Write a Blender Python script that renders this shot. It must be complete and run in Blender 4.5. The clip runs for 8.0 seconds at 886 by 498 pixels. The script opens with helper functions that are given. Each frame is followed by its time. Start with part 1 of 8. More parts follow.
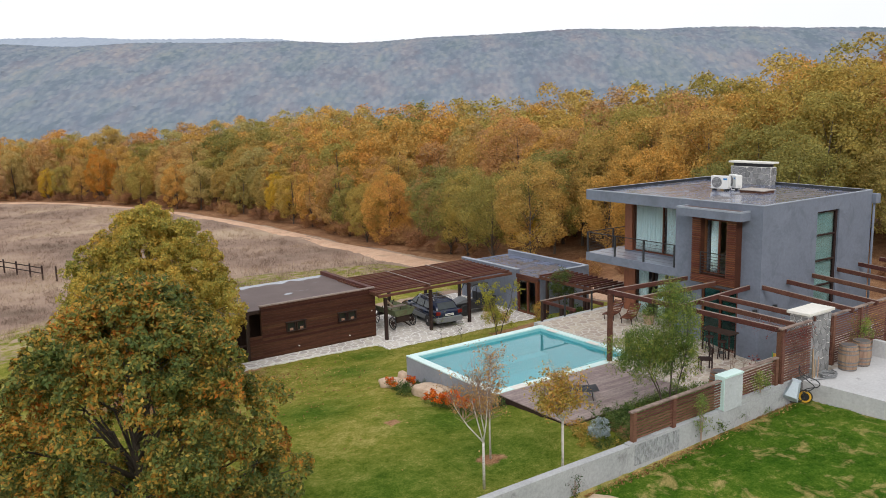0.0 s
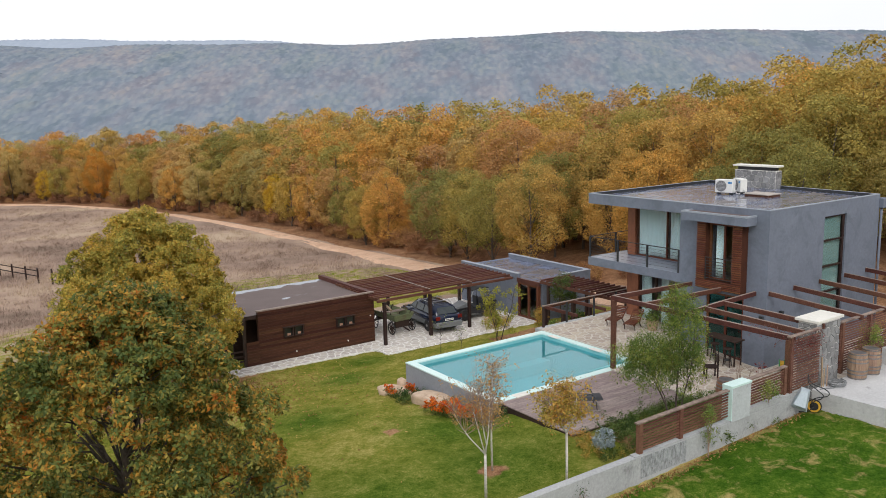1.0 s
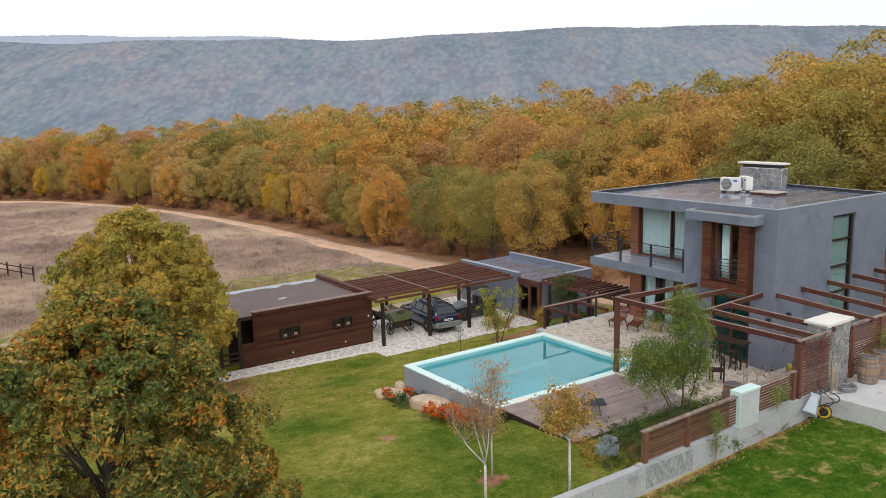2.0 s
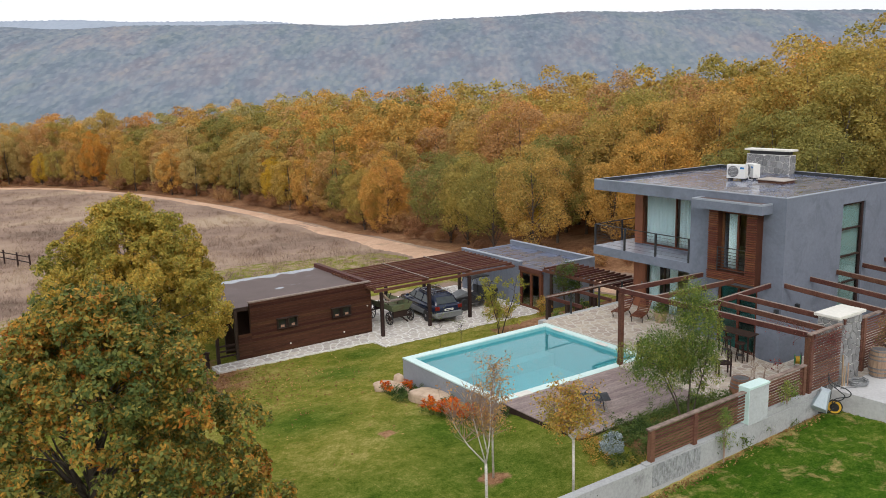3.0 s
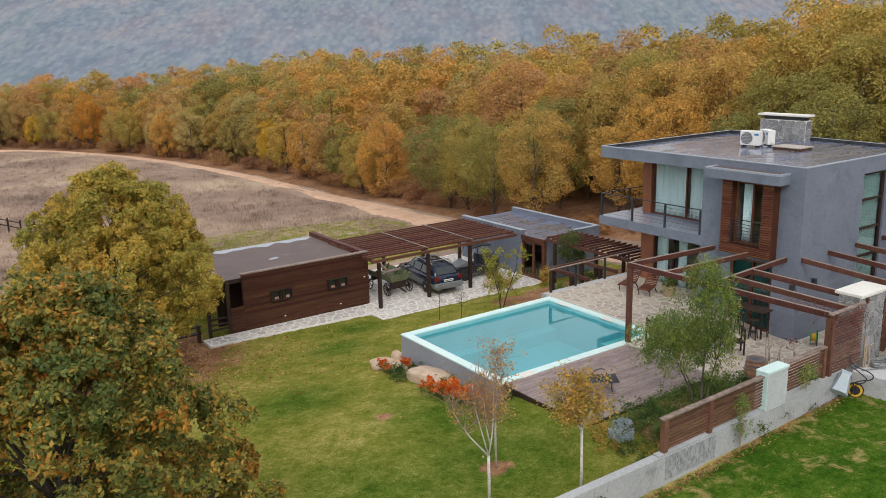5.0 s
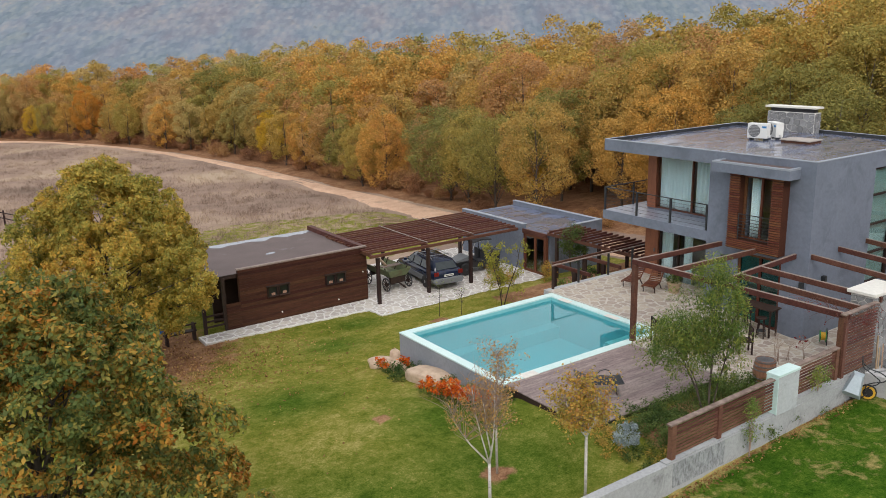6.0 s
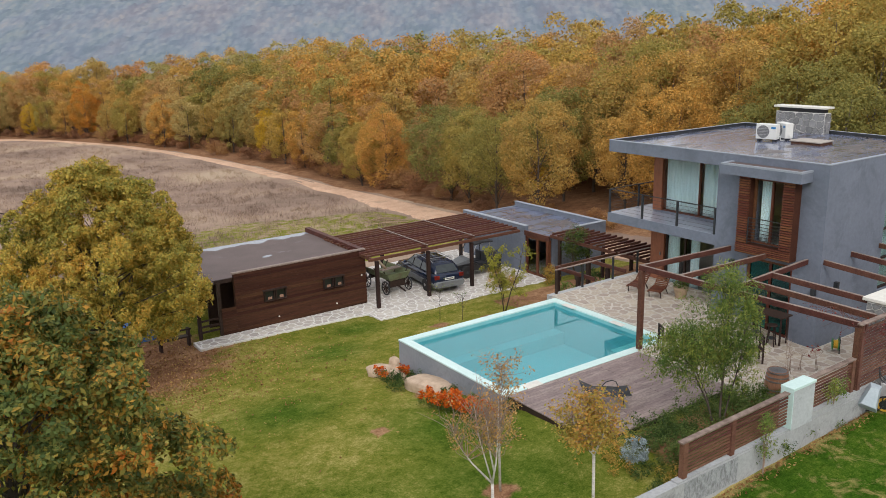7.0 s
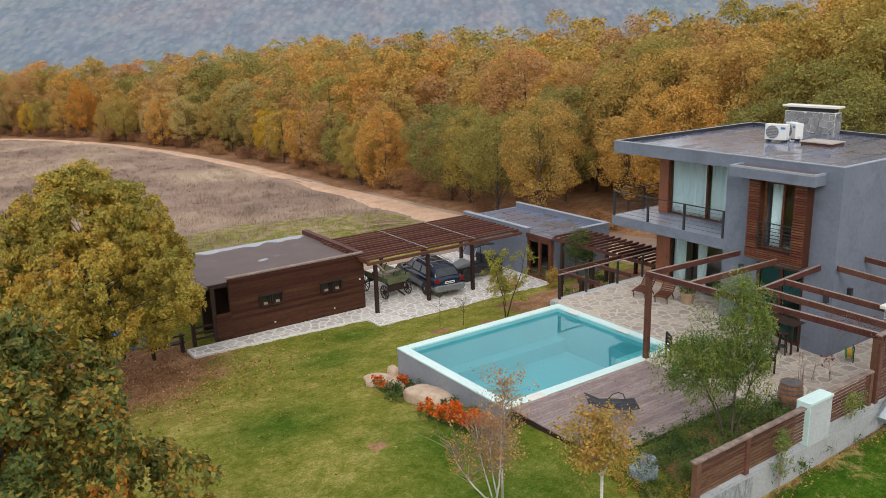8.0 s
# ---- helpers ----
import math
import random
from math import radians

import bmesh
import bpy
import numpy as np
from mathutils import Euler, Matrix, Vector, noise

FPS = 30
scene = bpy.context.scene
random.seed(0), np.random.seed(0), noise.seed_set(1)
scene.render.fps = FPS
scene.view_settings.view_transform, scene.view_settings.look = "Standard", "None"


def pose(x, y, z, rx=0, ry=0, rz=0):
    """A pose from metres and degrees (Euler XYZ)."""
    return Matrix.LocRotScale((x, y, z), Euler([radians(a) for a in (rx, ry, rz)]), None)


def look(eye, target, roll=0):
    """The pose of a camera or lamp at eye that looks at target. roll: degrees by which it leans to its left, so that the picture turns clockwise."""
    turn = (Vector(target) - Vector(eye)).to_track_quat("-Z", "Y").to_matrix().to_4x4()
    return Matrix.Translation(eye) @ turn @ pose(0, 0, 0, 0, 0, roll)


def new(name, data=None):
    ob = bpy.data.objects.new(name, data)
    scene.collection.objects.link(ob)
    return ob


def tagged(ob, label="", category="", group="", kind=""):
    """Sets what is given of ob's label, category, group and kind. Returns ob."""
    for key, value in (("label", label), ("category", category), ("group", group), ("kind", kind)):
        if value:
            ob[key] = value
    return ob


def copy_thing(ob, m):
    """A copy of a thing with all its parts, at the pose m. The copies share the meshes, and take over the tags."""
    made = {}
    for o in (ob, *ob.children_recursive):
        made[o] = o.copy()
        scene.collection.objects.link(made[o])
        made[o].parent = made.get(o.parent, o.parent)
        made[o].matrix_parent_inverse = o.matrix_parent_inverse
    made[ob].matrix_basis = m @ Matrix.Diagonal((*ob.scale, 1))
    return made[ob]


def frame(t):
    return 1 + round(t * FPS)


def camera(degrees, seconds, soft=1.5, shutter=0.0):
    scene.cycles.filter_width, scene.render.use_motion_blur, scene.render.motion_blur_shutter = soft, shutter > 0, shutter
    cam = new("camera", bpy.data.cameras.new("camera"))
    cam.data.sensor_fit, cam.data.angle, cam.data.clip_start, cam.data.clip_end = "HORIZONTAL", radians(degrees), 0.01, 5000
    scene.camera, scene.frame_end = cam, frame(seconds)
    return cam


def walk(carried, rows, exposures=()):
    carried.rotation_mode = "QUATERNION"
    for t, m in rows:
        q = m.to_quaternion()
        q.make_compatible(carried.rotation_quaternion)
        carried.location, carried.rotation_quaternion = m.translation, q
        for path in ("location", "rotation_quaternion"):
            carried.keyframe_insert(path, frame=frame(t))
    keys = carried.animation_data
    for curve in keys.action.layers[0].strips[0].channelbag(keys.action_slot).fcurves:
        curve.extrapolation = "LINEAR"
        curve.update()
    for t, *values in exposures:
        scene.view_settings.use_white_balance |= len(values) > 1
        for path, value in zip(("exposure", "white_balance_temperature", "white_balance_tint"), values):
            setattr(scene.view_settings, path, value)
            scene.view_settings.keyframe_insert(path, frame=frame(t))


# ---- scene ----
cam = camera(57.3, 8.0, soft=0.9)
PATH = [
    (0, (-22.682, -21.486, 9.953), (-21.561, -19.866, 9.608), -1.5),
    (0.5, (-22.541, -21.232, 9.938), (-21.419, -19.612, 9.597), -1.5),
    (1, (-22.364, -20.932, 9.952), (-21.24, -19.313, 9.612), -1.4),
    (1.5, (-22.115, -20.613, 9.968), (-20.991, -18.994, 9.626), -1.4),
    (3, (-21.369, -19.672, 9.987), (-20.253, -18.058, 9.603), -1.5),
    (3.5, (-21.125, -19.349, 10.015), (-20.013, -17.738, 9.606), -1.5),
    (4, (-20.908, -19.035, 10.037), (-19.798, -17.428, 9.605), -1.5),
    (4.5, (-20.717, -18.722, 10.078), (-19.61, -17.12, 9.621), -1.5),
    (6, (-20.016, -17.798, 10.073), (-18.918, -16.203, 9.574), -1.5),
    (6.5, (-19.765, -17.451, 10.095), (-18.669, -15.856, 9.593), -1.5),
    (7, (-19.523, -17.072, 10.108), (-18.426, -15.477, 9.603), -1.5),
    (7.5, (-19.279, -16.678, 10.126), (-18.181, -15.085, 9.618), -1.5),
    (8, (-18.97, -16.31, 10.127), (-17.875, -14.716, 9.617), -1.6),
]
walk(cam, [(t, look(eye, target, roll)) for t, eye, target, roll in PATH])

# ---------------------------------------------------------------- light
world = bpy.data.worlds.new("overcast_sky")
scene.world = world
world.use_nodes = True
wn, wl = world.node_tree.nodes, world.node_tree.links
wn.clear()
sky = wn.new("ShaderNodeTexSky")
sky.sky_type, sky.sun_disc = "NISHITA", False
sky.sun_elevation, sky.sun_rotation = radians(38), radians(200)
sky.air_density, sky.dust_density, sky.ozone_density = 1.0, 6.0, 1.0
cloud = wn.new("ShaderNodeTexNoise")
cloud.inputs["Scale"].default_value, cloud.inputs["Detail"].default_value = 1.6, 5
cloud_ramp = wn.new("ShaderNodeValToRGB")
cloud_ramp.color_ramp.elements[0].position, cloud_ramp.color_ramp.elements[0].color = 0.3, (8.6, 8.8, 9.2, 1)
cloud_ramp.color_ramp.elements[1].position, cloud_ramp.color_ramp.elements[1].color = 0.75, (10.3, 10.3, 10.4, 1)
sky_mix = wn.new("ShaderNodeMix")
sky_mix.data_type = "RGBA"
sky_mix.inputs[0].default_value = 0.9
sky_bg, sky_out = wn.new("ShaderNodeBackground"), wn.new("ShaderNodeOutputWorld")
sky_bg.inputs["Strength"].default_value = 0.118
wl.new(cloud.outputs["Fac"], cloud_ramp.inputs["Fac"])
wl.new(sky.outputs["Color"], sky_mix.inputs[6])
wl.new(cloud_ramp.outputs["Color"], sky_mix.inputs[7])
wl.new(sky_mix.outputs[2], sky_bg.inputs["Color"])
wl.new(sky_bg.outputs["Background"], sky_out.inputs["Surface"])

sun = new("sun", bpy.data.lights.new("sun", "SUN"))
sun.data.energy, sun.data.angle, sun.data.color = 1.2, radians(25), (1.0, 0.96, 0.9)
sun.matrix_world = look((-30, -40, 45), (0, 0, 0))


# ---------------------------------------------------------------- materials
def ramp(nt, fac, stops):
    n = nt.nodes.new("ShaderNodeValToRGB")
    e = n.color_ramp.elements
    while len(e) < len(stops):
        e.new(0.5)
    for k, (p, c) in enumerate(stops):
        e[k].position = p
        e[k].color = (*c, 1) if len(c) == 3 else c
    nt.links.new(fac, n.inputs["Fac"])
    return n.outputs["Color"]


def noise_node(nt, vec, scale, detail=4, rough=0.55, distort=0.0):
    n = nt.nodes.new("ShaderNodeTexNoise")
    n.inputs["Scale"].default_value, n.inputs["Detail"].default_value = scale, detail
    n.inputs["Roughness"].default_value, n.inputs["Distortion"].default_value = rough, distort
    nt.links.new(vec, n.inputs["Vector"])
    return n.outputs["Fac"]


def mixc(nt, fac, a, b, mode="MIX"):
    n = nt.nodes.new("ShaderNodeMix")
    n.data_type, n.blend_type = "RGBA", mode
    for sock, v in ((n.inputs[0], fac), (n.inputs[6], a), (n.inputs[7], b)):
        if isinstance(v, (int, float)):
            sock.default_value = v
        elif isinstance(v, tuple):
            sock.default_value = (*v, 1)
        else:
            nt.links.new(v, sock)
    return n.outputs[2]


def maths(nt, op, a, b=0.0, c=0.0):
    n = nt.nodes.new("ShaderNodeMath")
    n.operation = op
    for k, v in enumerate((a, b, c)):
        if isinstance(v, (int, float)):
            n.inputs[k].default_value = v
        else:
            nt.links.new(v, n.inputs[k])
    return n.outputs[0]


def mapped(nt, scale=(1, 1, 1), shift_random=False):
    """World place, stretched; pieces that share a mesh are shifted apart by their own random number."""
    g = nt.nodes.new("ShaderNodeNewGeometry")
    m = nt.nodes.new("ShaderNodeMapping")
    m.inputs["Scale"].default_value = scale
    nt.links.new(g.outputs["Position"], m.inputs["Vector"])
    return m.outputs["Vector"]


def bare_material(name):
    m = bpy.data.materials.new(name)
    m.use_nodes = True
    nt = m.node_tree
    return m, nt, nt.nodes["Principled BSDF"]


def bumped(nt, bsdf, height, strength, distance=0.02):
    b = nt.nodes.new("ShaderNodeBump")
    b.inputs["Strength"].default_value, b.inputs["Distance"].default_value = strength, distance
    nt.links.new(height, b.inputs["Height"])
    nt.links.new(b.outputs["Normal"], bsdf.inputs["Normal"])


def surface(name, dark, light, stretch=(1, 1, 1), fine=18.0, coarse=1.3, rough=(0.6, 0.85), metal=0.0, bump=0.25, stain=None,
            stain_at=0.62, stain_scale=0.8, random_tint=0.0, island=False, depth=0.01, gloss=0.5):
    """A worn surface: coarse patches, fine grain, stains with soft edges, relief, and a tint for each piece."""
    m, nt, b = bare_material(name)
    vec = mapped(nt, stretch)
    a = noise_node(nt, vec, coarse, 5, 0.6)
    f = noise_node(nt, vec, fine, 6, 0.65)
    both = maths(nt, "MULTIPLY_ADD", f, 0.55, maths(nt, "MULTIPLY", a, 0.45))
    col = ramp(nt, both, [(0.34, dark), (0.66, light)])
    if stain:
        s = noise_node(nt, vec, stain_scale, 7, 0.7, 0.6)
        mask = ramp(nt, s, [(stain_at - 0.07, (0, 0, 0)), (stain_at + 0.07, (1, 1, 1))])
        col = mixc(nt, maths(nt, "MULTIPLY", mask, 0.75), col, stain)
    if random_tint:
        if island:
            r = nt.nodes.new("ShaderNodeNewGeometry").outputs["Random Per Island"]
        else:
            r = nt.nodes.new("ShaderNodeObjectInfo").outputs["Random"]
        hsv = nt.nodes.new("ShaderNodeHueSaturation")
        nt.links.new(maths(nt, "MULTIPLY_ADD", r, 2 * random_tint, 1 - random_tint), hsv.inputs["Value"])
        nt.links.new(maths(nt, "MULTIPLY_ADD", r, 0.03, 0.485), hsv.inputs["Hue"])
        nt.links.new(col, hsv.inputs["Color"])
        col = hsv.outputs["Color"]
    nt.links.new(col, b.inputs["Base Color"])
    nt.links.new(maths(nt, "MULTIPLY_ADD", both, rough[1] - rough[0], rough[0]), b.inputs["Roughness"])
    b.inputs["Metallic"].default_value = metal
    b.inputs["Specular IOR Level"].default_value = gloss
    if bump:
        bumped(nt, b, both, bump, depth)
    return m


M = {}
M["render_grey"] = surface("grey_render", (0.136, 0.158, 0.206), (0.19, 0.215, 0.274), fine=7, coarse=0.8, rough=(0.7, 0.92), bump=0.18, stain=(0.118, 0.137, 0.178), stain_at=0.57, stain_scale=0.9)
M["coping"] = surface("grey_coping", (0.25, 0.275, 0.325), (0.33, 0.36, 0.415), fine=12, coarse=1, rough=(0.5, 0.8), bump=0.1)
M["pier"] = surface("blue_grey_concrete", (0.4, 0.43, 0.45), (0.54, 0.57, 0.59), fine=12, coarse=0.9, rough=(0.7, 0.92), bump=0.25, stain=(0.3, 0.31, 0.32), stain_at=0.58, stain_scale=2.2)
M["rough_patch"] = surface("scratched_render", (0.19, 0.2, 0.21), (0.46, 0.48, 0.5), stretch=(2.2, 2.2, 0.9), fine=16, coarse=3.5, rough=(0.8, 0.95), bump=0.6, stain=(0.13, 0.135, 0.14), stain_at=0.55, stain_scale=5)
M["wood_cap"] = surface("worn_cap_rail", (0.085, 0.05, 0.038), (0.33, 0.25, 0.21), fine=7, coarse=2.5, rough=(0.6, 0.85), bump=0.25)
M["white_stone"] = surface("white_stone", (0.62, 0.6, 0.55), (0.78, 0.76, 0.7), fine=10, coarse=1.2, rough=(0.6, 0.85), bump=0.15)
M["pale_lid"] = surface("dull_pale_lid", (0.33, 0.29, 0.26), (0.45, 0.4, 0.36), fine=9, coarse=1.5, rough=(0.6, 0.85), bump=0.15)
M["concrete"] = surface("weathered_concrete", (0.3, 0.31, 0.32), (0.46, 0.47, 0.48), fine=14, coarse=0.9, rough=(0.75, 0.95), bump=0.3, stain=(0.17, 0.17, 0.17), stain_at=0.63, stain_scale=1.5)
M["pale_concrete"] = surface("pale_concrete", (0.42, 0.42, 0.43), (0.58, 0.58, 0.585), fine=10, coarse=0.8, rough=(0.7, 0.92), bump=0.2, stain=(0.25, 0.25, 0.25), stain_at=0.66, stain_scale=1.7)
M["wood_brown"] = surface("brown_stained_wood", (0.03, 0.0115, 0.007), (0.098, 0.038, 0.022), stretch=(0.5, 1, 8), fine=7, coarse=1.2, rough=(0.5, 0.8), bump=0.3, random_tint=0.26, gloss=0.2)
M["wood_beam"] = surface("brown_beam_wood", (0.055, 0.022, 0.016), (0.15, 0.063, 0.045), stretch=(2, 2, 2), fine=9, coarse=1.2, rough=(0.45, 0.75), bump=0.25, random_tint=0.2, gloss=0.2)
M["wood_red"] = surface("reddish_stained_wood", (0.08, 0.028, 0.016), (0.17, 0.062, 0.034), stretch=(2, 2, 2), fine=9, coarse=1.5, rough=(0.4, 0.7), bump=0.2, random_tint=0.25, gloss=0.2)
M["wood_slats_red"] = surface("oiled_red_slats", (0.09, 0.031, 0.017), (0.205, 0.074, 0.041), stretch=(2, 2, 2), fine=9, coarse=1.5, rough=(0.4, 0.65), bump=0.2, random_tint=0.25, gloss=0.2)
M["wood_door"] = surface("orange_red_oiled_wood", (0.2, 0.066, 0.032), (0.33, 0.12, 0.06), stretch=(3, 3, 0.6), fine=9, coarse=1.5, rough=(0.4, 0.65), bump=0.2)
# darker copy of the slats' wood, with the gaps' shade put into its colour
M["wood_bay"] = surface("shaded_timber_backing", (0.05, 0.018, 0.011), (0.1, 0.037, 0.021), stretch=(2, 2, 2), fine=9, coarse=1.5, rough=(0.5, 0.75), bump=0.2, gloss=0.2)
M["fence_wood"] = surface("weathered_reddish_fence_boards", (0.09, 0.037, 0.027), (0.2, 0.092, 0.067), stretch=(0.7, 4, 4), fine=8, coarse=1.4, rough=(0.5, 0.78), bump=0.25, stain=(0.33, 0.24, 0.19), stain_at=0.68, stain_scale=2.5, random_tint=0.25, gloss=0.2)
M["wood_dark"] = surface("dark_painted_wood", (0.024, 0.015, 0.013), (0.055, 0.032, 0.027), stretch=(1.5, 1.5, 1.5), fine=10, coarse=1.2, rough=(0.45, 0.75), bump=0.2, random_tint=0.2, gloss=0.2)
M["wood_top"] = surface("sun_bleached_wood", (0.16, 0.115, 0.095), (0.33, 0.26, 0.225), fine=12, coarse=1.5, rough=(0.6, 0.85), bump=0.2)
M["deck"] = surface("weathered_decking", (0.15, 0.11, 0.103), (0.355, 0.275, 0.257), stretch=(1.6, 5, 1), fine=7, coarse=1.3, rough=(0.5, 0.8), bump=0.35, random_tint=0.16)
M["barrel"] = surface("oak_barrel_wood", (0.24, 0.155, 0.1), (0.4, 0.28, 0.19), stretch=(4, 4, 0.6), fine=8, coarse=2, rough=(0.55, 0.8), bump=0.25, random_tint=0.12)
M["barrel_dark"] = surface("dark_barrel_wood", (0.19, 0.085, 0.05), (0.34, 0.17, 0.1), stretch=(4, 4, 0.6), fine=8, coarse=2, rough=(0.55, 0.8), bump=0.25)
M["hoop"] = surface("dull_steel", (0.16, 0.16, 0.165), (0.28, 0.28, 0.29), fine=30, coarse=4, rough=(0.4, 0.6), metal=0.8, bump=0.1)
M["steel_dark"] = surface("dark_painted_steel", (0.018, 0.02, 0.024), (0.036, 0.04, 0.046), fine=30, coarse=4, rough=(0.35, 0.55), bump=0.08)
M["wood_slat"] = surface("reddish_brown_slats", (0.07, 0.026, 0.019), (0.145, 0.058, 0.043), stretch=(0.6, 4, 4), fine=8, coarse=1.0, rough=(0.5, 0.75), bump=0.2, random_tint=0.2, gloss=0.2)
M["stone_beige"] = surface("beige_flagstone", (0.31, 0.255, 0.21), (0.5, 0.42, 0.345), fine=11, coarse=1.6, rough=(0.6, 0.85), bump=0.3, random_tint=0.17)
M["stone_grey"] = surface("grey_flagstone", (0.41, 0.37, 0.335), (0.6, 0.55, 0.505), fine=11, coarse=1.6, rough=(0.65, 0.9), bump=0.3, random_tint=0.17)
M["stone_beige_rest"] = surface("beige_flagstone_rest", (0.31, 0.255, 0.21), (0.5, 0.42, 0.345), fine=11, coarse=1.6, rough=(0.6, 0.85), bump=0.3, random_tint=0.17, island=True)
M["stone_grey_rest"] = surface("grey_flagstone_rest", (0.41, 0.37, 0.335), (0.6, 0.55, 0.505), fine=11, coarse=1.6, rough=(0.65, 0.9), bump=0.3, random_tint=0.17, island=True)
M["mortar"] = surface("pale_mortar", (0.44, 0.4, 0.35), (0.6, 0.55, 0.49), fine=14, coarse=1.3, rough=(0.8, 0.95), bump=0.3)
M["mortar_white"] = surface("whitish_mortar", (0.64, 0.62, 0.595), (0.8, 0.78, 0.755), fine=14, coarse=1.3, rough=(0.8, 0.95), bump=0.3)
M["masonry"] = surface("grey_field_stone", (0.16, 0.162, 0.168), (0.31, 0.31, 0.31), fine=12, coarse=2, rough=(0.7, 0.9), bump=0.4, random_tint=0.2)
M["rock"] = surface("sandstone_boulder", (0.38, 0.27, 0.19), (0.6, 0.46, 0.34), fine=6, coarse=1.2, rough=(0.7, 0.9), bump=0.6, depth=0.04)
M["white_metal"] = surface("white_enamel", (0.66, 0.66, 0.64), (0.76, 0.76, 0.74), fine=20, coarse=3, rough=(0.35, 0.5), bump=0.04)
M["black"] = surface("black_plastic", (0.012, 0.012, 0.014), (0.03, 0.03, 0.034), fine=25, coarse=3, rough=(0.4, 0.6), bump=0.06)
M["interior"] = surface("interior_plaster", (0.3, 0.29, 0.27), (0.4, 0.385, 0.36), fine=10, coarse=1, rough=(0.8, 0.95), bump=0.05)
M["balcony_tile"] = surface("wet_grey_tiles", (0.25, 0.27, 0.34), (0.34, 0.365, 0.44), fine=10, coarse=1.0, rough=(0.12, 0.35), bump=0.03)
M["pane_dark"] = surface("dark_reflecting_pane", (0.012, 0.014, 0.015), (0.03, 0.032, 0.033), fine=3, coarse=0.8, rough=(0.25, 0.4), bump=0)
# colour of the side window's reflection, for a sheet behind its panes
M["blind"] = surface("pale_green_backing", (0.3, 0.36, 0.37), (0.38, 0.45, 0.46), stretch=(1, 1, 8), fine=5, coarse=1, rough=(0.7, 0.9), bump=0.05)
M["curtain"] = surface("pale_curtain_cloth", (0.68, 0.85, 0.91), (0.84, 0.95, 0.98), stretch=(6, 6, 0.6), fine=8, coarse=2, rough=(0.8, 0.95), bump=0.1)
M["pool_rim"] = surface("pale_aqua_pool_rim", (0.5, 0.68, 0.66), (0.66, 0.82, 0.8), fine=14, coarse=1.5, rough=(0.4, 0.65), bump=0.1)


def membrane():
    """Bitumen sheets laid side by side: brown where dry, shining and painted sky-blue where water stands on them."""
    m, nt, b = bare_material("wet_roof_membrane")
    pos = mapped(nt)
    sheet = nt.nodes.new("ShaderNodeTexBrick")
    sheet.offset, sheet.inputs["Scale"].default_value = 0.37, 1.0
    for key, v in (("Brick Width", 3.4), ("Row Height", 1.0), ("Mortar Size", 0.035), ("Mortar Smooth", 0.2), ("Bias", 0.0)):
        sheet.inputs[key].default_value = v
    sheet.inputs["Color1"].default_value, sheet.inputs["Color2"].default_value = (0, 0, 0, 1), (1, 1, 1, 1)
    sheet.inputs["Mortar"].default_value = (0.5, 0.5, 0.5, 1)
    wob = noise_node(nt, pos, 1.4, 3)
    shift = nt.nodes.new("ShaderNodeVectorMath")
    shift.operation = "ADD"
    nt.links.new(pos, shift.inputs[0])
    nt.links.new(maths(nt, "MULTIPLY", wob, 0.12), shift.inputs[1])
    nt.links.new(shift.outputs["Vector"], sheet.inputs["Vector"])
    one = nt.nodes.new("ShaderNodeSeparateColor")
    nt.links.new(sheet.outputs["Color"], one.inputs["Color"])
    pond = noise_node(nt, mapped(nt, (0.45, 1.0, 1)), 1.1, 6, 0.62, 1.1)
    big = noise_node(nt, pos, 0.23, 2)
    wet = maths(nt, "MULTIPLY_ADD", one.outputs[0], 0.09, maths(nt, "MULTIPLY_ADD", big, 0.35, maths(nt, "MULTIPLY_ADD", pond, 0.75, 0.035)))
    grain = noise_node(nt, pos, 30, 4)
    mask = ramp(nt, wet, [(0.545, (0, 0, 0)), (0.575, (1, 1, 1))])
    dry = ramp(nt, grain, [(0.3, (0.055, 0.042, 0.042)), (0.7, (0.105, 0.08, 0.078))])
    # wet colour is lightened and blued to add to the sky's reflection
    col = mixc(nt, mask, dry, (0.15, 0.17, 0.25))
    col = mixc(nt, sheet.outputs["Fac"], col, (0.035, 0.03, 0.032))
    nt.links.new(col, b.inputs["Base Color"])
    nt.links.new(ramp(nt, wet, [(0.5, (0.5,) * 3), (0.56, (0.22,) * 3), (0.62, (0.1,) * 3), (0.75, (0.18,) * 3)]), b.inputs["Roughness"])
    b.inputs["Specular IOR Level"].default_value = 0.7
    bumped(nt, b, grain, 0.06, 0.004)
    return m


M["membrane"] = membrane()
M["membrane_dry"] = surface("brown_roof_felt", (0.085, 0.06, 0.055), (0.15, 0.11, 0.105), fine=20, coarse=0.9, rough=(0.6, 0.9), bump=0.2, stain=(0.26, 0.25, 0.26), stain_at=0.68, stain_scale=0.6)


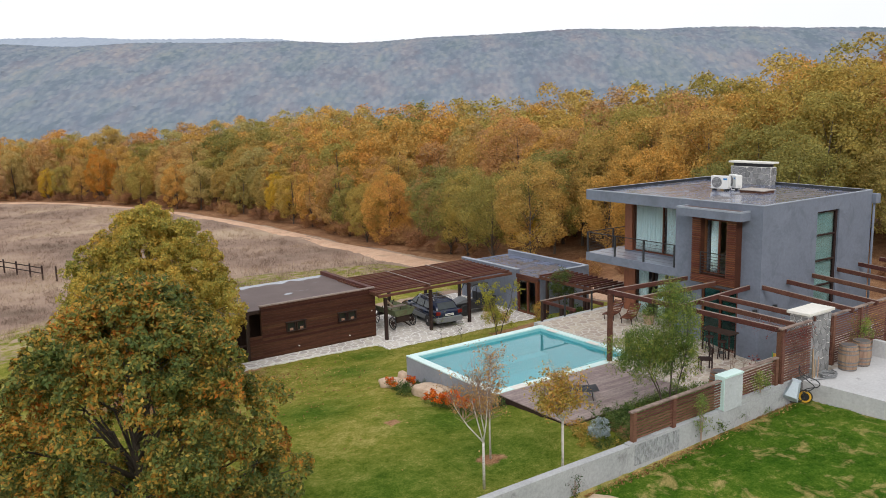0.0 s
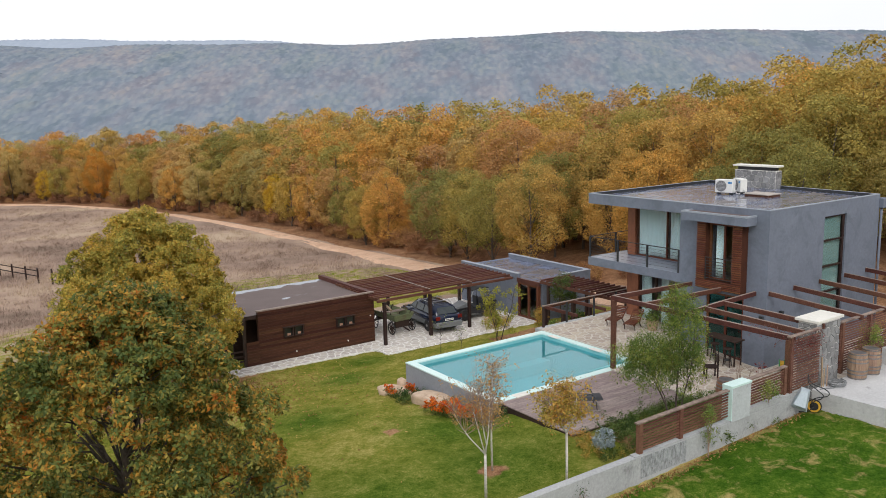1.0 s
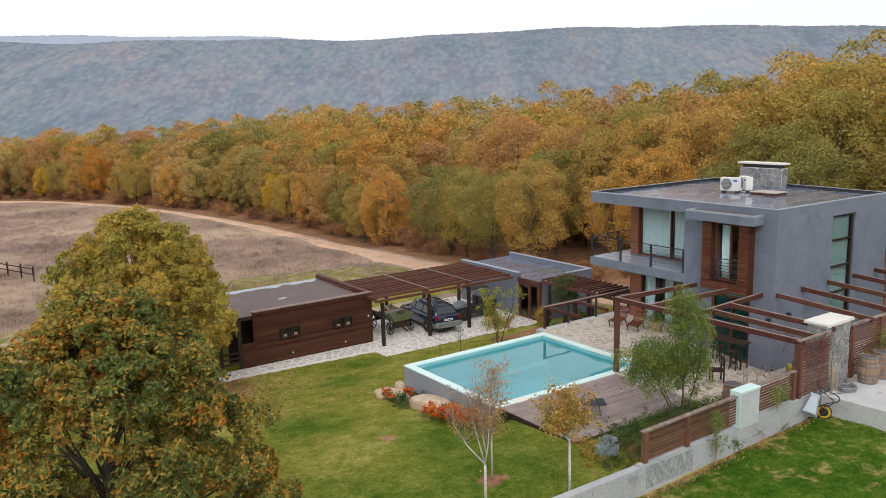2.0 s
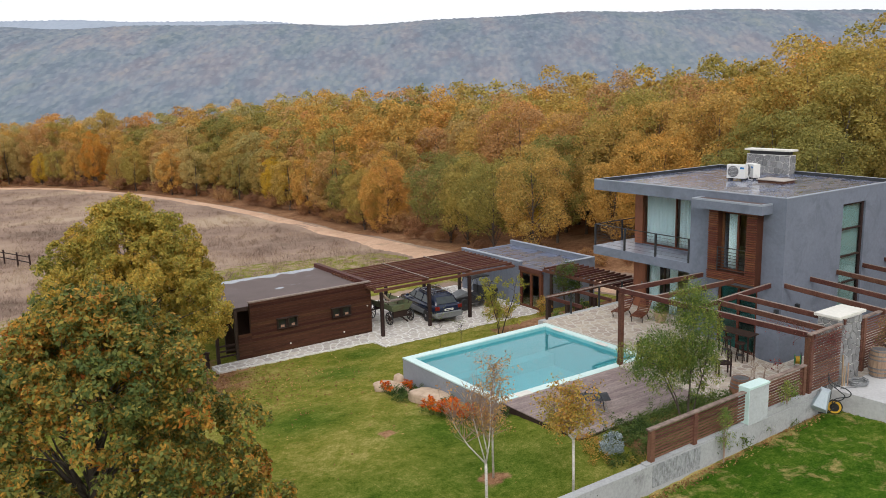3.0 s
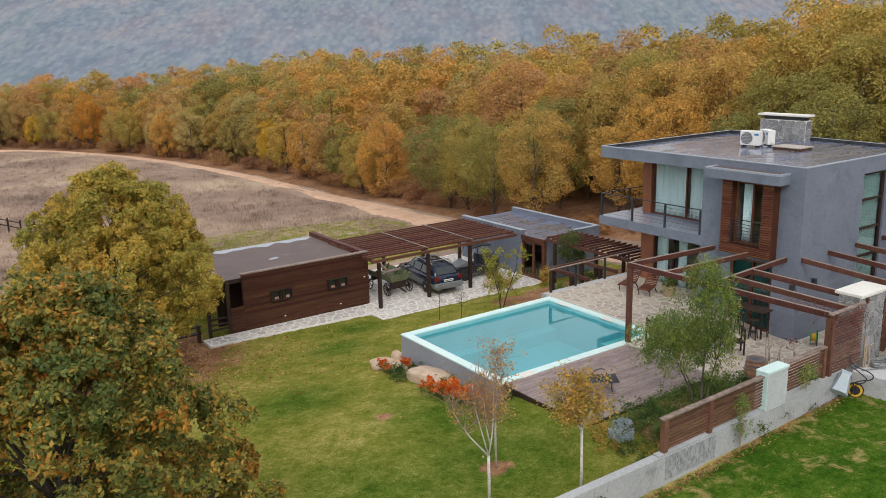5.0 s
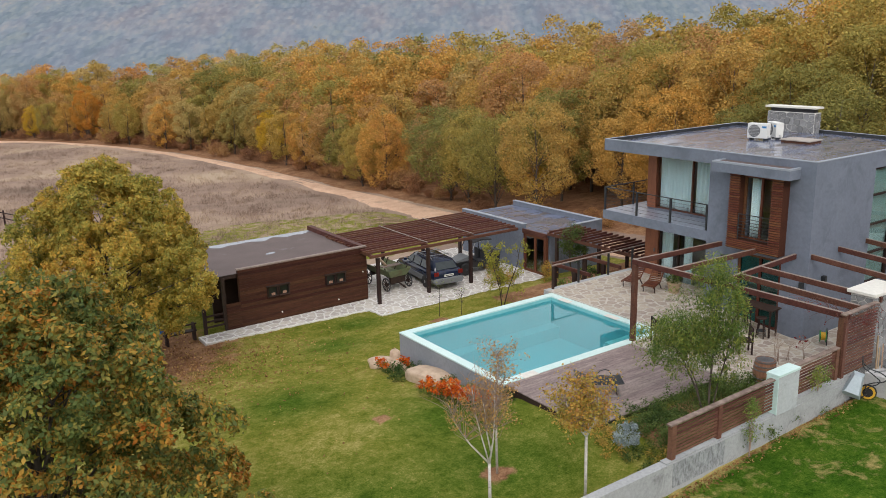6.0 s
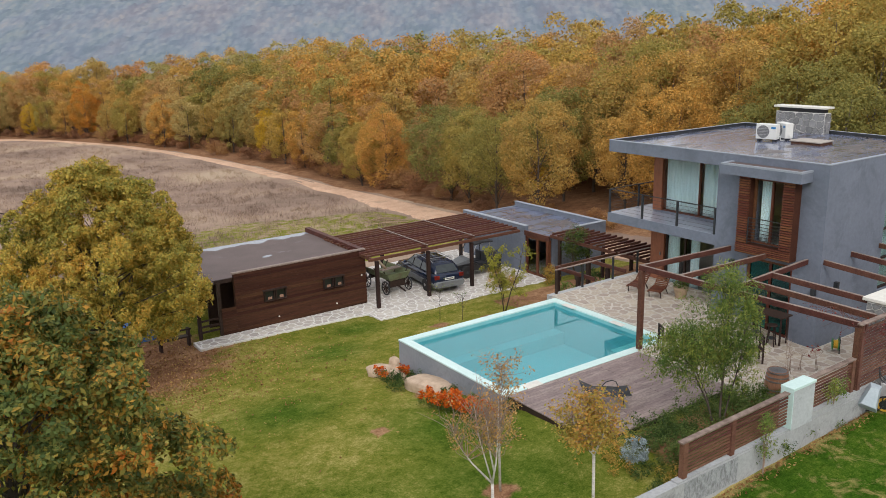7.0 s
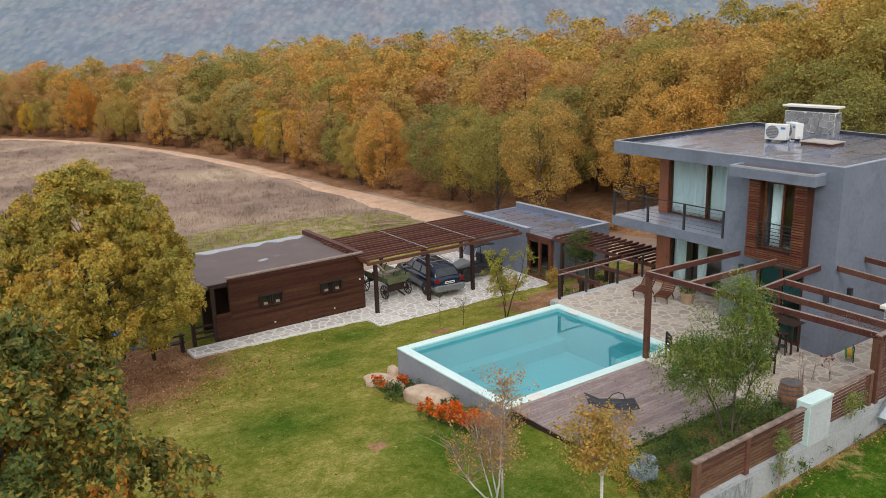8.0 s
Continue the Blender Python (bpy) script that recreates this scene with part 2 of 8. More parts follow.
def thin_glass(name, tint, ior=1.5, rough=0.01, ripple=1.1, relief=0.05):
    """A clear sheet: tinted light passes, and gloss grows towards grazing views."""
    m, nt, b = bare_material(name)
    clear, gloss = nt.nodes.new("ShaderNodeBsdfTransparent"), nt.nodes.new("ShaderNodeBsdfGlossy")
    clear.inputs["Color"].default_value = (*tint, 1)
    gloss.inputs["Roughness"].default_value = rough
    fr, mix = nt.nodes.new("ShaderNodeLayerWeight"), nt.nodes.new("ShaderNodeMixShader")
    fr.inputs["Blend"].default_value = 0.5
    f0 = ((ior - 1) / (ior + 1)) ** 2
    share = maths(nt, "MULTIPLY_ADD", maths(nt, "POWER", fr.outputs["Facing"], 5.0), 1 - f0, f0)
    bump = nt.nodes.new("ShaderNodeBump")
    bump.inputs["Strength"].default_value, bump.inputs["Distance"].default_value = relief, 0.05
    nt.links.new(noise_node(nt, mapped(nt), ripple, 3), bump.inputs["Height"])
    nt.links.new(bump.outputs["Normal"], gloss.inputs["Normal"])
    nt.links.new(share, mix.inputs[0])
    nt.links.new(clear.outputs["BSDF"], mix.inputs[1])
    nt.links.new(gloss.outputs["BSDF"], mix.inputs[2])
    nt.links.new(mix.outputs["Shader"], nt.nodes["Material Output"].inputs["Surface"])
    return m


M["glass"] = thin_glass("window_glass", (0.96, 0.985, 0.98))
M["glass_teal"] = thin_glass("teal_tinted_glass", (0.4, 0.72, 0.7))
M["glass_pale"] = thin_glass("pale_green_glass", (0.8, 0.9, 0.89))


# ---------------------------------------------------------------- mesh helpers
def box(bm, x0, x1, y0, y1, z0, z1, bevel=0.0):
    m = Matrix.Translation(((x0 + x1) / 2, (y0 + y1) / 2, (z0 + z1) / 2)) @ Matrix.Diagonal((abs(x1 - x0), abs(y1 - y0), abs(z1 - z0), 1))
    r = bmesh.ops.create_cube(bm, size=1, matrix=m)
    if bevel:
        edges = list({e for v in r["verts"] for e in v.link_edges})
        bmesh.ops.bevel(bm, geom=edges, offset=bevel, segments=2, affect="EDGES", profile=0.5)
    return bm


def boxm(x0, x1, y0, y1, z0, z1, bevel=0.0):
    return box(bmesh.new(), x0, x1, y0, y1, z0, z1, bevel)


def beam(bm, a, b, w, h, bevel=0.0):
    """A straight bar from a to b, w wide and h high; a and b lie in the middle of its ends."""
    a, b = Vector(a), Vector(b)
    d = b - a
    q = d.to_track_quat("X", "Z").to_matrix().to_4x4()
    m = Matrix.Translation((a + b) / 2) @ q @ Matrix.Diagonal((d.length, w, h, 1))
    r = bmesh.ops.create_cube(bm, size=1, matrix=m)
    if bevel:
        edges = list({e for v in r["verts"] for e in v.link_edges})
        bmesh.ops.bevel(bm, geom=edges, offset=bevel, segments=1, affect="EDGES", profile=0.5)
    return bm


def tube(bm, pts, radii, sides=8, caps=True):
    """A round tube through pts, with a radius at each."""
    pts = [Vector(p) for p in pts]
    if isinstance(radii, (int, float)):
        radii = [radii] * len(pts)
    radii = [float(r) for r in radii]
    rings = []
    for k, p in enumerate(pts):
        d = (pts[min(k + 1, len(pts) - 1)] - pts[max(k - 1, 0)]).normalized()
        u = d.orthogonal().normalized() if k == 0 else (u - d * u.dot(d)).normalized()
        v = d.cross(u)
        rings.append([bm.verts.new(p + radii[k] * (math.cos(2 * math.pi * j / sides) * u + math.sin(2 * math.pi * j / sides) * v)) for j in range(sides)])
    for a, b in zip(rings, rings[1:]):
        for j in range(sides):
            bm.faces.new((a[j], a[(j + 1) % sides], b[(j + 1) % sides], b[j]))
    if caps:
        bm.faces.new(rings[0][::-1])
        bm.faces.new(rings[-1])
    return bm


def lathe(bm, centre, profile, sides=20):
    """A turned body: profile holds radius and height."""
    cx, cy, cz = centre
    rings = [[bm.verts.new((cx + r * math.cos(2 * math.pi * j / sides), cy + r * math.sin(2 * math.pi * j / sides), cz + z)) for j in range(sides)] for r, z in profile]
    for a, b in zip(rings, rings[1:]):
        for j in range(sides):
            bm.faces.new((a[j], a[(j + 1) % sides], b[(j + 1) % sides], b[j]))
    bm.faces.new(rings[0][::-1])
    bm.faces.new(rings[-1])
    return bm


def part(name, bm, material, parent=None, label="", smooth=False):
    """Links a bmesh as one mesh object, under a thing or a part."""
    me = bpy.data.meshes.new(name)
    bmesh.ops.recalc_face_normals(bm, faces=bm.faces)
    bm.to_mesh(me)
    bm.free()
    if smooth:
        me.polygons.foreach_set("use_smooth", [True] * len(me.polygons))
    me.materials.append(M[material] if isinstance(material, str) else material)
    ob = new(name, me)
    if parent:
        ob.parent = parent
        if parent.parent is None:
            ob.matrix_parent_inverse = parent.matrix_basis.inverted()
    return tagged(ob, label)


def thing(name, label, category, group="", kind="", at=(0, 0, 0)):
    """An Empty at the base of a thing that has parts."""
    e = new(name)
    e.empty_display_size = 0.2
    e.matrix_world = Matrix.Translation(at)
    return tagged(e, label, category, group, kind)


def solid(name, bm, material, label, category, group="", kind="", smooth=False):
    return tagged(part(name, bm, material, None, label, smooth), label, category, group, kind)


def shared(name, mesh, parent, m=None):
    """One more piece on a mesh that alike pieces share."""
    ob = new(name, mesh)
    ob.parent = parent
    if m is not None:
        ob.matrix_basis = m
    return ob


def mesh_of(name, bm, material):
    me = bpy.data.meshes.new(name)
    bmesh.ops.recalc_face_normals(bm, faces=bm.faces)
    bm.to_mesh(me)
    bm.free()
    me.materials.append(M[material] if isinstance(material, str) else material)
    return me


def raw_mesh(name, verts, faces, material, smooth=False):
    me = bpy.data.meshes.new(name)
    me.from_pydata(verts, [], faces)
    me.update()
    if smooth:
        me.polygons.foreach_set("use_smooth", [True] * len(me.polygons))
    me.materials.append(M[material] if isinstance(material, str) else material)
    return me


# ---------------------------------------------------------------- the lie of the land
PX0, PX1, PY0, PY1, PZ = -5.8, 1.52, -0.1, 5.75, -0.04      # the pool


def steps(v, xs, zs):
    return np.interp(v, xs, zs)


def smooth01(v):
    v = np.clip(v, 0, 1)
    return v * v * (3 - 2 * v)


def ground_height(x, y):
    """The garden falls to the drive, the field falls on to the woods' far end, a valley and a wooded ridge lie behind."""
    x, y = np.asarray(x, float), np.asarray(y, float)
    lawn = steps(y, [-30, -6.9, -4.4, 1.2, 5.7, 10.0, 13.4, 23, 43, 60, 100, 160, 260], [-0.6, -0.2, -0.34, -0.66, -1.22, -1.9, -2.3, -2.7, -4.0, -4.9, -5.6, -6.3, -9])
    lawn = lawn - 0.02 * np.clip(-9 - x, 0, 30)
    outer = steps(x, [-40, -20, -7, 1.5, 10, 40], [-1.6, -1.0, -0.32, -0.02, 0.1, 0.4])
    z = np.where(y < -6.9, outer, lawn)
    # the terrace's made-up ground under house and patio, and the bank beside the stairs
    made = smooth01((x + 0.2) / 0.6) * smooth01((6.3 - y) / 0.5) * smooth01((y + 6.9) / 0.2)
    z = z * (1 - made) - 0.7 * made
    hole = (x > PX0 + 0.15) & (x < PX1 - 0.15) & (y > PY0 + 0.15) & (y < PY1 - 0.15)
    z = np.where(hole, -2.6, z)
    drive_bed = ((x > -2.0) & (y > 13.6) | (x > -9.8) & (y > 15.1)) & (y < 21.4) & (x < 7.9)
    z = np.where(drive_bed, -2.55, z)
    east = smooth01((x - 15) / 12) * smooth01((40 - y) / 30)
    z = z + east * 1.6
    back = smooth01((x - 5.5) / 2.5) * smooth01((13 - y) / 4) * smooth01((y - 5.9) / 0.5)
    z = z + back * 0.5
    # the planted bed lies level with the deck
    z = z + 0.2 * smooth01((x + 5.2) / 0.7) * smooth01((0.2 - x) / 0.4) * smooth01((-3.55 - y) / 0.2) * smooth01((y + 6.95) / 0.2)
    # turf banked up against the deck's edge
    z = z + 0.28 * np.exp(-(((x + 5.9) / 1.3) ** 2)) * smooth01((-0.1 - y) / 0.6) * smooth01((y + 5.2) / 1.2)
    # out along the view: a valley, then the ridge
    s = (x + 21) * 0.575 + (y + 19) * 0.818
    side = (x + 21) * 0.818 - (y + 19) * 0.575
    z = z - 70 * smooth01((s - 260) / 330)
    ridge = 190 + np.interp(side, [-1040, -800, -190, 0, 250, 420, 600, 830, 1100], [26, 20, 7.5, 6, 10, 14, 9, 1, -4]) + 4 * np.sin(side / 260 + 0.6) + 2.5 * np.sin(side / 90) + 1.5 * np.sin(side / 41 + 2)
    z = z + ridge * smooth01((s - 620) / 900) ** 1.0
    return z


def graded(*runs):
    out = []
    for a, b, n in runs:
        out += list(np.linspace(a, b, n, endpoint=False))
    return np.array(out + [runs[-1][1]])


ROAD = [(-30, 178), (-12, 163), (2, 149), (11, 128), (16.5, 103), (18.3, 73), (17.2, 49), (15.2, 34), (14.6, 22), (15.6, 10), (17, -4), (19, -30)]


def road_line(n=160):
    """The track's middle line, smoothed."""
    p = np.array(ROAD, float)
    t = np.linspace(0, len(p) - 1, n)
    k = np.clip(t.astype(int), 0, len(p) - 2)
    u = (t - k)[:, None]
    a, b, c, d = p[np.clip(k - 1, 0, None)], p[k], p[k + 1], p[np.clip(k + 2, None, len(p) - 1)]
    return 0.5 * (2 * b + (c - a) * u + (2 * a - 5 * b + 4 * c - d) * u ** 2 + (3 * b - a - 3 * c + d) * u ** 3)


def ground_material(name="ground_cover", blade=False):
    """Lawn, dry field and leaf litter, told apart by where they lie; the blades share the turf's colours."""
    m, nt, b = bare_material(name)
    v = mapped(nt)

    def mask(name):
        n = nt.nodes.new("ShaderNodeAttribute")
        n.attribute_name = name
        return n.outputs["Fac"]
    big, mid, fine = noise_node(nt, v, 0.22, 4), noise_node(nt, v, 1.3, 6, 0.65), noise_node(nt, v, 22, 5, 0.7)
    tuft = noise_node(nt, v, 6.5, 5, 0.7)
    blend = maths(nt, "MULTIPLY_ADD", fine, 0.3, maths(nt, "MULTIPLY_ADD", mid, 0.28, maths(nt, "MULTIPLY_ADD", tuft, 0.24, maths(nt, "MULTIPLY", big, 0.18))))
    lawn = ramp(nt, blend, [(0.41, (0.085, 0.115, 0.014)), (0.47, (0.16, 0.17, 0.024)), (0.525, (0.245, 0.22, 0.05)), (0.58, (0.38, 0.315, 0.11))])
    lush = ramp(nt, blend, [(0.41, (0.022, 0.062, 0.005)), (0.49, (0.05, 0.108, 0.01)), (0.55, (0.1, 0.148, 0.019)), (0.61, (0.25, 0.235, 0.07))])
    wide = noise_node(nt, v, 0.07, 5, 0.62)
    field = ramp(nt, maths(nt, "MULTIPLY_ADD", wide, 0.6, maths(nt, "MULTIPLY", blend, 0.4)), [(0.38, (0.17, 0.125, 0.095)), (0.47, (0.28, 0.2, 0.158)), (0.53, (0.35, 0.255, 0.195)), (0.6, (0.44, 0.34, 0.25))])
    litter = ramp(nt, blend, [(0.4, (0.12, 0.06, 0.034)), (0.5, (0.25, 0.13, 0.072)), (0.6, (0.41, 0.25, 0.14))])
    col = mixc(nt, mask("lush"), lawn, lush)

    def ragged(name, amount=0.9):
        edge = maths(nt, "ADD", mask(name), maths(nt, "MULTIPLY", maths(nt, "SUBTRACT", mid, 0.5), amount))
        return ramp(nt, edge, [(0.42, (0, 0, 0)), (0.58, (1, 1, 1))])
    # dry yellow patches in the turf
    dry = noise_node(nt, v, 1.15, 6, 0.7, 0.5)
    patch = maths(nt, "ADD", mask("straw"), maths(nt, "MULTIPLY", maths(nt, "SUBTRACT", dry, 0.5), 2.2))
    patch = ramp(nt, patch, [(0.74, (0, 0, 0)), (1.0, (1, 1, 1))])
    straw = ramp(nt, maths(nt, "MULTIPLY_ADD", fine, 0.6, maths(nt, "MULTIPLY", mid, 0.4)), [(0.34, (0.22, 0.165, 0.055)), (0.66, (0.5, 0.385, 0.165))])
    col = mixc(nt, maths(nt, "MULTIPLY", patch, 0.8), col, straw)
    col = mixc(nt, ragged("field"), col, field)
    col = mixc(nt, ragged("litter"), col, litter)
    if blade:
        hsv = nt.nodes.new("ShaderNodeHueSaturation")
        r = nt.nodes.new("ShaderNodeNewGeometry").outputs["Random Per Island"]
        nt.links.new(maths(nt, "MULTIPLY_ADD", r, 0.5, 0.95), hsv.inputs["Value"])
        nt.links.new(col, hsv.inputs["Color"])
        col = hsv.outputs["Color"]
    nt.links.new(col, b.inputs["Base Color"])
    b.inputs["Roughness"].default_value = 0.95
    b.inputs["Specular IOR Level"].default_value = 0.03
    if not blade:
        bumped(nt, b, blend, 0.8, 0.06)
    return m


def turf_masks(x, y):
    """How lush and how straw-dry the turf is."""
    lush = np.where(y < -6.9, 1.0, 0.0)
    for cx, cy, r in ((-3.6, 13.0, 1.2), (-7.4, 0.2, 2.6), (-12, -3.5, 3.6), (-8.6, -3.4, 3.4), (-10.5, 5.0, 1.8), (-6.0, 10.5, 1.4)):
        lush = np.maximum(lush, 0.85 * np.exp(-((x - cx) ** 2 + (y - cy) ** 2) / r ** 2))
    edge = np.where(y < -6.85, np.exp(-((y + 6.95) / 0.28) ** 2), 0)
    straw = np.maximum(np.where(y < -6.9, 0.67, 0.36), 0.98 * edge)
    return lush, straw


def build_ground():
    gx = graded((-3000, -200, 14), (-200, -45, 20), (-45, -24, 30), (-24, 14, 127), (14, 30, 32), (30, 120, 30), (120, 3200, 22))
    gy = graded((-2500, -120, 12), (-120, -30, 16), (-30, -8, 48), (-8, -6.5, 20), (-6.5, 24, 88), (24, 70, 70), (70, 170, 70), (170, 400, 26), (400, 3600, 26))
    X, Y = np.meshgrid(gx, gy)
    Z = ground_height(X, Y)
    rng = np.random.RandomState(4)
    near = (np.abs(X) < 60) & (Y < 180) & (Y > -40)
    Z = Z + np.where(near, 0.012 * rng.randn(*X.shape), 0)
    Z = Z + np.where(near & (Y > 24), 0.05 * np.sin(X * 0.7 + 1.3 * np.sin(Y * 0.31)) + 0.06 * np.sin(Y * 0.45 + X * 0.2), 0)
    nx, ny = len(gx), len(gy)
    verts = np.stack([X.ravel(), Y.ravel(), Z.ravel()], 1)
    i = np.arange((nx - 1) * (ny - 1))
    a = (i // (nx - 1)) * nx + i % (nx - 1)
    me = raw_mesh("ground", verts.tolist(), np.stack([a, a + 1, a + nx + 1, a + nx], 1).tolist(), ground_material(), True)
    x, y = verts[:, 0], verts[:, 1]
    field = smooth01((y - np.interp(x, [-16, -6, 4, 12], [30, 36, 38, 34])) / 13.0)
    field = np.maximum(field, 0.47 * smooth01((y - 24) / 3.0))
    field = np.maximum(field, 0.8 * smooth01((x + 1.6) / 0.8) * smooth01((y - 20.5) / 2.0) * smooth01((26 - y) / 3.0))
    field = np.maximum(field, smooth01((-21 - x) / 6) * (y > 18))
    field = np.maximum(field, smooth01((x - 12.8) / 1.5) * (y > 5))
    line = road_line(400)
    order = np.argsort(line[:, 1])
    road_x = np.interp(y, line[order, 1], line[order, 0])
    litter = smooth01((x - road_x - np.interp(y, [20, 34, 60], [2.6, 1.6, 0.5])) / 1.6)
    # fallen leaves under the far tree and beside the hut
    spot = np.exp(-(((x + 12.6) / 4.6) ** 2 + ((y - 15.0) / 5.0) ** 2))
    litter = np.maximum(litter, np.clip(0.9 * spot, 0, 1))
    litter = np.maximum(litter, 0.9 * smooth01((x - 14) / 2) * smooth01((14 - y) / 3))
    litter = np.maximum(litter, 0.8 * smooth01((x - 2.6) / 0.8) * smooth01((y - 6.0) / 0.3) * smooth01((12.6 - y) / 1.0) * (x < 14))
    # bare rings round the planted trees, and worn patches
    for cx, cy, r in ((-9.2, 1.35, 0.42), (-9.6, 2.3, 0.2), (-8.75, -3.55, 0.62), (-0.9, 10.4, 0.62), (1.15, 9.7, 0.6), (2.6, 9.2, 0.7), (-6.2, 5.2, 0.6), (-6.5, 3.0, 0.6)):
        litter = np.maximum(litter, 0.78 * np.exp(-((x - cx) ** 2 + (y - cy) ** 2) / r ** 2))
    bed = smooth01((x + 5.4) / 0.8) * smooth01((0.1 - x) / 0.3) * smooth01((-3.7 - y) / 0.2) * smooth01((y + 6.9) / 0.2)
    litter = np.maximum(litter, 0.62 * bed)
    lush, straw = turf_masks(x, y)
    for name, val in (("field", field), ("litter", litter), ("lush", lush), ("straw", straw)):
        me.attributes.new(name, "FLOAT", "POINT").data.foreach_set("value", np.ascontiguousarray(val, np.float32))
    return tagged(new("ground", me), "lawn, dry field and leaf litter falling away from the house", "ground", kind="structure")


build_ground()

M["track"] = surface("sandy_track", (0.44, 0.26, 0.165), (0.68, 0.46, 0.32), fine=8, coarse=0.7, rough=(0.85, 0.97), bump=0.5, depth=0.04, stain=(0.26, 0.2, 0.13), stain_at=0.62, stain_scale=0.5)


def build_road():
    c = road_line(220)
    c = c[c[:, 1] > 11]
    d = np.gradient(c, axis=0)
    nrm = np.stack([-d[:, 1], d[:, 0]], 1) / np.linalg.norm(d, axis=1)[:, None]
    rng = np.random.RandomState(2)
    widths = np.interp(c[:, 1], [10, 16, 22, 34, 60, 100, 178], [0.5, 1.8, 2.5, 1.8, 1.05, 0.8, 0.75])
    prof = [(-1.0, 0.0), (-0.75, 0.09), (-0.5, 0.04), (-0.15, 0.11), (0.15, 0.11), (0.5, 0.04), (0.75, 0.09), (1.0, 0.0)]
    verts, faces = [], []
    for k in range(len(c)):
        wob = 1 + 0.12 * rng.randn()
        for u, h in prof:
            p = c[k] + nrm[k] * u * widths[k] * (wob if abs(u) == 1 else 1)
            verts.append((p[0], p[1], float(ground_height(p[0], p[1])) + (h + 0.03 if abs(u) < 1 else -0.15)))
    n = len(prof)
    for k in range(len(c) - 1):
        for j in range(n - 1):
            a = k * n + j
            faces.append((a, a + 1, a + n + 1, a + n))
    tagged(new("road", raw_mesh("road", verts, faces, "track", True)), "pale sandy dirt track along the wood's edge", "track", kind="structure")


build_road()


# ---------------------------------------------------------------- the house
FX, GX = 5.0, 6.6            # front wall, glazed wall set back
YR, YL = -3.15, 6.35          # right facade, roof's left edge
YB, YS = 1.0, 5.3            # end of the solid front, left wall of the rooms
RT = 5.93


def back_x(y):
    return 13.0 + (y - YR) / (YL - YR) * 1.0


house = thing("house", "two-storey house in smooth grey render with flat overhanging roof", "house", at=(9, 1.5, 0))


def prism(bm, corners, z0, z1):
    lo = [bm.verts.new((x, y, z0)) for x, y in corners]
    hi = [bm.verts.new((x, y, z1)) for x, y in corners]
    n = len(corners)
    bm.faces.new(lo[::-1])
    bm.faces.new(hi)
    for k in range(n):
        bm.faces.new((lo[k], lo[(k + 1) % n], hi[(k + 1) % n], hi[k]))
    return bm


def wall_x(bm, x0, x1, y0, y1, z0, z1, holes):
    """A wall between two x planes with openings (y0, y1, z0, z1) that don't overlap in y."""
    at = y0
    for a, b, c, d in sorted(holes):
        if a > at:
            box(bm, x0, x1, at, a, z0, z1)
        if c > z0:
            box(bm, x0, x1, a, b, z0, c)
        if d < z1:
            box(bm, x0, x1, a, b, d, z1)
        at = b
    box(bm, x0, x1, at, y1, z0, z1)
    return bm


def wall_y(bm, y0, y1, x0, x1, z0, z1, holes):
    at = x0
    for a, b, c, d in sorted(holes):
        if a > at:
            box(bm, at, a, y0, y1, z0, z1)
        if c > z0:
            box(bm, a, b, y0, y1, z0, c)
        if d < z1:
            box(bm, a, b, y0, y1, d, z1)
        at = b
    box(bm, at, x1, y0, y1, z0, z1)
    return bm


SLAB = 5.42
bm = wall_x(bmesh.new(), FX, FX + 0.3, YR, YB, -0.6, 2.75, [(-2.15, -0.4, -0.25, 2.35)])
part("front_wall_lower", bm, "render_grey", house)
bm = wall_x(bmesh.new(), FX, FX + 0.3, YR, YB, 2.75, SLAB, [(-1.85, -0.6, 2.92, 5.2)])
part("front_wall_upper", bm, "render_grey", house)
bm = wall_y(bmesh.new(), YR, YR + 0.3, FX + 0.3, 13.0, -0.6, SLAB, [(8.75, 10.4, 1.0, 5.3)])
part("side_wall", bm, "render_grey", house)
part("balcony_wall", boxm(FX + 0.3, GX + 0.2, YB - 0.3, YB, -0.6, SLAB), "render_grey", house)
for z0, z1 in ((2.62, 2.95), (5.28, SLAB), (-0.6, -0.22)):
    part("wall_band", boxm(GX, GX + 0.2, YB, YS, z0, z1), "render_grey", house)
part("left_wall", boxm(GX + 0.45, 13.8, YS - 0.3, YS, -2.6, SLAB), "render_grey", house)
bm = prism(bmesh.new(), [(12.7, YR + 0.3), (13.0, YR), (13.9, YS), (13.6, YS)], -2.6, SLAB)
part("back_wall", bm, "render_grey", house)
bm = prism(bmesh.new(), [(FX + 0.3, YR + 0.3), (12.7, YR + 0.3), (13.5, YS - 0.3), (GX + 0.2, YS - 0.3), (GX + 0.2, YB), (FX + 0.3, YB - 0.3)], 2.62, 2.9)
part("upper_floor", bm, "interior", house, "plain plastered floor slab")
bm = prism(bmesh.new(), [(FX + 0.3, YR + 0.3), (12.7, YR + 0.3), (13.5, YS - 0.3), (GX + 0.2, YS - 0.3), (GX + 0.2, YB), (FX + 0.3, YB - 0.3)], -0.5, -0.25)
part("ground_floor", bm, "interior", house)
part("inner_wall", boxm(9.0, 9.15, YR + 0.3, YS - 0.3, -0.25, 2.62), "interior", house)
part("inner_wall", boxm(9.4, 9.55, YR + 0.3, YS - 0.3, 2.9, SLAB), "interior", house)

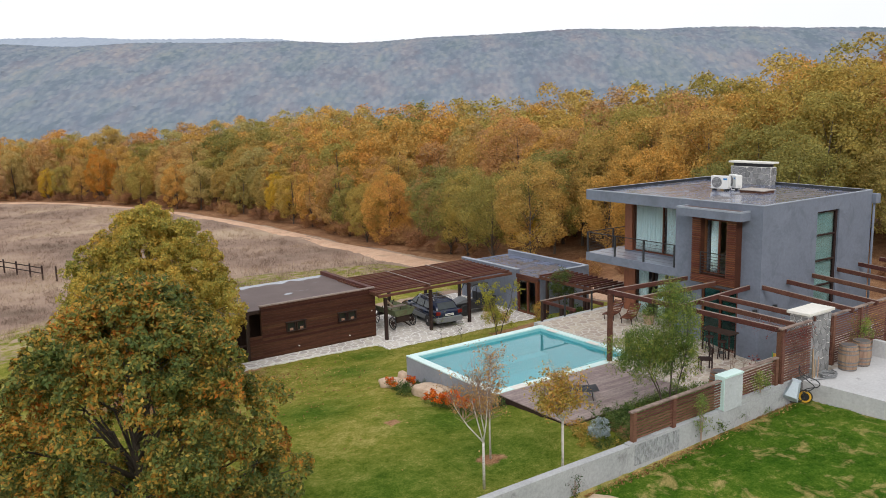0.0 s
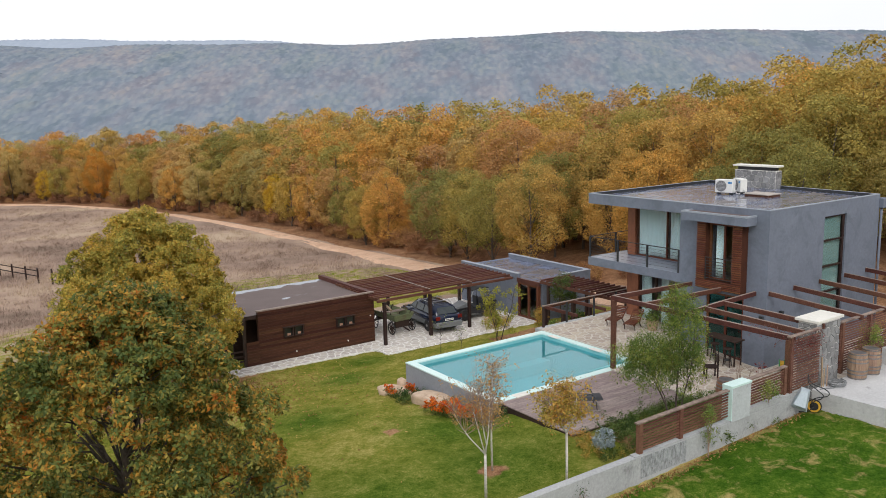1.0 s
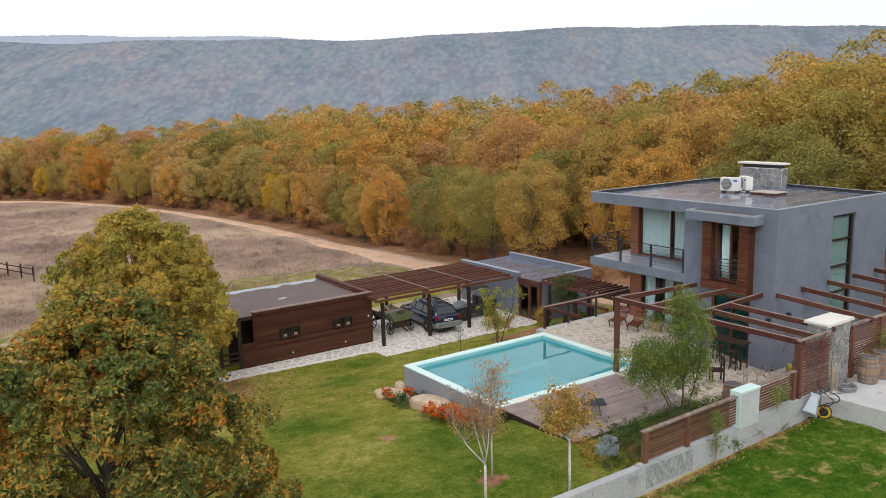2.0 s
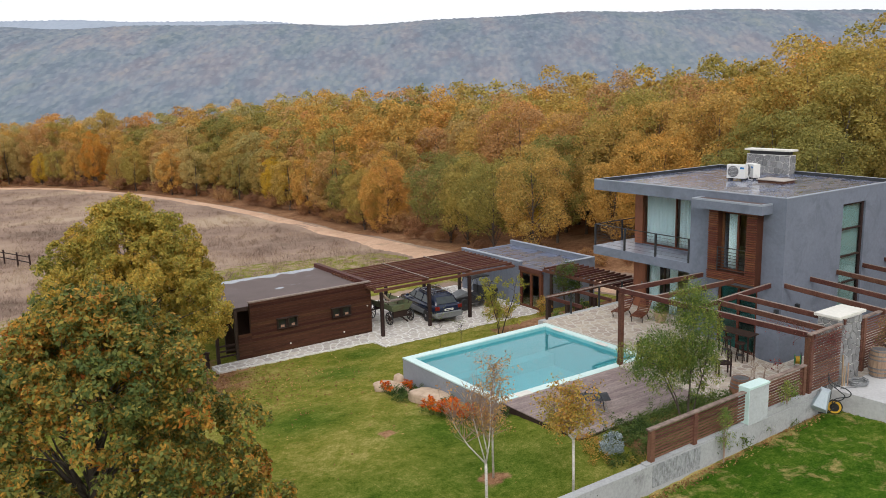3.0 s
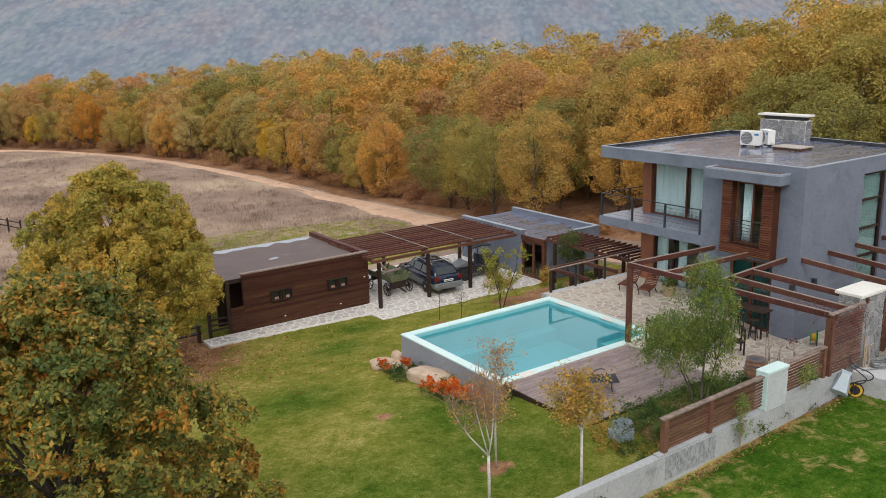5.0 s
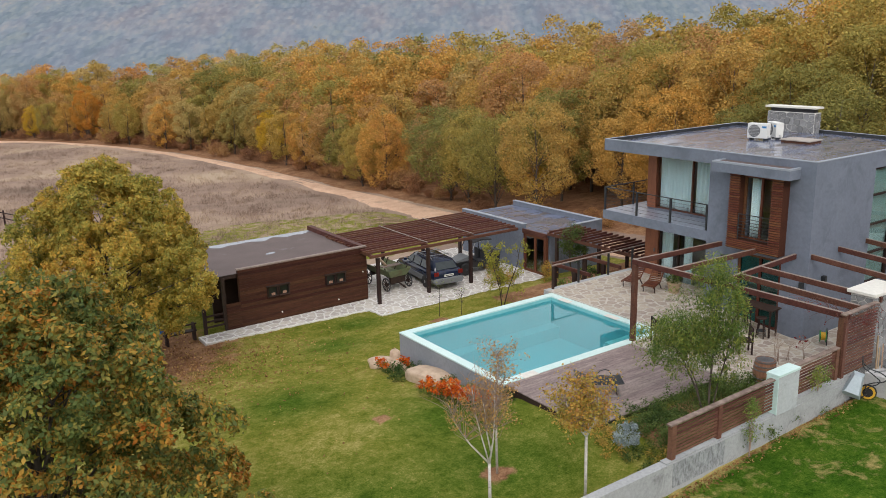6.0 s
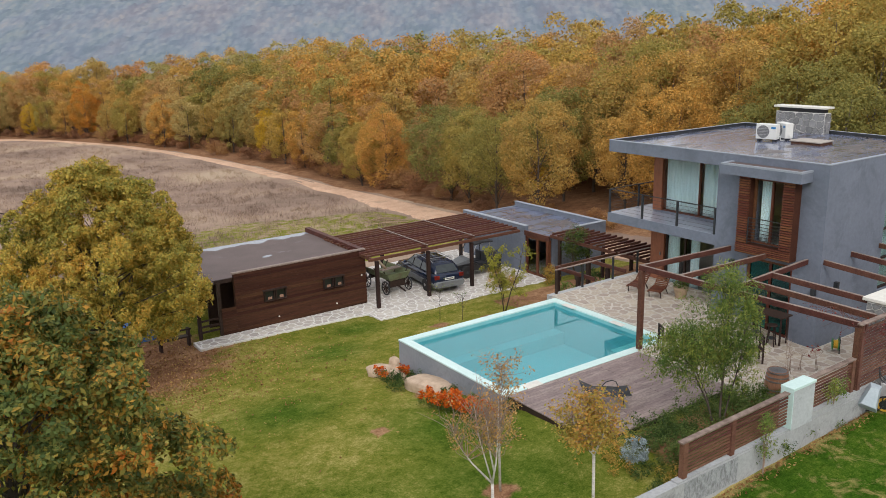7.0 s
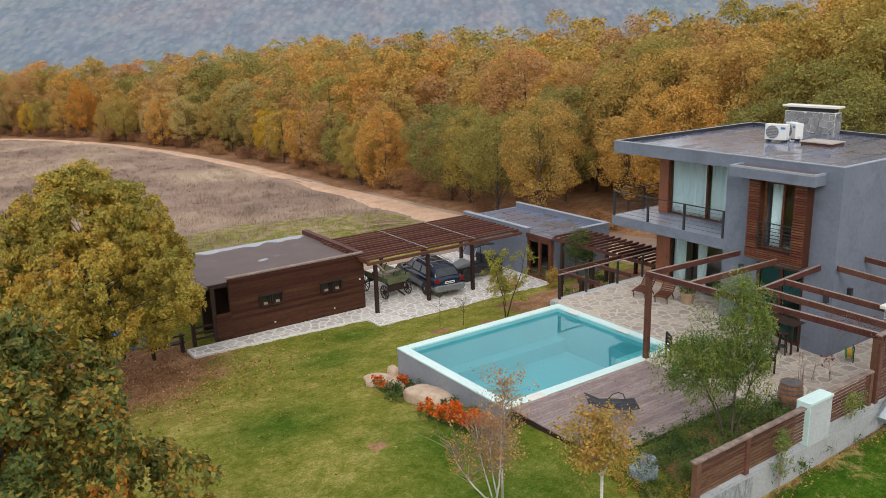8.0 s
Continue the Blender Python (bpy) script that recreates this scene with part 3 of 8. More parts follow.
roof = part("roof", prism(bmesh.new(), [(FX, YR), (back_x(YR), YR), (back_x(YL), YL), (FX, YL)], SLAB, 5.7), "render_grey", house, "flat grey roof slab")
part("membrane", prism(bmesh.new(), [(FX + .13, YR + .13), (back_x(YR) - .13, YR + .13), (back_x(YL) - .13, YL - .13), (FX + .13, YL - .13)], 5.7, 5.765), "membrane", roof, "dark wet bitumen roofing")


i = 0.12
corners = [(FX, YR), (back_x(YR), YR), (back_x(YL), YL), (FX, YL)]
inner = [(FX + i, YR + i), (back_x(YR) - i, YR + i), (back_x(YL) - i, YL - i), (FX + i, YL - i)]
for k in range(4):
    n = (k + 1) % 4
    part("parapet", prism(bmesh.new(), [corners[k], corners[n], inner[n], inner[k]], 5.7, 5.87), "render_grey", roof)
    o = 0.008
    grow = [(x + (o if x > 9 else -o), y + (o if y > 1 else -o)) for x, y in (corners[k], corners[n])]
    shrink = [(x + (-o if x > 9 else o), y + (-o if y > 1 else o)) for x, y in (inner[n], inner[k])]
    part("coping", prism(bmesh.new(), grow + shrink, 5.872, 5.9), "coping", roof, "thin grey metal coping")
# dark flashing on the inner faces of the far parapets
for a, b in ((inner[1], inner[2]), (inner[2], inner[3])):
    bm = bmesh.new()
    beam(bm, (a[0], a[1], 5.815), (b[0], b[1], 5.815), 0.03, 0.165)
    part("flashing", bm, "steel_dark", roof, "black upstand flashing")

# canopy over the projecting window
canopy = part("canopy", boxm(4.35, FX, -2.6, 0.46, 5.28, 5.6), "render_grey", house, "grey window canopy with brown felt top")
bm = bmesh.new()
for q in ((4.35, 4.45, -2.6, 0.46), (4.45, FX, -2.6, -2.5), (4.45, FX, 0.36, 0.46)):
    box(bm, q[0], q[1], q[2], q[3], 5.6, 5.665)
part("rim", bm, "coping", canopy)
part("felt", boxm(4.45, FX, -2.5, 0.36, 5.6, 5.63), "membrane_dry", canopy, "brown roofing felt")

# projecting timber window
bay = part("timber_bay", boxm(4.62, FX, -2.25, -1.85, 2.55, 5.28), "wood_bay", house, "slatted timber window surround")
bm = bmesh.new()
box(bm, 4.62, FX, -0.6, -0.17, 2.55, 5.28)
box(bm, 4.62, FX, -1.85, -0.6, 2.55, 2.9)
part("surround", bm, "wood_bay", bay)
bm = bmesh.new()
box(bm, 4.58, 4.62, 0, 2.1, -0.022, 0.022)
slat_wide = mesh_of("slat", bm, "wood_slats_red")
bm = bmesh.new()
box(bm, 4.56, 4.62, 0, 0.40, -0.026, 0.026)
slat_short = mesh_of("slat", bm, "wood_slats_red")
for k in range(5):
    shared("slat", slat_wide, bay, Matrix.Translation((0, -2.25, 2.6 + k * 0.068)))
for k in range(27):
    for y in (-2.25, -0.58):
        shared("slat", slat_short, bay, Matrix.Translation((0, y, 2.97 + k * 0.086)))


def frame_x(name, x0, x1, y0, y1, z0, z1, t, mull, material, parent, label):
    """A window frame lying in a plane of constant x, with uprights at mull: each bar a piece of its own."""
    w = part(name, boxm(x0, x1, y0 + t, y1 - t, z0, z0 + t), material, parent, label)
    part("top_rail", boxm(x0, x1, y0 + t, y1 - t, z1 - t, z1), material, w)
    for a in (y0, y1 - t):
        part("stile", boxm(x0, x1, a, a + t, z0, z1), material, w)
    for m in mull:
        part("mullion", boxm(x0 + 0.004, x1 - 0.004, m - t / 2, m + t / 2, z0 + t, z1 - t), material, w)
    return w


def pane_x(x, y0, y1, z0, z1, parent, mat="glass"):
    p = part("pane", boxm(x - 0.006, x + 0.006, y0, y1, z0, z1), mat, parent, "clear window glass" if mat == "glass" else "teal tinted glass")
    p.visible_shadow = False
    return p


def curtain_x(x, y0, y1, z0, z1, parent, waves=9, amp=0.05, name="curtain"):
    bm = bmesh.new()
    n = waves * 10
    rows = []
    for h in (z0, z0 + 0.35 * (z1 - z0), z1):
        rows.append([bm.verts.new((x + amp * (0.6 + 0.4 * (h - z0) / (z1 - z0)) * math.sin(2 * math.pi * waves * j / n + 0.5 * math.sin(j * 0.37)), y0 + (y1 - y0) * j / n, h)) for j in range(n + 1)])
    for a, b in zip(rows, rows[1:]):
        for j in range(n):
            bm.faces.new((a[j], a[j + 1], b[j + 1], b[j]))
    p = part(name, bm, "curtain", None, "", True)
    sol = p.modifiers.new("thick", "SOLIDIFY")
    sol.thickness = 0.006
    return tagged(p, "pale aqua pleated full-length curtain", "curtain")


w = frame_x("window", 4.85, 4.95, -1.85, -0.6, 2.92, 5.2, 0.07, (-1.3,), "wood_red", house, "tall wooden casement window")
pane_x(4.9, -1.78, -1.335, 2.99, 5.13, w)
pane_x(4.9, -1.265, -0.67, 2.99, 5.13, w)
curtain_x(5.05, -1.2, -0.78, 2.92, 5.2, house, 4, 0.04)
guard = part("window_guard", beam(bmesh.new(), (4.6, -1.85, 3.84), (4.6, -0.6, 3.84), 0.03, 0.03), "steel_dark", house, "dark steel window guard rail")
for k in range(7):
    part("bar", beam(bmesh.new(), (4.6, -1.85, 3.0 + 0.115 * k), (4.6, -0.6, 3.0 + 0.115 * k), 0.018, 0.018), "steel_dark", guard)
for y in (-1.84, -0.61):
    part("bar", boxm(4.585, 4.615, y - 0.015, y + 0.015, 2.92, 3.84), "steel_dark", guard)

# glass door below the bay
w = frame_x("glass_door", FX + 0.05, FX + 0.15, -2.15, -0.4, -0.25, 2.35, 0.09, (-1.3,), "wood_red", house, "wooden glazed double door")
pane_x(FX + 0.1, -2.06, -1.345, -0.16, 2.26, w, "glass_teal")
pane_x(FX + 0.1, -1.255, -0.49, -0.16, 2.26, w, "glass_teal")

# set-back glazing, both floors
w = frame_x("window", GX + 0.03, GX + 0.13, YB + 0.02, 4.85, 2.95, 5.28, 0.06, (3.05,), "wood_red", house, "wide wooden balcony window")
pane_x(GX + 0.08, YB + 0.11, 3.005, 3.04, 5.19, w)
pane_x(GX + 0.08, 3.095, 4.76, 3.04, 5.19, w)
curtain_x(GX + 0.21, YB + 0.1, 2.98, 2.92, 5.3, house, 9)
curtain_x(GX + 0.21, 3.1, 4.8, 2.92, 5.3, house, 11)
part("timber_panel", boxm(GX - 0.04, GX + 0.44, 4.855, YS, 2.95, SLAB - 0.002), "wood_door", house, "reddish timber cladding panel")
w = frame_x("window", GX + 0.03, GX + 0.13, YB + 0.02, 4.6, -0.22, 2.62, 0.08, (2.0, 3.6), "wood_dark", house, "wide wooden terrace window")
pane_x(GX + 0.08, YB + 0.12, 1.95, -0.12, 2.52, w)
pane_x(GX + 0.08, 2.05, 3.55, -0.12, 2.52, w)
pane_x(GX + 0.08, 3.65, 4.5, -0.12, 2.52, w)
curtain_x(GX + 0.21, 4.0, 4.6, -0.23, 2.6, house, 5)
curtain_x(GX + 0.21, 3.0, 3.4, -0.23, 2.6, house, 3)
d = part("timber_panel", boxm(GX - 0.06, GX + 0.44, 4.605, YS, -0.27, 2.6), "wood_door", house, "reddish timber cladding panel")
part("lever", boxm(GX - 0.1, GX - 0.06, 4.75, 4.8, 1.05, 1.2, 0.01), "hoop", d, "steel door lever")

# tall side window
w = part("window", boxm(8.81, 10.28, YR + 0.08, YR + 0.18, 1.0, 1.06), "wood_dark", house, "tall dark-framed window of four panes")
for x0, x1 in ((8.75, 8.81), (10.28, 10.4)):
    part("stile", boxm(x0, x1, YR + 0.08, YR + 0.18, 1.0, 5.3), "wood_dark", w)
for z in (2.1, 3.17, 4.25, 5.22):
    part("rail", boxm(8.81, 10.28, YR + 0.08, YR + 0.18, z, z + 0.06), "wood_dark", w)
for z in (1.07, 2.17, 3.24, 4.32):
    p = part("pane", boxm(8.81, 10.28, YR + 0.125, YR + 0.135, z, z + (1.03 if z < 1.1 else 0.9 if z > 4.3 else 1.0)), "glass_pale", w, "greenish window glass")
    p.visible_shadow = False

# added sheet: its pale green imitates reflection in the glass
part("blind", boxm(8.76, 10.39, YR + 0.21, YR + 0.225, 1.0, 5.3), "blind", house, "added pale green sheet standing in for the window's reflection")

# balcony with railing
bal = part("balcony", prism(bmesh.new(), [(FX, YB), (GX, YB), (GX, YS), (9.0, YS), (9.0, YL), (FX, YL)], 2.48, 2.86), "render_grey", house, "grey cantilevered balcony slab")
part("tiles", prism(bmesh.new(), [(FX + 0.05, YB), (GX, YB), (GX, YS), (8.95, YS), (8.95, YL - 0.05), (FX + 0.05, YL - 0.05)], 2.86, 2.872), "balcony_tile", bal, "wet grey balcony tiles")
rail = part("railing", beam(bmesh.new(), (FX + 0.06, YL - 0.06, 3.84), (FX + 0.06, YB + 0.05, 3.84), 0.045, 0.03), "steel_dark", house, "black steel balcony railing with thin cables")
part("top_rail", beam(bmesh.new(), (FX + 0.06, YL - 0.06, 3.84), (8.9, YL - 0.06, 3.84), 0.045, 0.03), "steel_dark", rail)
for y in (YL - 0.06, 4.53, 2.8, YB + 0.08):
    part("post", boxm(FX + 0.02, FX + 0.09, y - 0.035, y + 0.035, 2.7, 3.83), "steel_dark", rail)
for x in (6.8, 8.8):
    part("post", boxm(x - 0.03, x + 0.03, YL - 0.09, YL - 0.03, 2.7, 3.83), "steel_dark", rail)
for k in range(6):
    z = 3.0 + 0.14 * k
    part("cable", beam(bmesh.new(), (FX + 0.06, YL - 0.06, z), (FX + 0.06, YB + 0.05, z), 0.008, 0.008), "steel_dark", rail)
    part("cable", beam(bmesh.new(), (FX + 0.06, YL - 0.06, z), (8.9, YL - 0.06, z), 0.008, 0.008), "steel_dark", rail)

# downpipe and box at the back corner
dp = part("downpipe", tube(bmesh.new(), [(13.06, YR - 0.07, 5.3), (13.06, YR - 0.07, -0.3)], 0.05, 10), "render_grey", house, "grey rain downpipe", True)
part("hopper", boxm(12.95, 13.35, YR - 0.2, YR + 0.15, 5.3, 5.72, 0.02), "render_grey", house)

# ---------------------------------------------------------------- patio, pool, deck
def terrace_height(x, y):
    """The terrace falls by a step's height towards the corner of the house."""
    x, y = np.asarray(x, float), np.asarray(y, float)
    return -0.3 * smooth01((x - 0.8) / 3.2) * smooth01((-0.2 - y) / 2.6)


def terrace(name, rects, label):
    """A bed of mortar that follows the terrace's fall, with a skirt round its edge."""
    verts, faces = [], []
    for x0, x1, y0, y1 in rects:
        nx, ny = max(2, int((x1 - x0) / 0.35)), max(2, int((y1 - y0) / 0.35))
        at = len(verts)
        for j in range(ny + 1):
            for i in range(nx + 1):
                x, y = x0 + (x1 - x0) * i / nx, y0 + (y1 - y0) * j / ny
                verts.append((x, y, float(terrace_height(x, y)) - 0.007))
        for j in range(ny):
            for i in range(nx):
                a = at + j * (nx + 1) + i
                faces.append((a, a + 1, a + nx + 2, a + nx + 1))
        edge = [at + i for i in range(nx + 1)] + [at + j * (nx + 1) + nx for j in range(1, ny + 1)] + [at + ny * (nx + 1) + i for i in range(nx - 1, -1, -1)] + [at + j * (nx + 1) for j in range(ny - 1, 0, -1)]
        low = len(verts)
        verts += [(verts[k][0], verts[k][1], -0.75) for k in edge]
        for k in range(len(edge)):
            n = (k + 1) % len(edge)
            faces.append((edge[k], low + k, low + n, edge[n]))
    return tagged(new(name, raw_mesh(name, verts, faces, "mortar")), label, "terrace", kind="structure")


patio = terrace("patio", [(-0.2, FX, -6.7, -0.12), (1.54, FX, -0.12, 5.95), (FX, GX, YB, 5.95)], "crazy-paved terrace of beige flagstones in pale mortar")
side_terrace = terrace("side_terrace", [(FX + 0.002, 14.5, -6.7, YR - 0.002)], "paved terrace along the side of the house")
solid("patio_wall", boxm(1.5, 9.0, 5.96, 6.2, -2.6, -0.01), "concrete", "retaining wall under the terrace edge", "wall", kind="structure")

pool = thing("swimming_pool", "raised rectangular swimming pool with pale aqua rim", "pool", at=(-2.2, 2.8, -1.6))
r = 0.32
M["pool_out"] = surface("pool_outer_render", (0.22, 0.24, 0.275), (0.29, 0.31, 0.35), fine=9, coarse=0.7, rough=(0.7, 0.9), bump=0.2, stain=(0.17, 0.18, 0.21), stain_at=0.62, stain_scale=1.0)
bm = bmesh.new()
box(bm, PX0, PX0 + 0.3, PY0, PY1, -2.2, PZ - 0.05)
box(bm, PX1 - 0.3, PX1, PY0, PY1, -2.2, PZ - 0.05)
box(bm, PX0 + 0.3, PX1 - 0.3, PY0, PY0 + 0.3, -2.2, PZ - 0.05)
box(bm, PX0 + 0.3, PX1 - 0.3, PY1 - 0.3, PY1, -2.2, PZ - 0.05)
part("outer_wall", bm, "pool_out", pool, "grey rendered outer wall")
bm = bmesh.new()
box(bm, PX0 - 0.01, PX0 + r, PY0 - 0.01, PY1 + 0.01, PZ - 0.05, PZ, 0.006)
box(bm, PX1 - r, PX1 + 0.01, PY0 - 0.01, PY1 + 0.01, PZ - 0.05, PZ, 0.006)
box(bm, PX0 + r, PX1 - r, PY0 - 0.01, PY0 + r, PZ - 0.05, PZ, 0.006)
box(bm, PX0 + r, PX1 - r, PY1 - r, PY1 + 0.01, PZ - 0.05, PZ, 0.006)
part("rim", bm, "pool_rim", pool, "pale aqua smooth rim")
M["pool_liner"] = surface("turquoise_pool_plaster", (0.19, 0.475, 0.505), (0.255, 0.57, 0.595), fine=6, coarse=0.5, rough=(0.4, 0.6), bump=0.05)
bm = bmesh.new()
box(bm, PX0 + 0.3, PX1 - 0.3, PY0 + 0.3, PY1 - 0.3, -1.75, -1.65)
box(bm, PX0 + 0.3, PX0 + 0.34, PY0 + 0.34, PY1 - 0.34, -1.65, PZ - 0.05)
box(bm, PX1 - 0.34, PX1 - 0.3, PY0 + 0.34, PY1 - 0.34, -1.65, PZ - 0.05)
box(bm, PX0 + 0.3, PX1 - 0.3, PY0 + 0.3, PY0 + 0.34, -1.65, PZ - 0.05)
box(bm, PX0 + 0.3, PX1 - 0.3, PY1 - 0.34, PY1 - 0.3, -1.65, PZ - 0.05)
part("basin", bm, "pool_liner", pool, "turquoise plastered basin")
M["pool_step"] = surface("mint_pool_plaster", (0.3, 0.6, 0.57), (0.4, 0.7, 0.66), fine=6, coarse=0.5, rough=(0.4, 0.6), bump=0.05)
bm = bmesh.new()
box(bm, -0.35, PX1 - 0.345, PY0 + 0.345, PY0 + 1.05, -1.65, -0.3)
part("underwater_seat", bm, "pool_step", pool, "submerged pale mint seat")
part("underwater_step", boxm(-1.5, -0.35, PY0 + 0.345, PY0 + 0.8, -1.65, -0.62), "pool_step", pool, "submerged pale mint step")
part("underwater_ledge", boxm(PX0 + 0.345, PX1 - 0.345, PY1 - 0.9, PY1 - 0.345, -1.65, -1.15), "pool_liner", pool, "submerged ledge along the far wall")


water = part("water", boxm(PX0 + 0.345, PX1 - 0.345, PY0 + 0.345, PY1 - 0.345, -0.215, -0.2), thin_glass("pool_water", (0.68, 0.9, 0.93), 1.33, 0.01, 2.2, 0.025), pool, "still turquoise water")
water.visible_shadow = False

deck = thing("wooden_deck", "weathered brown timber deck beside the pool", "deck", at=(-3, -2, -0.3))
part("deck_frame", boxm(-5.7, -0.22, -3.72, -0.12, -0.9, -0.09), "wood_dark", deck, "dark timber deck edge")


# ---------------------------------------------------------------- timber pergola over the terrace
pergola = thing("pergola", "open timber pergola of reddish-brown beams", "pergola", at=(0, 0, 0))
EX, EY = 0.85, -6.82
part("post", boxm(-0.08, 0.08, -0.08, 0.08, -0.04, 2.66, 0.01), "wood_beam", pergola)
part("post", boxm(EX - 0.13, EX + 0.03, EY, EY + 0.16, -0.03, 2.45, 0.01), "wood_beam", pergola)


def rafter(a, b, w=0.1, h=0.17):
    q = part("beam", beam(bmesh.new(), a, b, w, h, 0.008), "wood_beam", pergola)
    up = Vector((0, 0, h / 2 + 0.004))
    part("beam_cap", beam(bmesh.new(), Vector(a) + up, Vector(b) + up, w * 0.9, 0.006), "wood_top", q, "bleached upper face of the beam")
    return q


def front_at(y):
    k = y / EY
    return (EX * k, y, 2.75 - 0.25 * k)


rafter((0, 0.1, 2.75), (EX, EY - 0.1, 2.5))
rafter((0.05, 0.02, 2.755), (4.62, 0.05, 2.62))
p = front_at(-1.36)
rafter((p[0] + 0.05, p[1], p[2]), (4.58, -1.38, 2.62))
p = front_at(-3.0)
rafter((p[0] + 0.05, p[1], p[2]), (FX, -2.65, 2.62))
rafter((1.6, -2.9, 2.62), (1.6, -6.75, 2.55))
rafter((2.8, -2.8, 2.62), (2.8, -6.75, 2.55))
for x in (5.15, 6.8, 8.6, 10.5, 12.2, 14.0):
    rafter((x, YR, 2.68), (x + 0.1, -6.75, 2.44))

# ---------------------------------------------------------------- boundary wall, slatted fences, stone pillar
WY = -6.9
bm = prism(bmesh.new(), [(-40, -6.9), (1.5, -6.9), (1.5, -6.66), (-40, -6.66)], -2.5, 0.52)
box(bm, -6.45, 1.5, -6.88, -6.68, 0.52, 0.56)
wall = solid("boundary_wall", bm, "concrete", "long weathered grey concrete retaining wall", "wall", kind="structure")
part("render_patch", boxm(-6.25, -4.35, -6.905, -6.9, -0.12, 0.5, 0.001), "rough_patch", wall, "dark scratched render patch")
solid("wall_step", boxm(-1.4, 1.5, -6.895, -6.665, 0.56, 0.72), "concrete", "raised length of the concrete wall", "wall", kind="structure")
solid("gate_pillar", boxm(-2.32, -1.4, -6.93, -6.6, 0.52, 1.58, 0.01), "pier", "short grey concrete pier with pale aqua top", "pier")
pil = bpy.data.objects["gate_pillar"]
part("top_slab", boxm(-2.35, -1.38, -6.95, -6.58, 1.581, 1.65, 0.01), "pool_rim", pil, "pale aqua top slab")

part("side_slab", boxm(-2.345, -2.322, -6.94, -6.59, 0.57, 1.58, 0.004), "pool_rim", pil, "pale aqua painted end face")


def slat_fence(name, x0, x1, z0, z1, posts, label, zt=None, y=-6.78):
    f = thing(name, label, "fence", "slatted fences", at=(x0, y, z0))
    zt = zt or z1
    for px in posts:
        k = (px - x0) / (x1 - x0)
        part("post", boxm(px - 0.07, px + 0.07, y - 0.07, y + 0.07, z0, z1 + (zt - z1) * k - 0.02, 0.008), "fence_wood", f)
    n = int((z1 - z0 - 0.08) / 0.086)
    me = mesh_of("slat", beam(bmesh.new(), (0, 0, 0), (x1 - x0, 0, zt - z1), 0.022, 0.05), "fence_wood")
    for k in range(n):
        shared("slat", me, f, Matrix.Translation((0, -0.02, 0.08 + k * 0.086)))
    part("cap_rail", beam(bmesh.new(), (x0 - 0.07, y, z1), (x1, y, zt), 0.15, 0.045, 0.006), "wood_cap", f, "worn flat cap rail")
    return f


slat_fence("slatted_fence", -6.25, -2.34, 0.56, 1.44, (-6.18, -4.5), "low reddish timber slat fence on the concrete wall", 1.5)
slat_fence("slatted_fence", -1.38, 0.62, 0.72, 1.62, (0.55,), "low timber slat fence between pier and pergola post", 1.64)
slat_fence("slatted_fence", 0.72, 2.42, 0.7, 2.58, (0.8,), "tall reddish timber slat screen beside the stone pillar", 2.58, -6.82)
slat_fence("slatted_fence", 4.05, 16.0, 0.6, 2.44, (4.2, 6.0, 8.0, 10.0, 12.0, 14.0), "tall timber slat fence above the concrete terrace", 2.5, -6.6)

pillar = thing("stone_pillar", "square grey fieldstone pillar with white cap slab", "pillar", at=(3.25, -6.4, 0))
part("core", boxm(2.48, 3.86, -6.68, -6.02, -0.3, 2.64), "mortar_white", pillar)
part("cap", boxm(2.39, 3.96, -6.77, -5.92, 2.68, 2.775, 0.012), "white_stone", pillar, "white stone cap slab")
# recess under the cap, its shade put in as a dark colour
part("shadow_gap", boxm(2.53, 3.81, -6.63, -6.07, 2.64, 2.682), "steel_dark", pillar)

solid("concrete_terrace", prism(bmesh.new(), [(1.95, -6.92), (30, -6.92), (30, -18), (2.6, -18)], -1.0, 0.6), "pale_concrete", "pale concrete platform with stained edge", "platform", kind="structure")
solid("low_wall", boxm(6.3, 6.5, -18, -6.95, 0.6, 1.2), "pale_concrete", "low concrete wall at the back of the platform", "wall", kind="structure")

# ---------------------------------------------------------------- hut, carport, outbuilding
GZ = -2.28
bm = prism(bmesh.new(), [(-2.1, 13.4), (4.3, 13.05), (7.2, 10.6), (9.6, 10.6), (9.6, 13.1), (8.0, 13.1), (8.0, 21.5), (-1.28, 21.5), (-1.28, 16.0), (-9.9, 16.0), (-9.9, 15.0), (-2.1, 14.5)], GZ - 0.5, GZ - 0.007)
drive = solid("drive", bm, "mortar_white", "crazy-paved drive of grey stones in whitish mortar", "paving", kind="structure")

hut = thing("timber_hut", "long low hut clad in dark brown boards", "hut", at=(-4.5, 19, GZ))
HY, HB = 16.03, 22.0
part("front_wall", boxm(-7.85, -1.3, HY + 0.03, HY + 0.2, GZ - 0.3, 0.36), "wood_brown", hut)
part("right_wall", boxm(-1.48, -1.3, HY + 0.2, HB, GZ - 0.3, 0.36), "wood_brown", hut)
part("back_wall", boxm(-8.6, -1.3, HB, HB + 0.15, GZ - 0.3, 0.1), "wood_brown", hut)
part("low_front_wall", boxm(-8.5, -7.85, HY + 0.03, HY + 0.2, GZ - 0.3, -1.15), "wood_brown", hut)
part("inner_wall", boxm(-8.6, -1.48, 17.6, 17.7, GZ - 0.1, 0.1), "wood_dark", hut)
roofh = part("roof", boxm(-8.75, -1.48, HY + 0.2, HB, 0.1, 0.2), "membrane_dry", hut, "flat brown felt roof with pale wet patches")
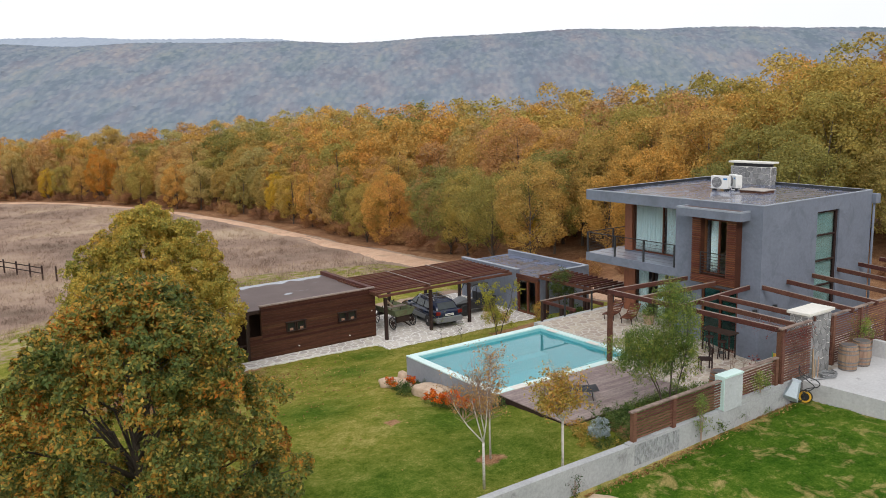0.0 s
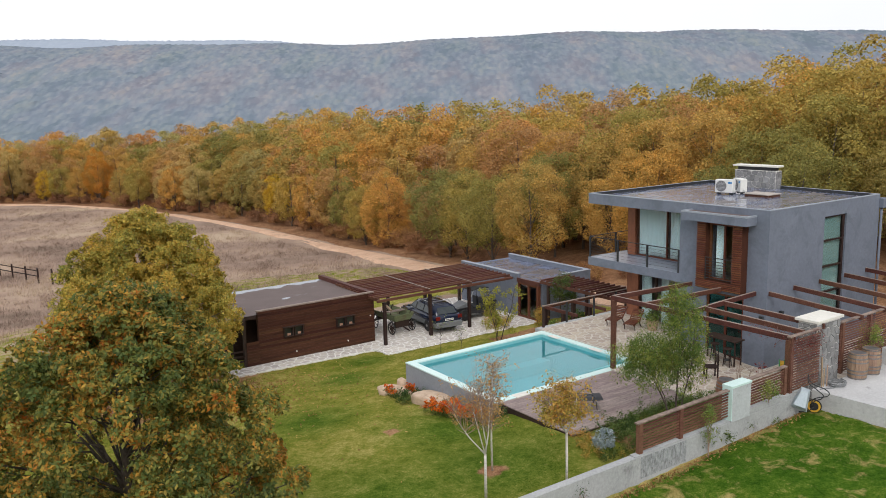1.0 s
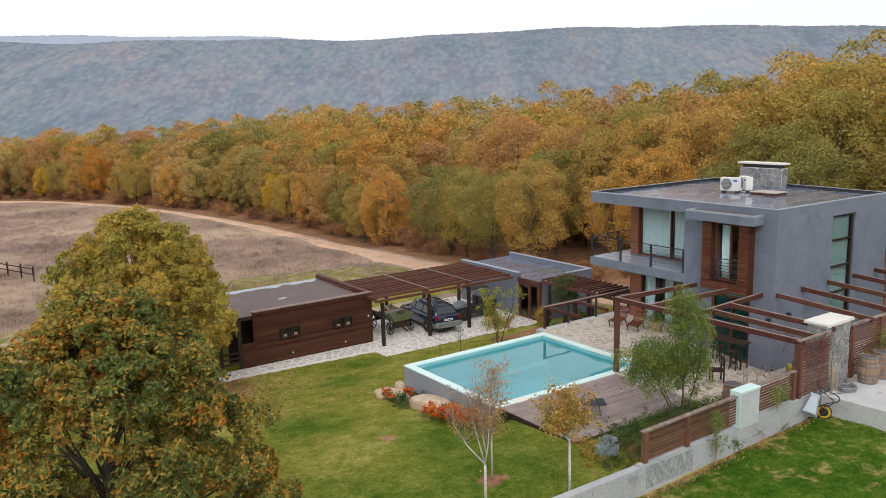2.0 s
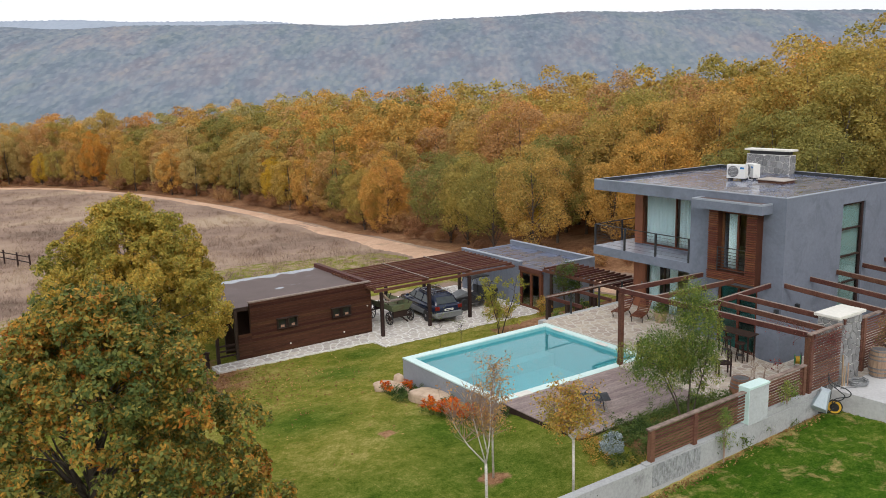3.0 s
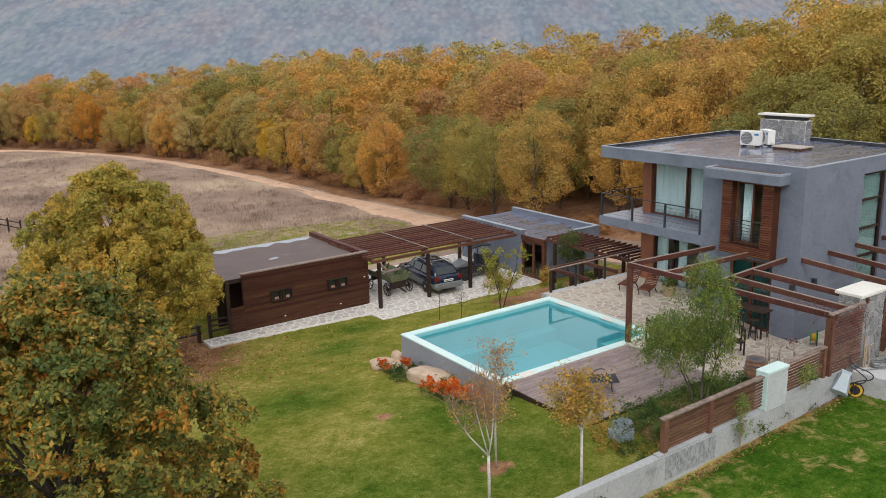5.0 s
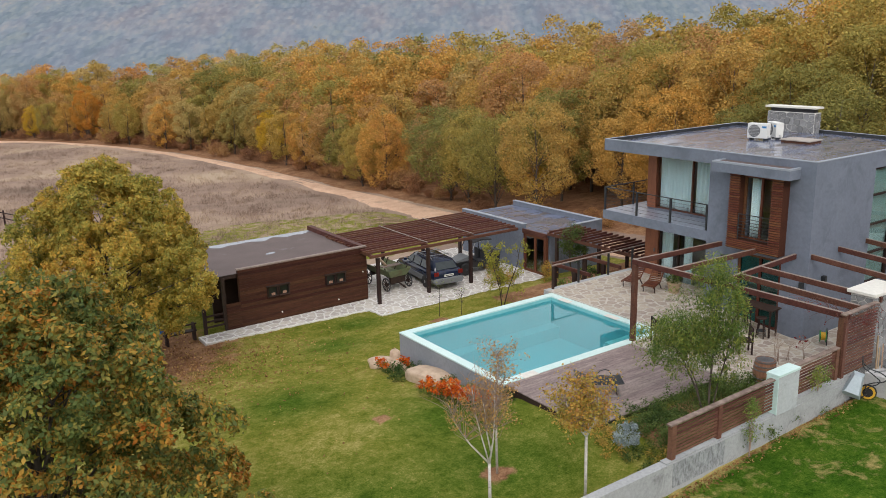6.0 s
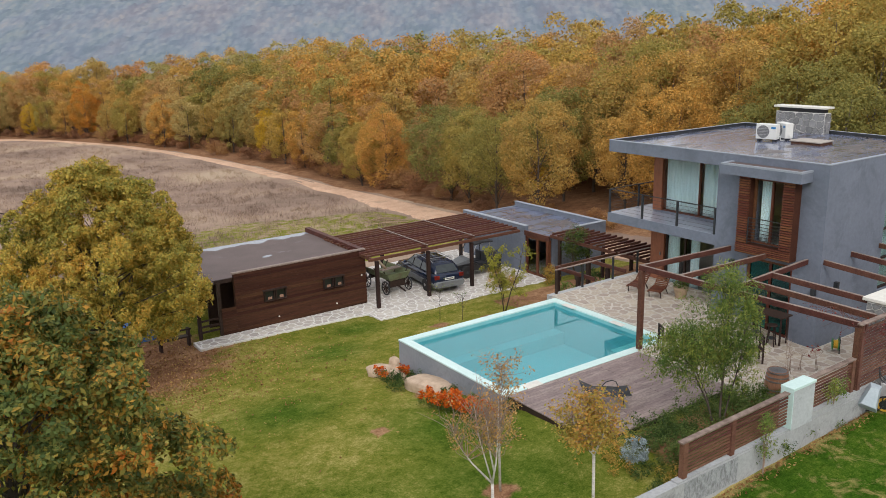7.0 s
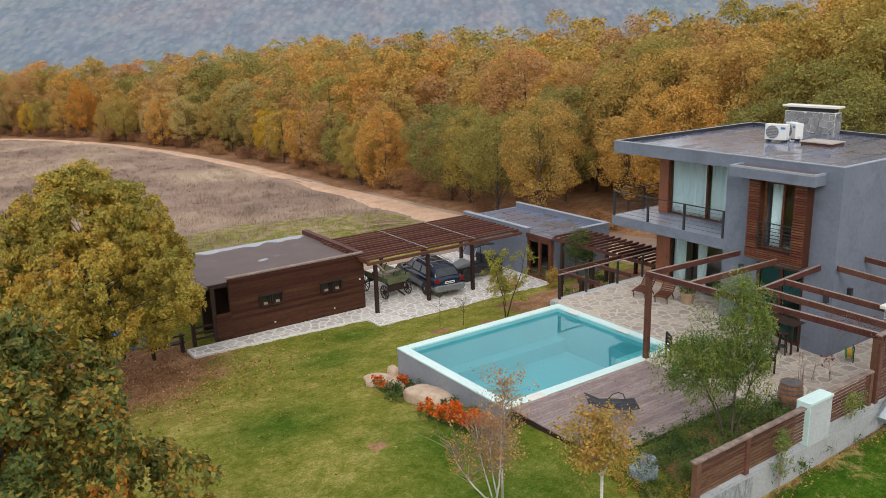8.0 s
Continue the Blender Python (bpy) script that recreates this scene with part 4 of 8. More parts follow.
part("coping", boxm(-7.9, -1.27, HY, HY + 0.22, 0.36, 0.42), "wood_top", roofh, "bleached timber coping")
part("parapet", boxm(-1.55, -1.28, HY + 0.22, HB + 0.1, 0.2, 0.42), "wood_beam", roofh)
part("fascia", boxm(-8.75, -7.88, HY + 0.12, HY + 0.2, 0.02, 0.2), "wood_dark", roofh)
M["wet_felt"] = surface("wet_pale_felt", (0.17, 0.18, 0.21), (0.27, 0.285, 0.32), fine=8, coarse=0.9, rough=(0.1, 0.3), bump=0.05)
M["pink_cloth"] = surface("pinkish_curtain_cloth", (0.34, 0.16, 0.1), (0.5, 0.33, 0.25), fine=14, coarse=4, rough=(0.7, 0.9), bump=0.1)
bm = bmesh.new()
lo, hi = [], []
for k in range(49):
    x = -8.7 + 7.1 * k / 48
    lo.append(bm.verts.new((x, HB - 0.42 - 0.3 * abs(math.sin(1.7 * x)) - 0.12 * math.sin(5.3 * x), 0.204)))
    hi.append(bm.verts.new((x, HB - 0.03, 0.204)))
for k in range(48):
    bm.faces.new((lo[k], lo[k + 1], hi[k + 1], hi[k]))
part("puddle", bm, "wet_felt", roofh, "pale standing water along the back edge")
part("puddle", lathe(bmesh.new(), (0, 0, 0), [(0.2, 0), (0.19, 0.004)], 14), "wet_felt", roofh, "small pale puddle").matrix_basis = pose(-5.2, 18.6, 0.2, 0, 0, 20) @ Matrix.Diagonal((1.5, 0.8, 1, 1))
board = mesh_of("board", boxm(-3.275, 3.275, -0.012, 0.012, -0.072, 0.072, 0.004), "wood_brown")

for x0 in (-6.56, -3.61):
    for dx in (0, 0.56):
        wz0, wz1 = (-1.14, -0.66)
        f = part("window", boxm(x0 + dx - 0.03, x0 + dx + 0.53, HY - 0.17, HY + 0.02, wz1, wz1 + 0.045), "wood_dark", hut, "small square wooden window with sill")
        bm = bmesh.new()
        box(bm, x0 + dx, x0 + dx + 0.04, HY - 0.13, HY + 0.02, wz0, wz1)
        box(bm, x0 + dx + 0.46, x0 + dx + 0.5, HY - 0.13, HY + 0.02, wz0, wz1)
        box(bm, x0 + dx + 0.04, x0 + dx + 0.46, HY - 0.13, HY + 0.02, wz0, wz0 + 0.04)
        part("frame", bm, "wood_dark", f)
        part("pane", boxm(x0 + dx + 0.04, x0 + dx + 0.46, HY - 0.012, HY - 0.004, wz0 + 0.04, wz1), "pane_dark", f, "dark reflecting pane")
        part("curtain", boxm(x0 + dx + 0.2, x0 + dx + 0.38, HY - 0.03, HY - 0.02, wz0 + 0.05, wz0 + 0.17, 0.003), "pink_cloth", f, "small pinkish half curtain")

carport = thing("carport", "timber carport with slatted flat roof on dark posts", "carport", at=(3, 17, GZ))
for x in (-1.3, 1.6, 4.25):
    part("post", boxm(x - 0.08, x + 0.08, 14.86, 15.02, GZ - 0.03, 0.02, 0.008), "wood_dark", carport)
for x in (-1.1, 1.75, 4.4, 7.0):
    part("post", boxm(x - 0.08, x + 0.08, 19.6, 19.76, GZ - 0.03, 0.05, 0.008), "wood_dark", carport)
part("front_beam", beam(bmesh.new(), (-1.75, 14.9, 0.14), (7.4, 14.9, 0.14), 0.09, 0.14, 0.006), "wood_slat", carport)
part("back_beam", beam(bmesh.new(), (-1.2, 19.7, 0.16), (7.4, 19.7, 0.16), 0.1, 0.2, 0.006), "wood_beam", carport)
for x in (-1.6, 1.6, 4.45, 7.3):
    part("rafter", beam(bmesh.new(), (x, 14.95, 0.16), (x, 19.65, 0.2), 0.09, 0.16, 0.006), "wood_beam", carport)
slat = mesh_of("slat", boxm(-4.55, 4.55, -0.04, 0.04, -0.045, 0.045), "wood_slat")
for k in range(13):
    shared("slat", slat, carport, Matrix.Translation((2.85 - 3.0, 15.16 + 0.37 * k - 17, 0.27 - GZ + 0.002 * k)))
for x in (1.6, 4.45):
    part("cross_lath", beam(bmesh.new(), (x, 14.95, 0.33), (x, 19.7, 0.36), 0.07, 0.025), "wood_top", carport, "bleached cross lath")

shedb = thing("outbuilding", "low grey rendered outbuilding with flat parapet roof", "outbuilding", at=(10, 17, GZ))
part("wall_slab", boxm(8.0, 8.22, 15.15, 20.75, GZ - 0.3, 0.24), "render_grey", shedb)
part("wall_slab", boxm(11.9, 12.1, 13.25, 20.7, GZ - 0.5, 0.24), "render_grey", shedb)
part("right_wall", boxm(9.95, 11.9, 13.25, 13.45, GZ - 0.5, 0.24), "render_grey", shedb)
part("right_wall", boxm(8.2, 9.95, 13.25, 13.4, GZ - 0.5, -0.05), "render_grey", shedb)
part("back_wall", boxm(8.22, 11.9, 20.5, 20.7, GZ - 0.5, 0.0), "render_grey", shedb)
rf = part("roof", boxm(8.0, 11.9, 13.3, 20.5, -0.12, -0.02), "membrane", shedb, "dark wet bitumen roof")
part("fascia", boxm(7.93, 8.0, 13.2, 15.15, -0.2, 0.04), "wood_beam", rf, "brown timber fascia")
for q in ((7.98, 8.24, 15.13, 20.77), (11.88, 12.12, 13.23, 20.72)):
    part("coping", boxm(*q, 0.241, 0.275), "coping", rf)
part("coping", boxm(9.93, 11.88, 13.23, 13.47, 0.241, 0.275), "coping", rf)
fr = frame_x("glazed_front", 8.0, 8.12, 13.25, 15.12, GZ - 0.02, -0.2, 0.13, (14.2,), "wood_red", shedb, "reddish timber framed glass doors")
part("pane", boxm(8.05, 8.06, 13.38, 14.13, GZ + 0.1, -0.33), "glass", fr)
part("pane", boxm(8.05, 8.06, 14.27, 14.99, GZ + 0.1, -0.33), "glass", fr)
part("door_post", boxm(7.9, 8.0, 13.2, 13.38, GZ - 0.03, -0.2), "wood_red", fr)

link = thing("path_pergola", "low slatted pergola between house and outbuilding", "pergola", at=(9, 9.8, GZ))
for a, b in (((7.95, 13.1, 0.1), (7.95, 6.45, 0.1)), ((9.95, 13.2, 0.1), (9.95, 6.45, 0.1))):
    part("beam", beam(bmesh.new(), a, b, 0.09, 0.16, 0.006), "wood_beam", link)
for y in (6.6, 9.4, 12.4):
    for x in (7.95, 9.95):
        part("post", boxm(x - 0.07, x + 0.07, y - 0.07, y + 0.07, GZ - 0.1, 0.02), "wood_dark", link)
slat = mesh_of("slat", boxm(-1.1, 1.1, -0.035, 0.035, -0.05, 0.05), "wood_slat")
for k in range(17):
    shared("slat", slat, link, Matrix.Translation((-0.02, 3.1 - 0.39 * k, 0.235 - GZ)))

rails = thing("terrace_railing", "dark timber railing along the terrace edge and stairs", "railing", at=(4.5, 6.05, 0))
part("post", boxm(1.83, 1.92, 6.01, 6.1, -0.6, 0.95, 0.006), "wood_dark", rails)
for x in (3.32, 5.1, 6.6):
    part("baluster", boxm(x - 0.035, x + 0.035, 6.02, 6.09, -0.05, 0.95), "steel_dark", rails)
part("handrail", beam(bmesh.new(), (1.8, 6.06, 0.985), (7.6, 6.06, 0.98), 0.08, 0.04, 0.006), "wood_top", rails, "bleached flat handrail")
for x in (4.2, 6.1):
    part("beam", beam(bmesh.new(), (x, 8.55, 0.1), (x, 6.25, 0.1), 0.09, 0.16, 0.006), "wood_beam", link)
part("beam", beam(bmesh.new(), (4.1, 8.5, 0.12), (10.0, 8.5, 0.12), 0.09, 0.16, 0.006), "wood_beam", link)
for x, y in ((4.2, 8.5), (4.2, 7.2), (6.1, 7.3), (6.1, 8.5)):
    part("post", boxm(x - 0.08, x + 0.08, y - 0.08, y + 0.08, GZ - 0.1, 0.02), "wood_dark", link)


# ---------------------------------------------------------------- trees
def leaf_material(name, stops, tree_random=0.12, patch=0.35, rough=0.6, leaf_spread=0.16, patch_gain=1.1, value=0.6):
    """Leaves: a run of colours picked by tree, by patch in the crown and by single leaf; light shines through a little."""
    m, nt, b = bare_material(name)
    g = nt.nodes.new("ShaderNodeNewGeometry")
    o = nt.nodes.new("ShaderNodeObjectInfo")
    n = noise_node(nt, mapped(nt), patch, 3, 0.6)
    k = maths(nt, "MULTIPLY_ADD", maths(nt, "SUBTRACT", n, 0.5), patch_gain, 0.5)
    k = maths(nt, "MULTIPLY_ADD", maths(nt, "SUBTRACT", g.outputs["Random Per Island"], 0.5), leaf_spread * 2, k)
    k = maths(nt, "MULTIPLY_ADD", maths(nt, "SUBTRACT", o.outputs["Random"], 0.5), tree_random * 2, k)
    col = ramp(nt, k, stops)
    hsv = nt.nodes.new("ShaderNodeHueSaturation")
    r2 = maths(nt, "FRACT", maths(nt, "MULTIPLY", g.outputs["Random Per Island"], 17.31))
    nt.links.new(maths(nt, "MULTIPLY_ADD", r2, value, 1 - value / 2), hsv.inputs["Value"])
    nt.links.new(col, hsv.inputs["Color"])
    nt.links.new(hsv.outputs["Color"], b.inputs["Base Color"])
    b.inputs["Roughness"].default_value = rough
    b.inputs["Specular IOR Level"].default_value = 0.18
    t = nt.nodes.new("ShaderNodeBsdfTranslucent")
    nt.links.new(hsv.outputs["Color"], t.inputs["Color"])
    mix = nt.nodes.new("ShaderNodeMixShader")
    mix.inputs[0].default_value = 0.38
    nt.links.new(b.outputs["BSDF"], mix.inputs[1])
    nt.links.new(t.outputs["BSDF"], mix.inputs[2])
    nt.links.new(mix.outputs["Shader"], nt.nodes["Material Output"].inputs["Surface"])
    return m


M["leaf_wood"] = leaf_material("ochre_wood_leaves", [(0.05, (0.349, 0.302, 0.0965)), (0.3, (0.471, 0.335, 0.103)), (0.55, (0.576, 0.355, 0.0965)), (0.8, (0.65, 0.375, 0.0905)), (0.97, (0.584, 0.291, 0.103))], 0.42, 0.16, 0.75, 0.14, 0.7, 0.6)
M["leaf_wood_green"] = leaf_material("olive_wood_leaves", [(0.05, (0.216, 0.216, 0.0675)), (0.3, (0.324, 0.286, 0.081)), (0.6, (0.443, 0.346, 0.0918)), (0.95, (0.562, 0.373, 0.0972))], 0.36, 0.2, 0.75, 0.16, 0.8, 0.6)
M["leaf_wood_rust"] = leaf_material("rusty_wood_leaves", [(0.05, (0.451, 0.325, 0.121)), (0.4, (0.505, 0.316, 0.121)), (0.7, (0.523, 0.279, 0.11)), (0.95, (0.451, 0.316, 0.165))], 0.36, 0.2, 0.8, 0.16, 0.7, 0.6)
# far trees only: paler tan leaf colour imitates the haze in front of them
M["leaf_wood_hazed"] = leaf_material("haze_paled_wood_leaves", [(0.05, (0.391, 0.353, 0.14)), (0.3, (0.502, 0.391, 0.149)), (0.6, (0.586, 0.409, 0.158)), (0.95, (0.614, 0.381, 0.167))], 0.42, 0.1, 0.8, 0.12, 0.6, 0.5)
M["leaf_gold"] = leaf_material("golden_leaves", [(0.1, (0.5, 0.37, 0.06)), (0.5, (0.66, 0.44, 0.05)), (0.9, (0.66, 0.36, 0.05))], 0.1, 0.3, 0.7, 0.15, 0.8, 0.45)
M["leaf_flame"] = leaf_material("flame_orange_leaves", [(0.1, (0.5, 0.32, 0.06)), (0.5, (0.62, 0.28, 0.05)), (0.9, (0.58, 0.2, 0.045))], 0.1, 0.3, 0.7, 0.15, 1.2, 0.45)
M["leaf_lime"] = leaf_material("yellow_green_leaves", [(0.1, (0.22, 0.25, 0.05)), (0.5, (0.38, 0.36, 0.06)), (0.9, (0.5, 0.38, 0.06))], 0.1, 0.3, 0.7, 0.15, 0.9, 0.45)
M["leaf_under"] = leaf_material("undergrowth_leaves", [(0.2, (0.22, 0.115, 0.065)), (0.5, (0.36, 0.18, 0.095)), (0.8, (0.44, 0.26, 0.11))], 0.3, 0.3, 0.8, 0.15)
M["leaf_oak"] = leaf_material("oak_leaves", [(0.12, (0.082, 0.125, 0.038)), (0.42, (0.155, 0.185, 0.048)), (0.58, (0.31, 0.255, 0.055)), (0.75, (0.52, 0.28, 0.048)), (0.93, (0.5, 0.14, 0.026))], 0.04, 0.8, 0.5, 0.24, 1.2, 0.65)
M["leaf_oak_yellow"] = leaf_material("yellowing_oak_leaves", [(0.1, (0.194, 0.222, 0.0569)), (0.36, (0.365, 0.325, 0.0696)), (0.58, (0.536, 0.385, 0.0759)), (0.85, (0.638, 0.349, 0.0633)), (0.98, (0.547, 0.205, 0.0443))], 0.04, 0.4, 0.5, 0.2)
M["leaf_willow"] = leaf_material("willow_leaves", [(0.2, (0.1, 0.18, 0.04)), (0.5, (0.19, 0.28, 0.065)), (0.8, (0.36, 0.37, 0.085))], 0.02, 1.2, 0.5, 0.2)
M["leaf_willow_dark"] = leaf_material("dense_willow_leaves", [(0.2, (0.085, 0.15, 0.034)), (0.5, (0.17, 0.245, 0.052)), (0.8, (0.36, 0.36, 0.075))], 0.02, 1.2, 0.5, 0.22)
M["leaf_yellow"] = leaf_material("yellowing_leaves", [(0.12, (0.26, 0.26, 0.06)), (0.4, (0.46, 0.34, 0.075)), (0.68, (0.55, 0.3, 0.07)), (0.92, (0.46, 0.17, 0.06))], 0.05, 1.5, 0.5, 0.25)
M["leaf_brown"] = leaf_material("withered_leaves", [(0.2, (0.32, 0.2, 0.09)), (0.5, (0.5, 0.28, 0.1)), (0.8, (0.56, 0.37, 0.14))], 0.05, 1.5, 0.7, 0.25)
M["leaf_shrub"] = leaf_material("shrub_leaves", [(0.2, (0.035, 0.075, 0.018)), (0.5, (0.075, 0.125, 0.03)), (0.8, (0.16, 0.19, 0.05))], 0.1, 1.2, 0.55, 0.2)
M["leaf_shrub_pale"] = leaf_material("pale_green_shrub_leaves", [(0.2, (0.07, 0.12, 0.03)), (0.5, (0.13, 0.19, 0.05)), (0.8, (0.22, 0.25, 0.07))], 0.1, 1.2, 0.55, 0.2)
M["leaf_grey"] = leaf_material("silvery_leaves", [(0.2, (0.26, 0.32, 0.34)), (0.5, (0.4, 0.47, 0.5)), (0.8, (0.54, 0.61, 0.64))], 0.05, 2, 0.7, 0.2)
M["flower"] = leaf_material("orange_marigold_petals", [(0.2, (0.42, 0.06, 0.008)), (0.5, (0.66, 0.12, 0.012)), (0.8, (0.74, 0.23, 0.02))], 0.05, 2, 0.6, 0.25)
M["leaf_red"] = leaf_material("red_creeper_leaves", [(0.2, (0.16, 0.02, 0.02)), (0.5, (0.28, 0.04, 0.04)), (0.8, (0.3, 0.1, 0.06))], 0.05, 2, 0.6, 0.25)
M["bark"] = surface("dark_bark", (0.035, 0.027, 0.02), (0.1, 0.08, 0.062), stretch=(1, 1, 0.25), fine=16, coarse=3, rough=(0.8, 0.95), bump=0.8, depth=0.03)
M["bark_wood"] = surface("grey_brown_bark", (0.045, 0.035, 0.028), (0.13, 0.1, 0.082), stretch=(1, 1, 0.25), fine=16, coarse=3, rough=(0.8, 0.95), bump=0.8, depth=0.03)
M["birch"] = surface("white_birch_bark", (0.42, 0.38, 0.34), (0.7, 0.66, 0.62), stretch=(1, 1, 3), fine=8, coarse=3, rough=(0.6, 0.85), bump=0.3, stain=(0.1, 0.085, 0.075), stain_at=0.64, stain_scale=6)


def leaves_mesh(name, centres, spreads, per, size, rng, material, droop=0.0, flat=1.0, aspect=0.5, jitter=0.4, three=False):
    """Many small bent leaves, each two triangles, scattered round the clump centres."""
    centres = np.repeat(np.asarray(centres, float), per, 0)
    spreads = np.repeat(np.asarray(spreads, float), per, 0)
    n = len(centres)
    d = rng.randn(n, 3)
    d /= np.linalg.norm(d, axis=1)[:, None]
    rad = rng.rand(n, 1) ** 0.45
    p = centres + d * rad * spreads[:, None] * np.array([1, 1, flat])
    out = d * 0.7 + rng.randn(n, 3) * 0.6 + np.array([0, 0, 0.75])
    out /= np.linalg.norm(out, axis=1)[:, None]
    ax = rng.randn(n, 3) + np.array([0, 0, -droop])
    ax -= out * (ax * out).sum(1)[:, None]
    ax /= np.linalg.norm(ax, axis=1)[:, None] + 1e-9
    sd = np.cross(out, ax)
    s = size * (1 + jitter * (rng.rand(n, 1) * 2 - 1))
    v0 = p - ax * s * 0.5
    v1 = p + sd * s * aspect * 0.5 - out * s * 0.08
    v2 = p + ax * s * 0.5
    v3 = p - sd * s * aspect * 0.5 - out * s * 0.08
    c = 3 if three else 4
    verts = (np.stack([v1 - ax * s * 0.3, v2, v3 - ax * s * 0.3], 1) if three else np.stack([v0, v1, v2, v3], 1)).reshape(-1, 3)
    me = bpy.data.meshes.new(name)
    me.vertices.add(c * n)
    me.vertices.foreach_set("co", verts.astype(np.float32).ravel())
    me.loops.add(c * n)
    me.polygons.add(n)
    me.loops.foreach_set("vertex_index", np.arange(c * n, dtype=np.int32))
    me.polygons.foreach_set("loop_start", np.arange(0, c * n, c, dtype=np.int32))
    me.polygons.foreach_set("loop_total", np.full(n, c, np.int32))
    me.update(calc_edges=True)
    me.materials.append(M[material])
    return me


def bough_leaves(name, centres, radii, per, size, rng, material, aspect=0.7, rag=0.1, lift=0.35, loose=0.45):
    """Leaves on the outer skin of rounded boughs, lying roughly along it, with a few stray sprigs."""
    centres, radii = np.asarray(centres, float), np.asarray(radii, float)
    mid = centres.mean(0)
    away = centres - mid
    away /= np.linalg.norm(away, axis=1)[:, None] + 1e-9
    c, r, a = np.repeat(centres, per, 0), np.repeat(radii, per)[:, None], np.repeat(away, per, 0)
    n = len(c)
    u = rng.randn(n, 3) + a * 0.9 + np.array([0, 0, lift])
    u /= np.linalg.norm(u, axis=1)[:, None]
    far = rng.uniform(0.7, 1.06, (n, 1)) + (rng.rand(n, 1) < rag) * rng.uniform(-0.3, 0.42, (n, 1))
    p = c + u * r * far
    out = u + rng.randn(n, 3) * loose + np.array([0, 0, 0.2])
    out /= np.linalg.norm(out, axis=1)[:, None]
    ax = np.cross(out, rng.randn(n, 3))
    ax /= np.linalg.norm(ax, axis=1)[:, None] + 1e-9
    sd = np.cross(out, ax)
    q = size * rng.uniform(0.6, 1.4, (n, 1))
    verts = np.stack([p - ax * q * 0.5, p + sd * q * aspect * 0.5 - out * q * 0.1, p + ax * q * 0.5, p - sd * q * aspect * 0.5 - out * q * 0.1], 1).reshape(-1, 3)
    me = bpy.data.meshes.new(name)
    me.vertices.add(4 * n)
    me.vertices.foreach_set("co", verts.astype(np.float32).ravel())
    me.loops.add(4 * n)
    me.polygons.add(n)
    me.loops.foreach_set("vertex_index", np.arange(4 * n, dtype=np.int32))
    me.polygons.foreach_set("loop_start", np.arange(0, 4 * n, 4, dtype=np.int32))
    me.polygons.foreach_set("loop_total", np.full(n, 4, np.int32))
    me.update(calc_edges=True)
    me.materials.append(M[material])
    return me


def crown_clumps(rng, n, centre, radii, low=-0.7, shell=0.55):
    """Clump centres in an uneven crown, more of them near its skin."""
    out = []
    lobes = rng.randn(7, 3)
    lobes /= np.linalg.norm(lobes, axis=1)[:, None]
    while len(out) < n:
        d = rng.randn(3)
        d /= np.linalg.norm(d)
        if d[2] < low:
            continue
        bulge = 0.82 + 0.3 * max(0, np.max(lobes @ d) - 0.55) / 0.45 + 0.06 * rng.randn()
        r = shell + (1 - shell) * rng.rand() ** 0.6
        out.append(np.array(centre) + d * r * bulge * np.array(radii))
    return np.array(out)


def limb_mesh(name, rng, base, fork, height, clumps, r0, material, every=1, wander=0.25, sides=7):
    bm = bmesh.new()
    base = np.array(base, float)
    top = base + np.array([rng.randn() * 0.2, rng.randn() * 0.2, height])
    stem = [base, base + (top - base) * 0.12, base + (top - base) * 0.35 + rng.randn(3) * wander * 0.4, base + (top - base) * 0.65 + rng.randn(3) * wander * 0.6, top]
    tube(bm, stem, [r0 * 1.35, r0, r0 * 0.8, r0 * 0.5, r0 * 0.12], sides + 1)
    for c in clumps[::every]:
        k = np.clip((c[2] - base[2]) / height - 0.25, fork, 0.85)
        seg = np.interp(k, [0, 0.12, 0.35, 0.65, 1], range(5))
        j = int(min(seg, 3))
        a = stem[j] + (stem[j + 1] - stem[j]) * (seg - j)
        m = (a + c) / 2 + rng.randn(3) * wander + np.array([0, 0, 0.15])
        ra = r0 * 0.42 * (1.1 - k)
        tube(bm, [a, m, c], [ra, ra * 0.6, ra * 0.18], sides - 2, False)
    me = bpy.data.meshes.new(name)
    bm.to_mesh(me)
    bm.free()
    me.polygons.foreach_set("use_smooth", [True] * len(me.polygons))
    me.materials.append(M[material])
    return me


def tree(name, label, at, trunk_me, crown_me, group="", category="tree", trunk_name="trunk", crown_label=""):
    t = thing(name, label, category, group, at=at)
    for nm, me in ((trunk_name, trunk_me), ("crown", crown_me)):
        o = new(nm, me)
        o.parent = t
    return t


